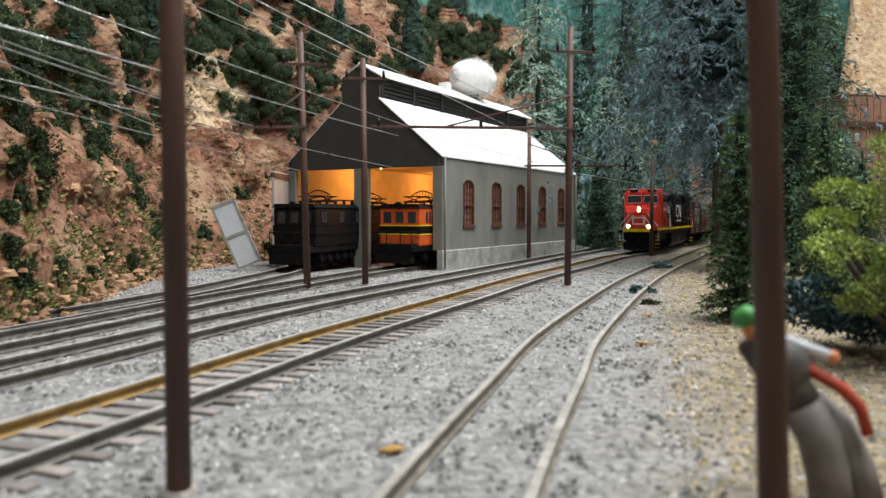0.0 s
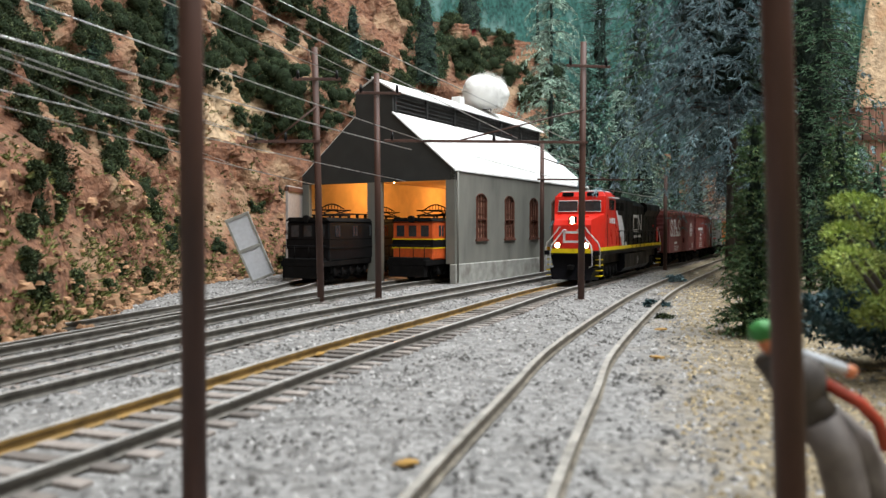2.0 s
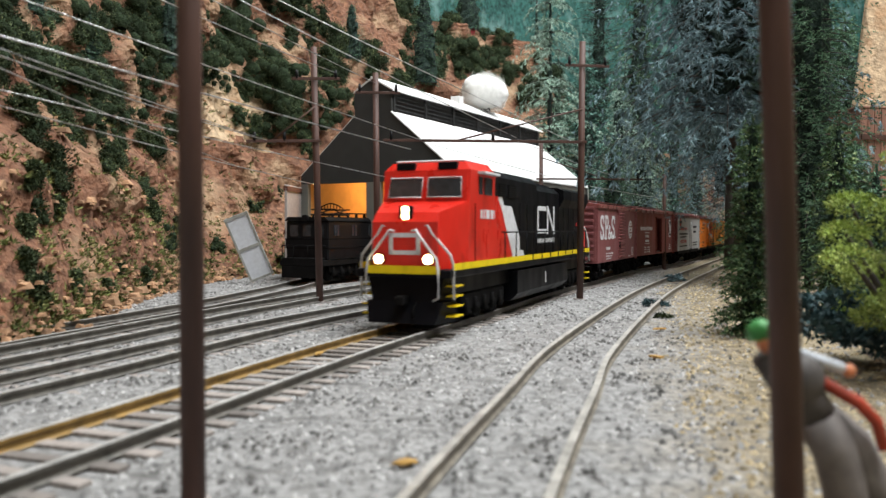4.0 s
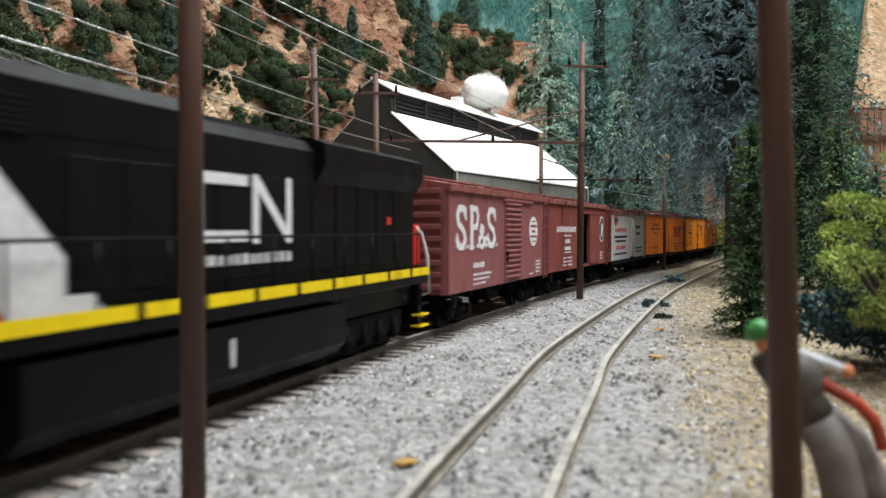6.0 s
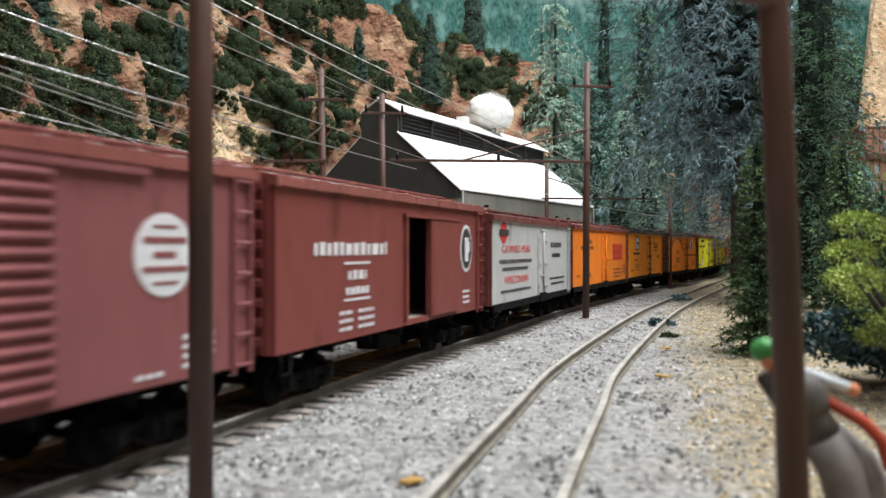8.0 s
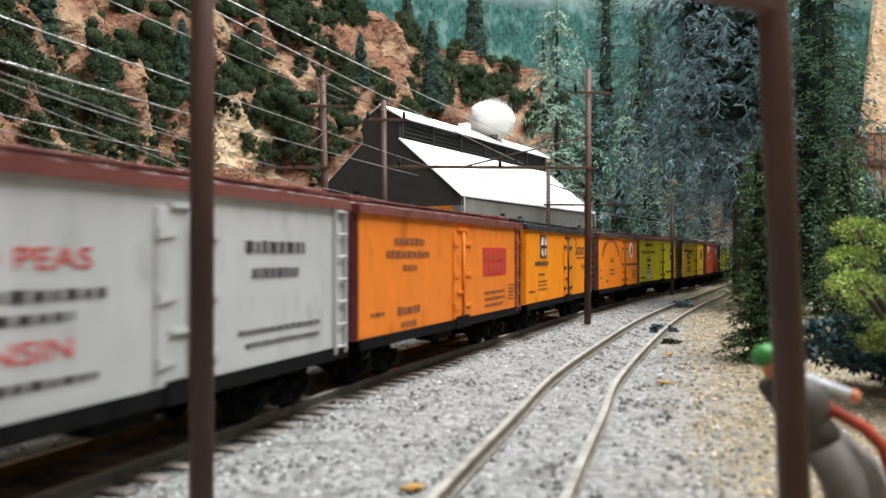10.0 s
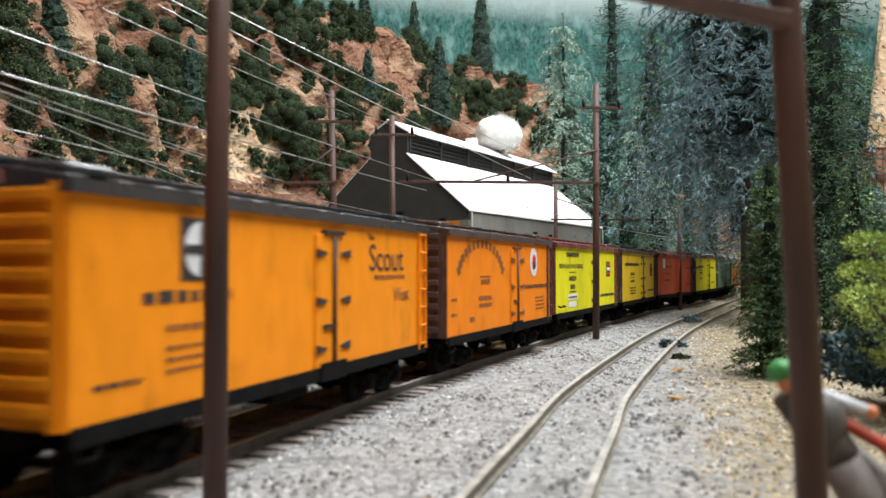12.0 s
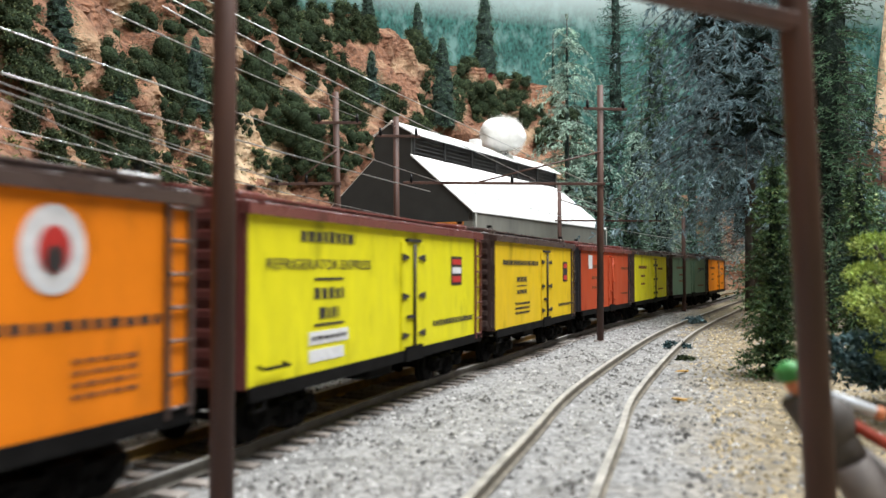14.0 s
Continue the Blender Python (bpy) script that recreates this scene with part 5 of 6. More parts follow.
def electric(way, s_front, body, band, lower, label, trim):
    """A boxcab electric engine with pantographs, standing on a track."""
    L_, hw = 150.0, 15.0
    p0, p1 = way.place(s_front), way.place(s_front + L_)
    h = math.degrees(math.atan2(p0.y - p1.y, p0.x - p1.x))
    e = thing("electric_locomotive", at((p0.x + p1.x) / 2, (p0.y + p1.y) / 2, RAIL_TOP, h), label, "locomotive", "engines in the shed")
    hl = L_ / 2
    part("body", mbox(-hl + 8, hl - 8, -hw, hw, 13, 37, bevel=0.8), body, e)
    part("waist_band", mbox(-hl + 7.8, hl - 7.8, -hw - 0.2, hw + 0.2, 20.5, 25.5), band, e)
    for z in (20.0, 25.5):
        part("band_line", mbox(-hl + 7.7, hl - 7.7, -hw - 0.3, hw + 0.3, z, z + 0.7), trim, e)
    part("frame", mbox(-hl, hl, -hw + 0.5, hw - 0.5, 9.5, 13, bevel=0.4), lower, e)
    part("roof", prism(bmesh.new(), [(-hw - 0.5, 37), (hw + 0.5, 37), (hw - 2, 39.4), (-hw + 2, 39.4)], -hl + 7, hl - 7), M["grime"], e)
    for s in (1, -1):
        for k in range(6):
            x = -hl + 18 + k * (L_ - 36) / 5
            w = part("window", mbox(x - 3, x + 3, min(s * hw, s * (hw + 0.25)), max(s * hw, s * (hw + 0.25)), 27.5, 34.5, bevel=0.1), C_["glass"], e)
            part("window_bar", mbox(x - 0.25, x + 0.25, min(s * hw, s * (hw + 0.4)), max(s * hw, s * (hw + 0.4)), 27.5, 34.5), body, w)
        for y in (-9, 0, 9):
            part("end_window", mbox(min(s * (hl - 8), s * (hl - 7.7)), max(s * (hl - 8), s * (hl - 7.7)), y - 2.8, y + 2.8, 27.5, 34.5), C_["glass"], e)
        part("headlight", rod(bmesh.new(), (s * (hl - 8), 0, 38.5), (s * (hl - 5), 0, 38.5), 2.2, n=12), lower, e)
        part("end_platform", mbox(min(s * hl, s * (hl - 8)), max(s * hl, s * (hl - 8)), -13, 13, 12.5, 14.5, bevel=0.3), lower, e)
        part("pilot", prism(bmesh.new(), [(-13, 2.5), (13, 2.5), (13, 9.5), (-13, 9.5)], min(s * hl, s * (hl - 4)), max(s * hl, s * (hl - 4))), lower, e)
        rl = tube(bmesh.new(), [(s * (hl - 7.5), -13, 22), (s * (hl - 0.6), -13, 22), (s * (hl - 0.6), 13, 22), (s * (hl - 7.5), 13, 22)], 0.35, 5)
        for y in (-13, -5, 5, 13):
            rod(rl, (s * (hl - 0.6), y, 14), (s * (hl - 0.6), y, 22), 0.3, n=5)
        part("end_rail", rl, lower, e)
        # folded pantograph: base, diamond arms, curved collector
        px = s * 38
        pan = bmesh.new()
        for y in (-7, 7):
            rod(pan, (px - 12, y, 41), (px + 12, y, 41), 0.6, n=6)
            for q in (-10, 10):
                rod(pan, (px + q, y, 39), (px + q, y, 41), 0.9, 0.6, n=6)
            rod(pan, (px - 11, y, 41), (px + 9, y * 0.9, 44.2), 0.4, n=5)
            rod(pan, (px + 11, y, 41), (px - 9, y * 0.9, 44.2), 0.4, n=5)
        for q in (-9, 9):
            rod(pan, (px + q, -9, 44.4), (px + q, 9, 44.4), 0.45, n=5)
        tube(pan, [(px, -9.0 + 18 * k / 8, 45.0 + 3.4 * math.sin(math.pi * k / 8)) for k in range(9)], 0.4, 5)
        for k in range(1, 8):
            rod(pan, (px, -9 + 18 * k / 8, 44.4), (px, -9 + 18 * k / 8, 45 + 3.4 * math.sin(math.pi * k / 8)), 0.25, n=4)
        part("pantograph", pan, M["grime"], e)
        tr = part("truck", mbox(-30, 30, -9, 9, 5, 9, m=at(0, 0)), M["grime"], e, m=at(s * 36, 0))
        for k in range(3):
            ob = new("wheelset", WHEEL_LARGE)
            ob.parent = tr
            ob.matrix_basis = at((k - 1) * 20, 0, 5.1)
        for y in (1, -1):
            ob = new("side_frame", side_frame(3, 20.0))
            ob.parent = tr
            ob.matrix_basis = at(0, 11.5 * y, 0, 0 if y > 0 else 180)
    for k in range(9):
        x = -24 + 6 * k
        part("insulator", rod(bmesh.new(), (x, 5 * (-1) ** k, 39), (x, 5 * (-1) ** k, 42.5), 1.0, 0.7, n=7), M["grime"], e)
    part("roof_conduit", tube(bmesh.new(), [(-60, 3, 41), (-20, 4, 42.4), (20, 3, 42.2), (60, 4, 41)], 0.5, 5), M["grime"], e)
    bars(e, broken(10, -8, 30.5, 2.6, 300, 3.0), C_["white_ink"], y=hw)
    return e


electric(SHED_A, SHED_A.near(-85, 462), M["black"], M["black"], M["grime"], "black boxcab electric locomotive in the shed doorway", M["grime"])
electric(SHED_B, SHED_B.near(-22, 478), material("orange_boxcab_paint", (0.62, 0.10, 0.02), 0.5, vary=0.15), M["black"], M["grime"], "orange and black boxcab electric locomotive inside the shed", C_["stripe_yellow"])

train = [locomotive(), boxcar_brown(), boxcar_open()]
train.append(reefer("silver-grey refrigerator car with red and black lettering", 122, 1848, C_["silver"], C_["roof_brown"], C_["roof_brown"], C_["silver"], marks_silver))
train.append(reefer("weathered orange refrigerator car with a red rectangle", 128, 1980, C_["orange_a"], C_["roof_brown"], C_["roof_brown"], C_["orange_a"], marks_orange_a, door=0.515))
train.append(reefer("golden orange refrigerator car with a black roof and hinges", 123, 2118, C_["orange_b"], C_["orange_b"], C_["roof_black"], C_["ink"], marks_orange_b))
train.append(reefer("bright orange refrigerator car with brown ends and round herald", 112, 2257, C_["orange_c"], C_["roof_dark"], C_["roof_dark"], C_["faded_ink"], marks_orange_c, door=0.58))
train.append(reefer("lemon yellow refrigerator car with maroon ends and white placards", 126, 2384, C_["yellow"], C_["roof_brown"], C_["roof_brown"], C_["ink"], marks_yellow))
train.append(reefer("golden yellow refrigerator car with black hinges", 113, 2521, C_["ochre"], C_["roof_dark"], C_["roof_dark"], C_["ink"], marks_ochre))
train.append(reefer("vermilion refrigerator car with dark ends", 108, 2653, C_["vermilion"], C_["roof_black"], C_["roof_brown"], C_["vermilion"], marks_vermilion))
train.append(reefer("lemon yellow refrigerator car with dark ends", 126, 2772, C_["yellow"], C_["roof_dark"], C_["roof_dark"], C_["ink"], marks_plain))
train.append(reefer("dull green refrigerator car with dark ends", 117, 2914, C_["green"], C_["roof_dark"], C_["roof_dark"], C_["green"], marks_plain))
train.append(reefer("orange refrigerator car at the end of the train", 117, 3044, C_["orange_b"], C_["roof_dark"], C_["roof_dark"], C_["ink"], marks_plain))

# ---------------------------------------------------------------- plants
def leaf_material(name, c, light, vary=0.3):
    mat = material(name, c, 0.8, vary=0.25, scale=30, per_island=vary, spec=0.15)
    nt = mat.node_tree
    bsdf = nt.nodes["Principled BSDF"]
    src = bsdf.inputs["Base Color"].links[0].from_socket
    geo = nt.nodes.new("ShaderNodeNewGeometry")
    mul = nt.nodes.new("ShaderNodeMath")
    mul.operation, mul.inputs[1].default_value = "MULTIPLY", 7.31
    fr = nt.nodes.new("ShaderNodeMath")
    fr.operation = "FRACT"
    mr = nt.nodes.new("ShaderNodeMapRange")
    mr.inputs["From Min"].default_value, mr.inputs["From Max"].default_value = 0.80, 1.0
    mix = nt.nodes.new("ShaderNodeMix")
    mix.data_type = "RGBA"
    nt.links.new(geo.outputs["Random Per Island"], mul.inputs[0])
    nt.links.new(mul.outputs[0], fr.inputs[0])
    nt.links.new(fr.outputs[0], mr.inputs["Value"])
    nt.links.new(mr.outputs[0], mix.inputs["Factor"])
    nt.links.new(src, mix.inputs["A"])
    mix.inputs["B"].default_value = (*light, 1)
    # paler and darker sprays, a few centimetres across
    co = nt.nodes.new("ShaderNodeTexCoord")
    spray = nt.nodes.new("ShaderNodeTexNoise")
    spray.inputs["Scale"].default_value, spray.inputs["Detail"].default_value = 38.0, 4.0
    nt.links.new(co.outputs["Object"], spray.inputs["Vector"])
    tone = nt.nodes.new("ShaderNodeMapRange")
    for key, val in zip(("From Min", "From Max", "To Min", "To Max"), (0.36, 0.64, 0.5, 1.6)):
        tone.inputs[key].default_value = val
    nt.links.new(spray.outputs["Fac"], tone.inputs["Value"])
    hue = nt.nodes.new("ShaderNodeHueSaturation")
    nt.links.new(tone.outputs[0], hue.inputs["Value"])
    nt.links.new(mix.outputs["Result"], hue.inputs["Color"])
    nt.links.new(hue.outputs[0], bsdf.inputs["Base Color"])
    return mat


LEAF = {
    "fir": leaf_material("dark_fir_needles", (0.075, 0.145, 0.090), (0.19, 0.28, 0.18)),
    "tipped": leaf_material("fir_needles_with_pale_tips", (0.075, 0.135, 0.065), (0.30, 0.38, 0.18)),
    "spruce": leaf_material("blue_grey_spruce_needles", (0.150, 0.230, 0.255), (0.37, 0.49, 0.54)),
    "pale": leaf_material("pale_green_needles", (0.27, 0.39, 0.32), (0.54, 0.64, 0.54)),
    "teal": leaf_material("teal_needles", (0.075, 0.16, 0.13), (0.16, 0.30, 0.25)),
    "lime": leaf_material("yellow_green_foliage", (0.25, 0.33, 0.085), (0.56, 0.62, 0.22)),
    "moss": leaf_material("dark_green_bush_foliage", (0.046, 0.064, 0.030), (0.16, 0.185, 0.085), 0.6),
    "olive": leaf_material("olive_grass_tufts", (0.12, 0.135, 0.045), (0.24, 0.23, 0.09), 0.6),
    "blue": leaf_material("blue_green_shrub_foliage", (0.06, 0.11, 0.12), (0.16, 0.23, 0.25)),
}
# near-black green that stands for the shade deep inside the crowns
M["shade_needles"] = material("inner_crown_shade", (0.030, 0.048, 0.040), 0.95, vary=0.6, scale=45, bump=2.0, bump_scale=45, spec=0.1)
M["bark"] = material("grey_brown_bark", (0.065, 0.055, 0.05), 0.9, vary=0.4, scale=30, stretch=(1, 1, 0.3), bump=0.4)
M["dead_wood"] = material("grey_dead_wood", (0.16, 0.14, 0.125), 0.9, vary=0.3, scale=30)


class Leaves:
    """Gathers small pointed blades and makes one mesh of them."""

    def __init__(self, seed):
        self.v, self.f, self.rr = [], [], random.Random(seed)

    def blade(self, p, d, length, width):
        d = d.normalized()
        side = d.cross(Vector((self.rr.uniform(-1, 1), self.rr.uniform(-1, 1), self.rr.uniform(-0.3, 1)))).normalized() * width
        k = len(self.v)
        self.v += [tuple((p + side) * MM), tuple((p + d * length) * MM), tuple((p - side) * MM)]
        self.f.append((k, k + 1, k + 2))

    def lump(self, c, r):
        """An uneven solid heart under the blades."""
        k, rr = len(self.v), self.rr
        for z, q in ((-0.75, 0.55), (0.0, 1.0), (0.65, 0.65)):
            for j in range(7):
                a = 6.283 * (j + 0.5 * (z > 0)) / 7
                m = r * rr.uniform(0.75, 1.15)
                self.v.append(tuple((c + Vector((math.cos(a) * q, math.sin(a) * q, z)) * m) * MM))
        self.v.append(tuple((c + Vector((0, 0, r * 0.95))) * MM))
        for ring in (0, 7):
            for j in range(7):
                self.f.append((k + ring + j, k + ring + (j + 1) % 7, k + ring + 7 + (j + 1) % 7, k + ring + 7 + j))
        for j in range(7):
            self.f.append((k + 14 + j, k + 14 + (j + 1) % 7, k + 21))

    def mesh(self, name, mat):
        me = bpy.data.meshes.new(name)
        me.from_pydata(self.v, [], self.f)
        me.materials.append(mat)
        return me


def conifer(x, y, z, h, radius, leaf, label, seed, levels=26, arms=9, tufts=7, droop=0.5, bare=0.08, taper=1.0, needle=1.0, lean=(0, 0), gaps=0.0, shape=1.0, thin=0.24, blades=4, hang=0.0, core=0.30):
    """A tapered trunk with whorls of branches; each branch carries tufts of needles."""
    tree = thing("conifer_tree", at(x, y, z), label, "tree", "conifer trees")
    rr = random.Random(seed)
    tr = max(0.8, h * 0.012)
    axis = lambda k: Vector((lean[0] * k, lean[1] * k, h * k))
    bm = tube(bmesh.new(), [axis(k / 6) for k in range(7)], tr, 8)
    for v in bm.verts:
        k = v.co.z / h
        c = axis(max(0, min(1, k)))
        v.co.x, v.co.y = c.x + (v.co.x - c.x) * (1 - 0.85 * k), c.y + (v.co.y - c.y) * (1 - 0.85 * k)
    part("trunk", bm, M["bark"], tree)
    lv = Leaves(seed)
    limbs = bmesh.new()
    for i in range(levels):
        k = bare + (1 - bare) * (i + rr.uniform(-0.3, 0.3)) / levels
        k = min(0.995, max(bare * 0.7, k))
        r = radius * (1 - k) ** (0.8 * shape) * rr.uniform(0.82, 1.1) + radius * 0.05
        n = max(4, int(arms * (0.5 + 0.5 * (1 - k))))
        for j in range(n):
            if rr.random() < gaps:
                continue
            a = 6.283 * (j + rr.uniform(-0.35, 0.35)) / n + i * 1.3
            rl = r * rr.uniform(0.65, 1.15)
            o = axis(k)
            outd = Vector((math.cos(a), math.sin(a), 0))
            m = max(3, int(tufts * (0.4 + 0.6 * rl / radius)))
            last = o
            for q in range(1, m + 1):
                u = q / m
                p = o + outd * rl * u + Vector((0, 0, rl * (0.18 * u - droop * u * u)))
                p += Vector((rr.uniform(-1, 1), rr.uniform(-1, 1), rr.uniform(-1, 1))) * rl * 0.05
                fwd = (p - last)
                size = needle * (1.15 - 0.55 * u) * max(2.0, radius * 0.16)
                across = Vector((-outd.y, outd.x, 0))
                # a twig to each side, set with short needles
                for side in (-1, 1):
                    twig = (fwd.normalized() * rr.uniform(0.4, 0.9) + across * side * rr.uniform(0.3, 1.0) + Vector((0, 0, rr.uniform(-0.35, 0.2) - hang * rr.random()))).normalized()
                    reach = size * rr.uniform(0.8, 1.7)
                    for b in range(max(2, blades // 2)):
                        bend = Vector((rr.uniform(-1, 1), rr.uniform(-1, 1), rr.uniform(-1, 1))) * 0.55
                        lv.blade(p + twig * reach * rr.random() + bend * size * 0.08, twig + bend, size * rr.uniform(0.4, 0.75), size * thin * 1.1)
                if q == m:
                    lv.blade(p, fwd, size * 1.2, size * 0.2)
                last = p
            if rl > radius * 0.3:
                bend = [o + outd * rl * u + Vector((0, 0, rl * (0.18 * u - droop * u * u))) for u in (0.0, 0.3, 0.58, 0.82)]
                for (a_, b_), w_ in zip(zip(bend, bend[1:]), (0.2, 0.13, 0.07)):
                    rod(limbs, a_, b_, tr * w_, tr * w_ * 0.6, 4, caps=False)
    for _ in range(6):
        lv.blade(axis(0.98), Vector((rr.uniform(-0.3, 0.3), rr.uniform(-0.3, 0.3), 1)), needle * radius * 0.2, radius * 0.03)
    # the shade among the inner twigs, as a dark uneven tapered mass round the trunk
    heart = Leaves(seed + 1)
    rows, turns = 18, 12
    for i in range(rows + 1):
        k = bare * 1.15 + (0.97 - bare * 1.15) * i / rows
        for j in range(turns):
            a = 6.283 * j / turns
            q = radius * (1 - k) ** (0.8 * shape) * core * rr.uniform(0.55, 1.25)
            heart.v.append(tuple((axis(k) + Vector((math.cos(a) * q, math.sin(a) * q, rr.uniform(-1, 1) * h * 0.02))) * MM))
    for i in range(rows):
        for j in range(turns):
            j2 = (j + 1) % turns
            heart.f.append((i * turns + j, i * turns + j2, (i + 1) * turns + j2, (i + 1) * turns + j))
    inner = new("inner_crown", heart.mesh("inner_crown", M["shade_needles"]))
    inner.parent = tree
    crown = new("crown", lv.mesh("crown", leaf))
    crown.parent = tree
    part("branchwork", limbs, M["bark"], tree)
    return tree


def shrub(x, y, z, rx, rz, leaf, label, seed, clumps=26, blades=60, size=2.2, stem=True):
    """A round-headed small tree: a forked stem and an uneven head of leafy clumps."""
    sh = thing("shrub", at(x, y, z), label, "shrub", "shrubs")
    rr = random.Random(seed)
    lv = Leaves(seed)
    st = bmesh.new()
    for _ in range(clumps):
        a, u = rr.uniform(0, 6.283), rr.random() ** 0.6
        c = Vector((rx * u * math.cos(a), rx * u * math.sin(a), rz * rr.uniform(0.35, 1.0) * (1.1 - 0.5 * u)))
        cr = rx * rr.uniform(0.20, 0.36)
        if stem:
            rod(st, (0, 0, rz * 0.12), c, rx * 0.05, rx * 0.02, 5, caps=False)
        for _ in range(blades):
            d = Vector((rr.gauss(0, 1), rr.gauss(0, 1), rr.gauss(0.3, 0.8))).normalized()
            lv.blade(c + Vector((d.x, d.y, d.z * 0.55)) * cr * rr.uniform(0.5, 1.0), d + Vector((rr.uniform(-0.8, 0.8), rr.uniform(-0.8, 0.8), rr.uniform(-0.4, 0.8))), size * rr.uniform(0.5, 1.2), size * 0.32)
    if stem:
        rod(st, (0, 0, -1), (0, 0, rz * 0.3), rx * 0.09, rx * 0.06, 7)
    head = new("head", lv.mesh("head", leaf))
    head.parent = sh
    if stem:
        part("stem", st, M["bark"], sh)
    else:
        st.free()
    return sh


# bushes that cling to the slope: (length along the foot, height up the face, radius)
BUSHES_NEAR = [(885, 0.38, 16), (895, 0.33, 17), (980, 0.45, 20), (1010, 0.36, 22), (895, 0.28, 16), (1015, 0.3, 20), (1050, 0.4, 20), (1060, 0.49, 22), (835, 0.23, 11), (915, 0.22, 12), (1115, 0.52, 18), (1175, 0.47, 20), (1190, 0.64, 26), (1195, 0.51, 23), (1205, 0.42, 21), (1175, 0.37, 15), (985, 0.49, 21), (955, 0.47, 13), (1085, 0.54, 22), (830, 0.18, 11), (755, 0.04, 6), (755, 0.07, 5), (765, 0.1, 5), (775, 0.15, 5), (790, 0.04, 5), (800, 0.12, 5), (840, 0.26, 10), (845, 0.02, 5), (850, 0.31, 9), (860, 0.47, 12), (865, 0.36, 17), (865, 0.43, 17), (895, 0.35, 18), (905, 0.03, 5), (915, 0.33, 17), (945, 0.14, 6), (995, 0.02, 4), (1010, 0.11, 6), (1025, 0.26, 16), (1050, 0.5, 22), (1060, 0.58, 25), (1065, 0.45, 21), (1065, 0.65, 18), (1075, 0.31, 16), (1090, 0.66, 24), (1095, 0.51, 21), (1120, 0.02, 9), (1145, 0.79, 23), (1165, 0.81, 22), (1170, 0.47, 10), (1170, 0.73, 27), (1175, 0.62, 25), (1195, 0.54, 25), (1195, 0.6, 21), (1200, 0.43, 21), (1205, 0.5, 27), (1230, 0.47, 23)]
BUSHES_FAR = [(1305, 0.59, 21), (1335, 0.7, 22), (1260, 0.91, 33), (1275, 0.87, 30), (1320, 0.59, 22), (1320, 0.75, 16), (1330, 0.81, 18), (1340, 0.68, 22), (1370, 0.62, 18), (1370, 0.99, 20), (1380, 0.69, 14), (1385, 0.57, 19), (1390, 0.95, 19), (1400, 0.93, 14), (1510, 1.0, 23), (1525, 0.72, 21), (1535, 0.95, 20), (1600, 0.8, 31), (1605, 0.91, 33), (1610, 1.0, 16), (1625, 0.82, 38), (1695, 0.84, 31), (1715, 0.78, 30), (1720, 0.68, 34), (1735, 0.97, 22), (1800, 0.8, 36), (1820, 0.6, 36)]


def bush_cloud(lv, hearts, rr, p, r, out, blades, size):
    """An uneven mound of leafy lumps against the slope."""
    along = Vector((-out.y, out.x, 0))
    for k in range(24):
        c = p + along * rr.uniform(-0.95, 0.95) * r + Vector((0, 0, rr.uniform(-0.85, 0.8))) * r - out * r * rr.uniform(-0.1, 0.22)
        cr = r * rr.uniform(0.16, 0.42)
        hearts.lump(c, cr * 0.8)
        for _ in range(blades):
            d = Vector((rr.gauss(0, 1), rr.gauss(0, 1), rr.gauss(0.25, 0.9))).normalized()
            lv.blade(c + d * cr * rr.uniform(0.6, 1.0 + 0.35 * rr.random()), d + Vector((rr.uniform(-0.9, 0.9), rr.uniform(-0.9, 0.9), rr.uniform(-0.6, 0.8))), size * rr.uniform(0.5, 1.25), size * 0.34)


def hill_frame(s):
    h = FOOT.heading(s)
    return Vector((-math.sin(h), math.cos(h), 0))


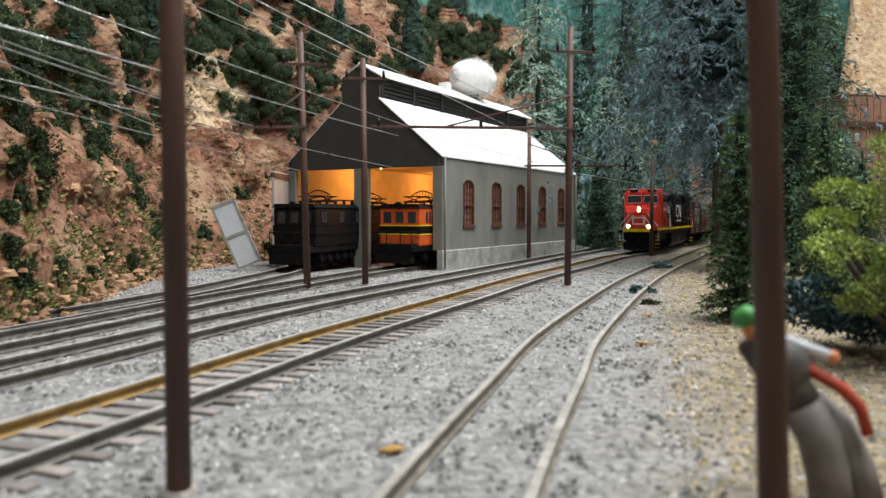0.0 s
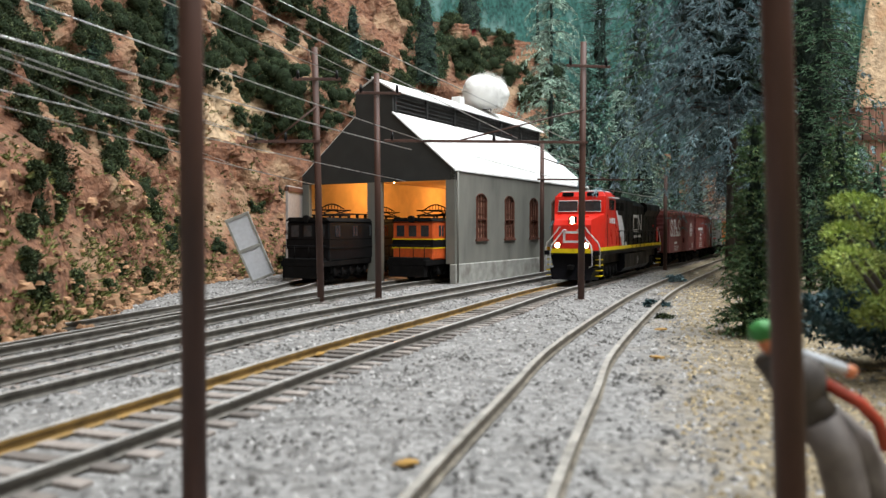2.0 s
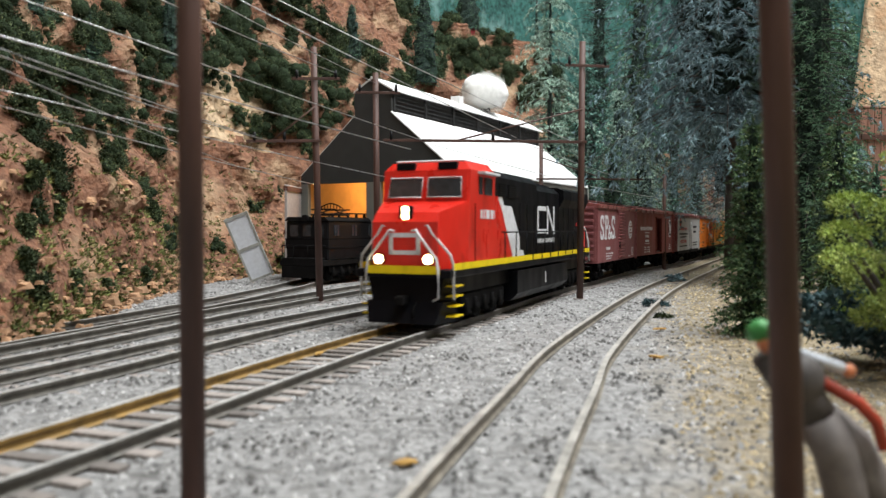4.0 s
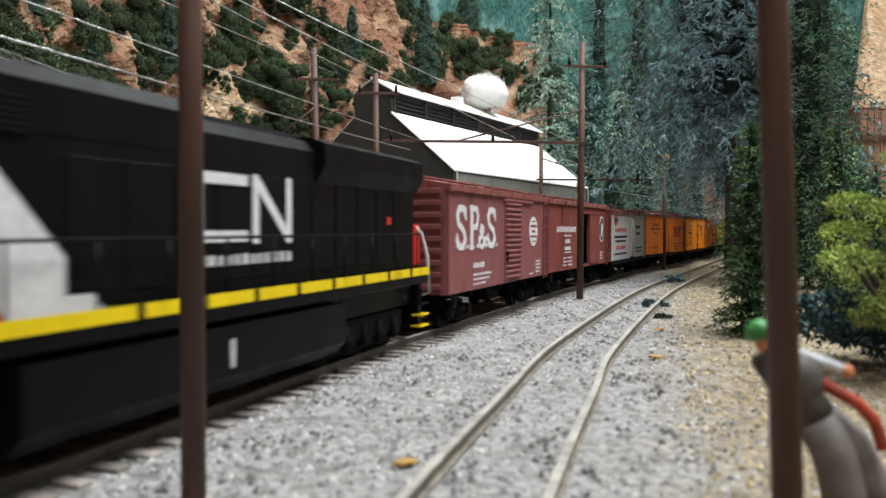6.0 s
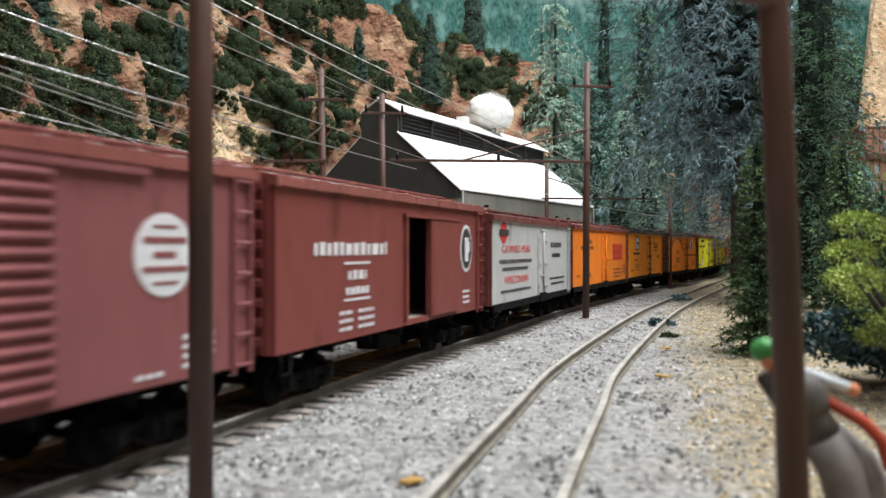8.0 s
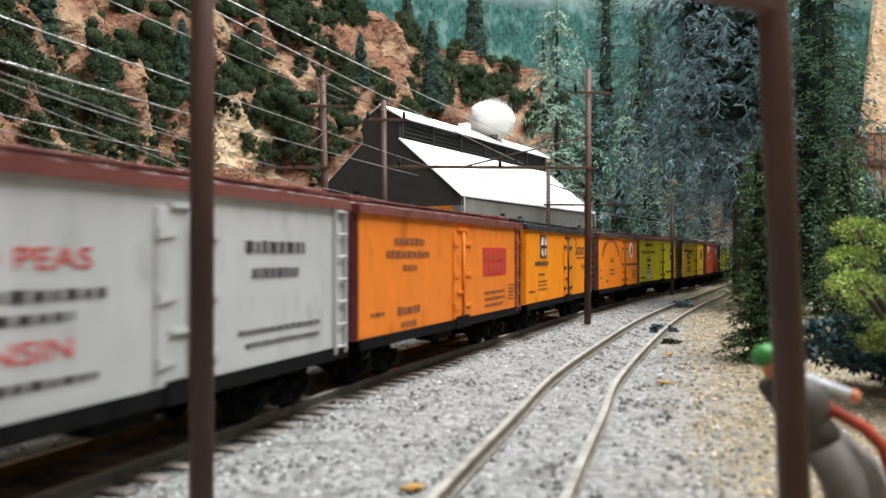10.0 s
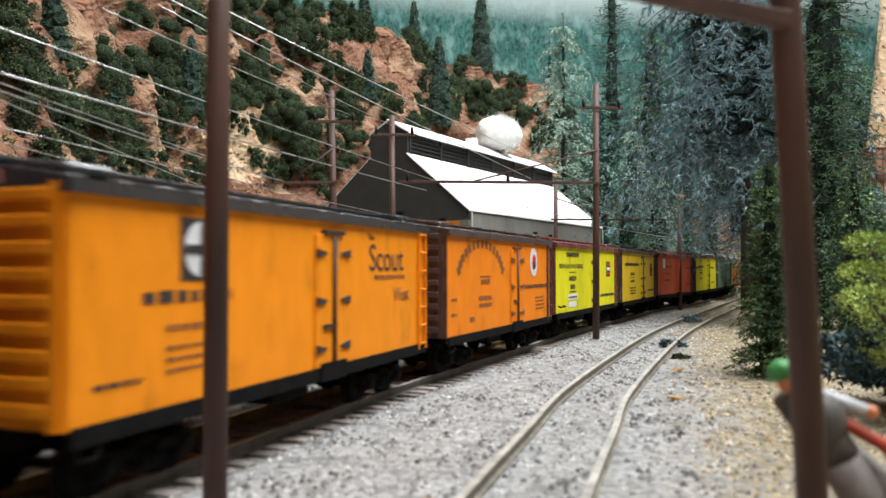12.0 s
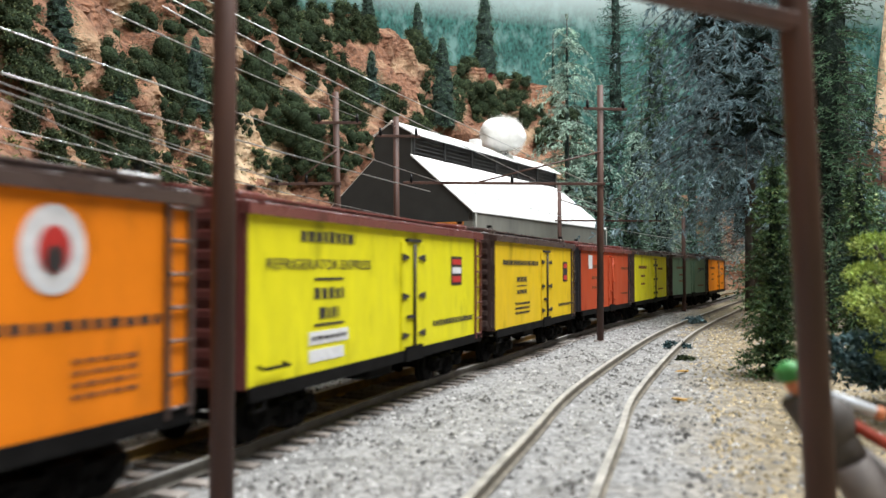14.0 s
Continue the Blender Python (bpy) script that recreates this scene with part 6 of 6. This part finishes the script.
def hill_plants():
    rr = random.Random(5)
    lv, hearts = Leaves(5), Leaves(55)
    for group, blades, size in ((BUSHES_NEAR, 190, 1.15), (BUSHES_FAR, 190, 1.9)):
        for s, v, r in group:
            bush_cloud(lv, hearts, rr, hill_point(s, v), r, hill_frame(s), blades, size)
    # smaller ones where the slope is mossy
    for _ in range(260):
        s, v = rr.uniform(720, 1900), rr.uniform(0.04, 1.05)
        q = hill_point(s, v)
        if noise.noise(q * 0.013 + Vector((3, 9, 1))) < -0.05:
            continue
        bush_cloud(lv, hearts, rr, q, rr.uniform(4, 11) * (1 if s < 1200 else 1.5), hill_frame(s), 45, 1.0 if s < 1200 else 1.7)
    tagged(new("hillside_bushes", lv.mesh("hillside_bushes", LEAF["moss"])), "dark green bushes and moss clinging to the earth slope", "bushes", kind="stuff")
    # hearts in a darker foliage green, as the shade within each bush
    heart = hearts.mesh("bush_hearts", material("bush_inner_shade", (0.026, 0.040, 0.020), 0.95, vary=0.6, scale=60, bump=1.5, bump_scale=60, spec=0.1))
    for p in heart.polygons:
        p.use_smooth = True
    tagged(new("bush_hearts", heart), "dark hearts standing for the shade inside the slope bushes", "bushes", kind="stuff")
    lv = Leaves(6)
    for _ in range(2400):
        s = rr.uniform(650, 1160)
        q = hill_point(s, rr.uniform(0.0, 1.0) ** 2.2 * 0.45)
        bush = rr.uniform(1.2, 4.5)
        for _ in range(16):
            d = Vector((rr.gauss(0, 1), rr.gauss(0, 1), abs(rr.gauss(0.5, 0.6)))).normalized()
            lv.blade(q + d * bush * rr.uniform(0.1, 0.7), d, rr.uniform(1.2, 2.8), 0.45)
    tagged(new("slope_grass", lv.mesh("slope_grass", LEAF["olive"])), "olive tufts of grass at the foot of the slope", "grass", kind="stuff")
    # rubble
    verts, faces = [], []
    for _ in range(2600):
        s = rr.uniform(620, 1240)
        v = rr.random() ** 3.0 * 0.5
        q = hill_point(s, v) - hill_frame(s) * rr.uniform(0, 9) * (1 if v < 0.05 else 0.1)
        r = rr.uniform(0.4, 1.7) if rr.random() < 0.95 else rr.uniform(1.8, 3.6)
        k = len(verts)
        for c in ((1, 1, 0), (-1, 1, 0.1), (-1, -1, 0), (1, -1, 0.1), (0.7, 0.6, 1), (-0.7, 0.7, 0.9), (-0.6, -0.7, 1.0), (0.7, -0.6, 0.8)):
            verts.append(tuple((q + Vector([c[i] * r * rr.uniform(0.6, 1.1) for i in range(3)]) - Vector((0, 0, r * 0.3))) * MM))
        faces += [tuple(k + i for i in f) for f in ((3, 2, 1, 0), (4, 5, 6, 7), (0, 1, 5, 4), (1, 2, 6, 5), (2, 3, 7, 6), (3, 0, 4, 7))]
    me = bpy.data.meshes.new("slope_rubble")
    me.from_pydata(verts, [], faces)
    me.materials.append(material("tan_rubble", (0.33, 0.19, 0.105), 0.95, vary=0.35, scale=30, per_island=0.5))
    tagged(new("slope_rubble", me), "tan and orange rubble fallen at the foot of the slope", "rubble", kind="stuff")


hill_plants()

GREEN, SPRUCE = "dark green model fir with dense needles", "tall blue-grey spruce with drooping branches"
# beside the siding
conifer(102, 253, -1, 72, 12.5, LEAF["tipped"], "small dense green fir with pale branch tips", 11, 24, 13, 9, 0.35, 0.03, needle=1.3, shape=0.62, thin=0.15, blades=8)
conifer(150, 292, -1, 77, 17, LEAF["tipped"], "small dark green fir behind the leafy shrub", 12, 26, 12, 7, 0.4, 0.03, needle=1.0, shape=0.8)
conifer(186, 330, -1, 62, 20, LEAF["fir"], GREEN, 13, 22, 11, 7, 0.4, 0.03, shape=0.8)
conifer(216, 452, -1, 236, 46, LEAF["fir"], "tall dark green fir with dense layered branches", 14, 34, 13, 18, 0.5, 0.05, needle=0.45, thin=0.07, blades=24, shape=0.45, gaps=0.1)
conifer(209, 530, -1, 330, 114, LEAF["spruce"], SPRUCE, 15, 32, 10, 30, 0.8, 0.34, needle=0.33, gaps=0.15, shape=0.5, lean=(-34, 0), thin=0.05, blades=44, hang=0.9)
conifer(246, 660, -1, 360, 104, LEAF["spruce"], SPRUCE, 16, 30, 10, 26, 0.75, 0.25, needle=0.33, gaps=0.15, shape=0.6, thin=0.055, blades=30, hang=1.0)
conifer(300, 560, -1, 98, 42, LEAF["fir"], GREEN, 17, 36, 13, 12, 0.5, 0.05, needle=0.5, thin=0.13, blades=8, shape=0.8)
conifer(390, 900, -1, 300, 90, LEAF["fir"], GREEN, 18, 34, 12, 12, 0.5, 0.05, needle=0.5, shape=0.8)
conifer(318, 830, -1, 300, 84, LEAF["spruce"], SPRUCE, 19, 34, 12, 18, 0.6, 0.2, needle=0.4, shape=0.7, thin=0.08, blades=7, hang=0.9)
conifer(520, 1000, -1, 300, 100, LEAF["fir"], GREEN, 20, 34, 12, 12, 0.5, 0.05, needle=0.5, shape=0.8)
# behind the shed
conifer(118, 850, 20, 300, 78, LEAF["pale"], "sparse pale green spruce with a bare grey trunk", 21, 20, 8, 18, 0.7, 0.12, needle=0.5, gaps=0.15, shape=0.75, thin=0.06, blades=34, hang=0.9, core=0.05)
conifer(165, 900, 0, 235, 66, LEAF["teal"], GREEN, 22, 26, 11, 10, 0.5, 0.03, needle=0.8, thin=0.12, blades=6, shape=0.8)
conifer(212, 925, 0, 210, 70, LEAF["pale"], "pale green fir with spreading branches", 23, 24, 11, 13, 0.6, 0.03, needle=0.5, thin=0.07, blades=12, hang=0.6, shape=0.8)
conifer(248, 975, 0, 350, 84, LEAF["fir"], GREEN, 29, 30, 12, 14, 0.5, 0.05, needle=0.42, thin=0.09, blades=14, shape=0.75)
conifer(150, 1010, 20, 210, 60, LEAF["fir"], GREEN, 24, 26, 11, 10, 0.5, 0.03, needle=0.8, thin=0.12, blades=6, shape=0.8)
conifer(250, 1010, 0, 230, 70, LEAF["teal"], GREEN, 25, 26, 11, 10, 0.5, 0.03, needle=0.8, thin=0.12, blades=6, shape=0.8)
conifer(225, 1110, 60, 400, 62, LEAF["teal"], "tall teal fir with shelf-like branches", 26, 22, 14, 13, 0.1, 0.2, needle=0.55, shape=0.5, thin=0.1, blades=9, core=0.2)
conifer(168, 760, 0, 120, 48, LEAF["fir"], GREEN, 27, 24, 12, 11, 0.5, 0.03, needle=0.5, thin=0.1, blades=9, shape=0.8)
conifer(215, 830, 0, 140, 52, LEAF["pale"], "pale green fir with spreading branches", 28, 26, 12, 12, 0.6, 0.03, needle=0.5, thin=0.07, blades=11, hang=0.5, shape=0.8)
# a far row before the painted forest
for k in range(11):
    rr = random.Random(90 + k)
    conifer(-150 + 62 * k + rr.uniform(-18, 18), 1380 + rr.uniform(-60, 90), 0, 420 + rr.uniform(-110, 50), 92, LEAF["teal" if k % 2 else "pale"], "teal fir far behind the hill", 90 + k, 22, 10, 12, 0.5, 0.10, needle=0.42, shape=0.95, thin=0.08, blades=12, core=0.12)
# on the slope and its crest
for k, (s, v, h, r, leaf) in enumerate(((895, 0.46, 44, 14, "fir"), (980, 0.44, 36, 13, "fir"), (1075, 0.45, 64, 15, "fir"), (1350, 0.67, 64, 17, "fir"), (1495, 0.66, 124, 28, "fir"), (1560, 1.06, 96, 21, "fir"),
                                        (1685, 1.03, 135, 33, "fir"), (1405, 0.97, 52, 16, "fir"), (1330, 0.98, 48, 15, "teal"), (1270, 0.93, 60, 19, "fir"), (1180, 0.80, 60, 18, "fir"))):
    p = hill_point(s, v) + hill_frame(s) * 2
    fir = conifer(p.x, p.y, p.z - 6, h, r, LEAF[leaf], "dark green fir growing on the earth slope", 40 + k, 32, 13, 9, 0.4, 0.03, needle=0.62, shape=0.62, thin=0.13, blades=7, core=0.6)
    if s == 1685:
        part("red_base", rod(bmesh.new(), (0, 0, -2), (0, 0, 15), 15, 13, 12), material("red_base_paint", (0.42, 0.05, 0.07), 0.7), fir, "red painted base of the tree")

shrub(113, 181, -1, 25, 53, LEAF["lime"], "yellow-green leafy shrub with a forked stem", 61, 38, 800, 0.9)
shrub(152, 215, -1, 22, 46, LEAF["lime"], "yellow-green leafy shrub with a forked stem", 62, 34, 400, 1.2)
shrub(104, 196, -2, 15, 22, LEAF["blue"], "low blue-green shrub beside the gravel", 63, 22, 110, 2.2, False)
shrub(126, 200, -2, 18, 22, LEAF["blue"], "low blue-green shrub beside the gravel", 64, 22, 110, 2.2, False)
shrub(86, 300, -1, 3, 2, LEAF["moss"], "small dark weed on the gravel", 65, 8, 30, 1.6, False)
shrub(95, 345, -1, 5.5, 3.6, LEAF["blue"], "small grey-green weed between the rails", 66, 9, 40, 1.7, False)
shrub(152, 508, -1, 6, 5, LEAF["spruce"], "grey-green weed at the siding", 67, 12, 50, 2.4, False)

# bank of rock and a wooden hut wall far behind the trees
def far_bank():
    xs, ys = np.arange(300, 1300, 9.0), np.concatenate([np.arange(690, 790, 5.0), np.arange(790, 1500, 20.0)])
    verts, n = [], len(xs)
    for y in ys:
        for x in xs:
            h = max(0.0, min(1.0, (x - 352 - (y - 700) * 0.55) / 36, (y - 700) / 55))
            q = Vector((x, y, 0))
            z = 285 * h * (1 + 0.2 * noise.noise(q * 0.01)) + 26 * h * noise.noise(q * 0.04) + 10 * h * noise.noise(q * 0.1)
            verts.append((x * MM, y * MM, (z - 3) * MM))
    faces = [(j * n + i, j * n + i + 1, (j + 1) * n + i + 1, (j + 1) * n + i) for j in range(len(ys) - 1) for i in range(n - 1)]
    me = bpy.data.meshes.new("rock_bank")
    me.from_pydata(verts, [], faces)
    me.materials.append(M["pale_rock"])
    tagged(new("rock_bank", me), "tan rocky bank behind the trees", "hillside", kind="structure")


far_bank()
hut = thing("wooden_hut", at(352, 600, -1, 12), "small brown wooden hut behind the trees", "hut")
M["hut"] = material("brown_hut_boards", (0.27, 0.14, 0.10), 0.85, vary=0.25, scale=25, stretch=(3, 1, 0.2))
part("wall", mbox(-33, 40, -2, 40, 0, 128), M["hut"], hut)
part("roof", mbox(-33.5, 40.5, -2.6, 40.6, 128.2, 130, bevel=0.4), M["hut"], hut)
part("beam", mbox(-33.2, 40, -4.2, -2.9, 104, 108), M["pole"], hut, "dark horizontal beam")
for k in range(12):
    part("batten", mbox(-32.5 + 6 * k, -31.3 + 6 * k, -2.8, -1.9, 0, 127.5), M["hut"], hut)

# ---------------------------------------------------------------- gravel
RAIL_LINES = []
for way in (MAIN, SIDING, PASSING, SHED_A, SHED_B):
    RAIL_LINES.append((way, [p.y for p in way.pts], [p.x for p in way.pts], [p.y for p in way.pts]))


def clear_of_rails(x, y):
    """False on a rail, and between the rails of the working tracks, where the ties show."""
    for n, (way, ys, xs, _) in enumerate(RAIL_LINES):
        if ys[0] < y < ys[-1]:
            c = float(np.interp(y, ys, xs))
            d = abs((x - c) * 0.94)
            if abs(d - 8.6) < 1.5 or (n == 0 and d < 13 and (x * 7.3 + y * 3.1) % 1.0 < 0.7):
                return False
    return True


ballast_keep = lambda x, y: (x < 36 + 0.27 * (y - 92) or (x * 5.7 + y * 2.3) % 1.0 < 0.3) and clear_of_rails(x, y) and x > -150 and not (x > -95 + (y - 520) * 0.55 and x < 20 + (y - 485) * 0.57 and y > 480)
scatter_stones("ballast_gravel", 30000, (-170, 290, 45, 620), 0.95, M["stone"], "loose pale grey ballast gravel", 3, ballast_keep)
scatter_stones("dark_gravel", 9000, (-150, 190, 45, 520), 0.95, material("dark_gravel", (0.12, 0.115, 0.11), 0.95, vary=0.3, scale=60, per_island=0.5), "scattered dark cinders in the gravel", 4, lambda x, y: ballast_keep(x, y) and noise.noise(Vector((x * 0.09, y * 0.06, 7))) > 0.12)
scatter_stones("tan_gravel", 17000, (25, 270, 45, 470), 0.95, M["tan_stone"], "tan and ochre gravel beside the siding", 8, lambda x, y: clear_of_rails(x, y) and x > 31 + 0.27 * (y - 92) + 9 * noise.noise(Vector((x * 0.05, y * 0.05, 0))))


# ---------------------------------------------------------------- wires: each from a far arm past the camera's left
def wire_between(a, b, r, sag=1.2):
    a, b = Vector(a), Vector(b)
    pts = [a.lerp(b, k / 20) - Vector((0, 0, sag * 4 * (k / 20) * (1 - k / 20))) for k in range(21)]
    ob = part("overhead_wire", tube(bmesh.new(), pts, r, 5), M["wire"])
    tagged(ob, "thin bright overhead wire strung between the poles", "wire", "overhead wires")


wire_between((-143, 144, 101.4), (-7, 378, 77.1), 0.21, 1.0)
wire_between((-122, 90, 78.0), (-16, 378, 73.8), 0.27, 1.0)
wire_between((-103, 104, 75.2), (-82, 358, 76.0), 0.17, 1.0)
wire_between((-104, 109, 73.6), (-84, 352, 76.0), 0.20, 1.0)
wire_between((-107, 122, 76.7), (-93, 345, 63.1), 0.15, 1.0)
wire_between((-136, 110, 72.2), (-20, 400, 59.7), 0.17, 1.0)
wire_between((-124, 116, 68.8), (-66, 400, 57.6), 0.18, 1.0)
wire_between((-98, 244, 120.8), (-33, 383, 106.8), 0.21, 1.0)
wire_between((-105, 232, 126.4), (36, 378, 79.4), 0.22, 1.0)
wire_between((-100, 246, 131.4), (65, 377, 76.5), 0.20, 1.0)
wire_between((-101, 211, 108.4), (-51, 362, 108.1), 0.20, 1.0)
wire_between((116, 640, 71.2), (227, 760, 62.9), 0.22, 0.5)
wire_between((36, 378, 78.2), (157, 655, 75.4), 0.19, 0.5)
wire_between((-7, 378, 76.6), (121, 655, 71.6), 0.19, 0.5)

# ---------------------------------------------------------------- small things
def leaning_panel():
    th = thing("leaning_panel", at(-122, 487, 0.5, 6, 6, -22), "white framed door panel leaning on the slope", "door panel")
    part("sheet", mbox(0, 15.5, -0.5, 0.5, 0, 43), M["plain_grey"], th)
    for b in ((0, 1.3, 0, 43), (14.2, 15.5, 0, 43), (1.3, 14.2, 0, 1.4), (1.3, 14.2, 20, 22), (1.3, 14.2, 41, 43)):
        part("frame_bar", mbox(b[0], b[1], -1.0, 0.9, b[2], b[3], bevel=0.1), M["concrete"], th)


leaning_panel()


def figurine():
    """A small painted plastic worker beside the leaning pole, as one plain shape."""
    bm = bmesh.new()
    mats = [material("green_plastic_cap", (0.06, 0.28, 0.07), 0.5), material("orange_skin_paint", (0.62, 0.22, 0.10), 0.6), material("dark_grey_vest_paint", (0.085, 0.075, 0.07), 0.7),
            material("white_sleeve_paint", (0.62, 0.65, 0.70), 0.6), material("red_strap_paint", (0.36, 0.045, 0.02), 0.6), material("grey_trouser_paint", (0.17, 0.15, 0.14), 0.75)]
    ball(bm, (0.2, 0, 23.0), 1.55, 2, (1, 1, 0.75), mi=0)
    rod(bm, (-1.4, -0.2, 22.5), (0.4, 0, 22.7), 0.9, 1.4, 10, mi=0)
    ball(bm, (0.9, 0, 21.4), 1.4, 2, (0.95, 0.95, 1.05), mi=1)
    tube(bm, [(1.4, 0, 20.2), (3.2, 0, 17.6), (5.2, 0, 14.6), (6.6, 0, 12.4)], 2.6, 10, mi=2)
    ball(bm, (4.4, -0.4, 17.0), 3.3, 2, (0.95, 0.9, 1.05), mi=2)
    ball(bm, (6.4, 0, 12.6), 2.6, 2, mi=2)
    rod(bm, (4.6, -0.6, 20.0), (9.4, -1.4, 18.4), 0.75, 0.6, 8, mi=3)
    ball(bm, (9.9, -1.5, 18.2), 0.8, 2, mi=1)
    rod(bm, (3.2, 1.4, 20.0), (0.2, 1.5, 18.6), 1.0, 0.8, 8, mi=2)
    tube(bm, [(6.6, -1.2, 17.0), (11.0, -1.8, 14.4), (13.0, -2.0, 12.2), (14.0, -2.0, 9.0)], 0.75, 8, mi=4)
    tube(bm, [(6.6, -0.6, 12.4), (8.6, -1.0, 8.4), (9.8, -1.0, 4.0), (10.4, -1.0, 0.2)], 2.5, 10, mi=5)
    tube(bm, [(7.6, 0.8, 12.0), (11.4, 0.8, 8.8), (13.8, 0.8, 4.0), (15.0, 0.8, 0.2)], 2.6, 10, mi=5)
    ob = part("figurine", bm, mats, smooth=True)
    ob.matrix_basis = at(38.0, 91.5, 0)
    tagged(ob, "small painted plastic worker figurine in a green cap", "figurine")


figurine()


def litter():
    mat = material("dry_leaf_scrap", (0.42, 0.24, 0.06), 0.8, vary=0.2)
    for k, (x, y, a) in enumerate(((-5.5, 112, 20), (57, 205, -40), (74, 262, 10), (-34, 210, 70))):
        bm = bmesh.new()
        ball(bm, (0, 0, 0.4), 1.9, 1, (1.3, 0.55, 0.28), 0.3)
        ob = part("dry_leaf", bm, mat)
        ob.matrix_basis = at(x, y, 0.2, a)
        tagged(ob, "scrap of dry ochre leaf on the gravel", "leaf", "scraps on the gravel")


litter()


# ---------------------------------------------------------------- what moves
SPEED = 114.15   # millimetres a second along the main line


def motions():
    for th, length, front in train:
        rows = []
        for n in range(0, 57):
            t = n * 0.25
            s = front + length / 2 - SPEED * t
            a, b = MAIN.place(s - length * 0.33), MAIN.place(s + length * 0.33)
            mid, d = (a + b) / 2, a - b
            rows.append((t, at(mid.x, mid.y, RAIL_TOP, math.degrees(math.atan2(d.y, d.x)))))
        walk(th, rows)
    for ob, off, r in WHEELS:
        rows = []
        for n in range(0, 421):
            t = n / 30
            rows.append((t, at(off, 0, r, 0, 0, math.degrees(SPEED * t / r) % 360)))
        walk(ob, rows)


motions()
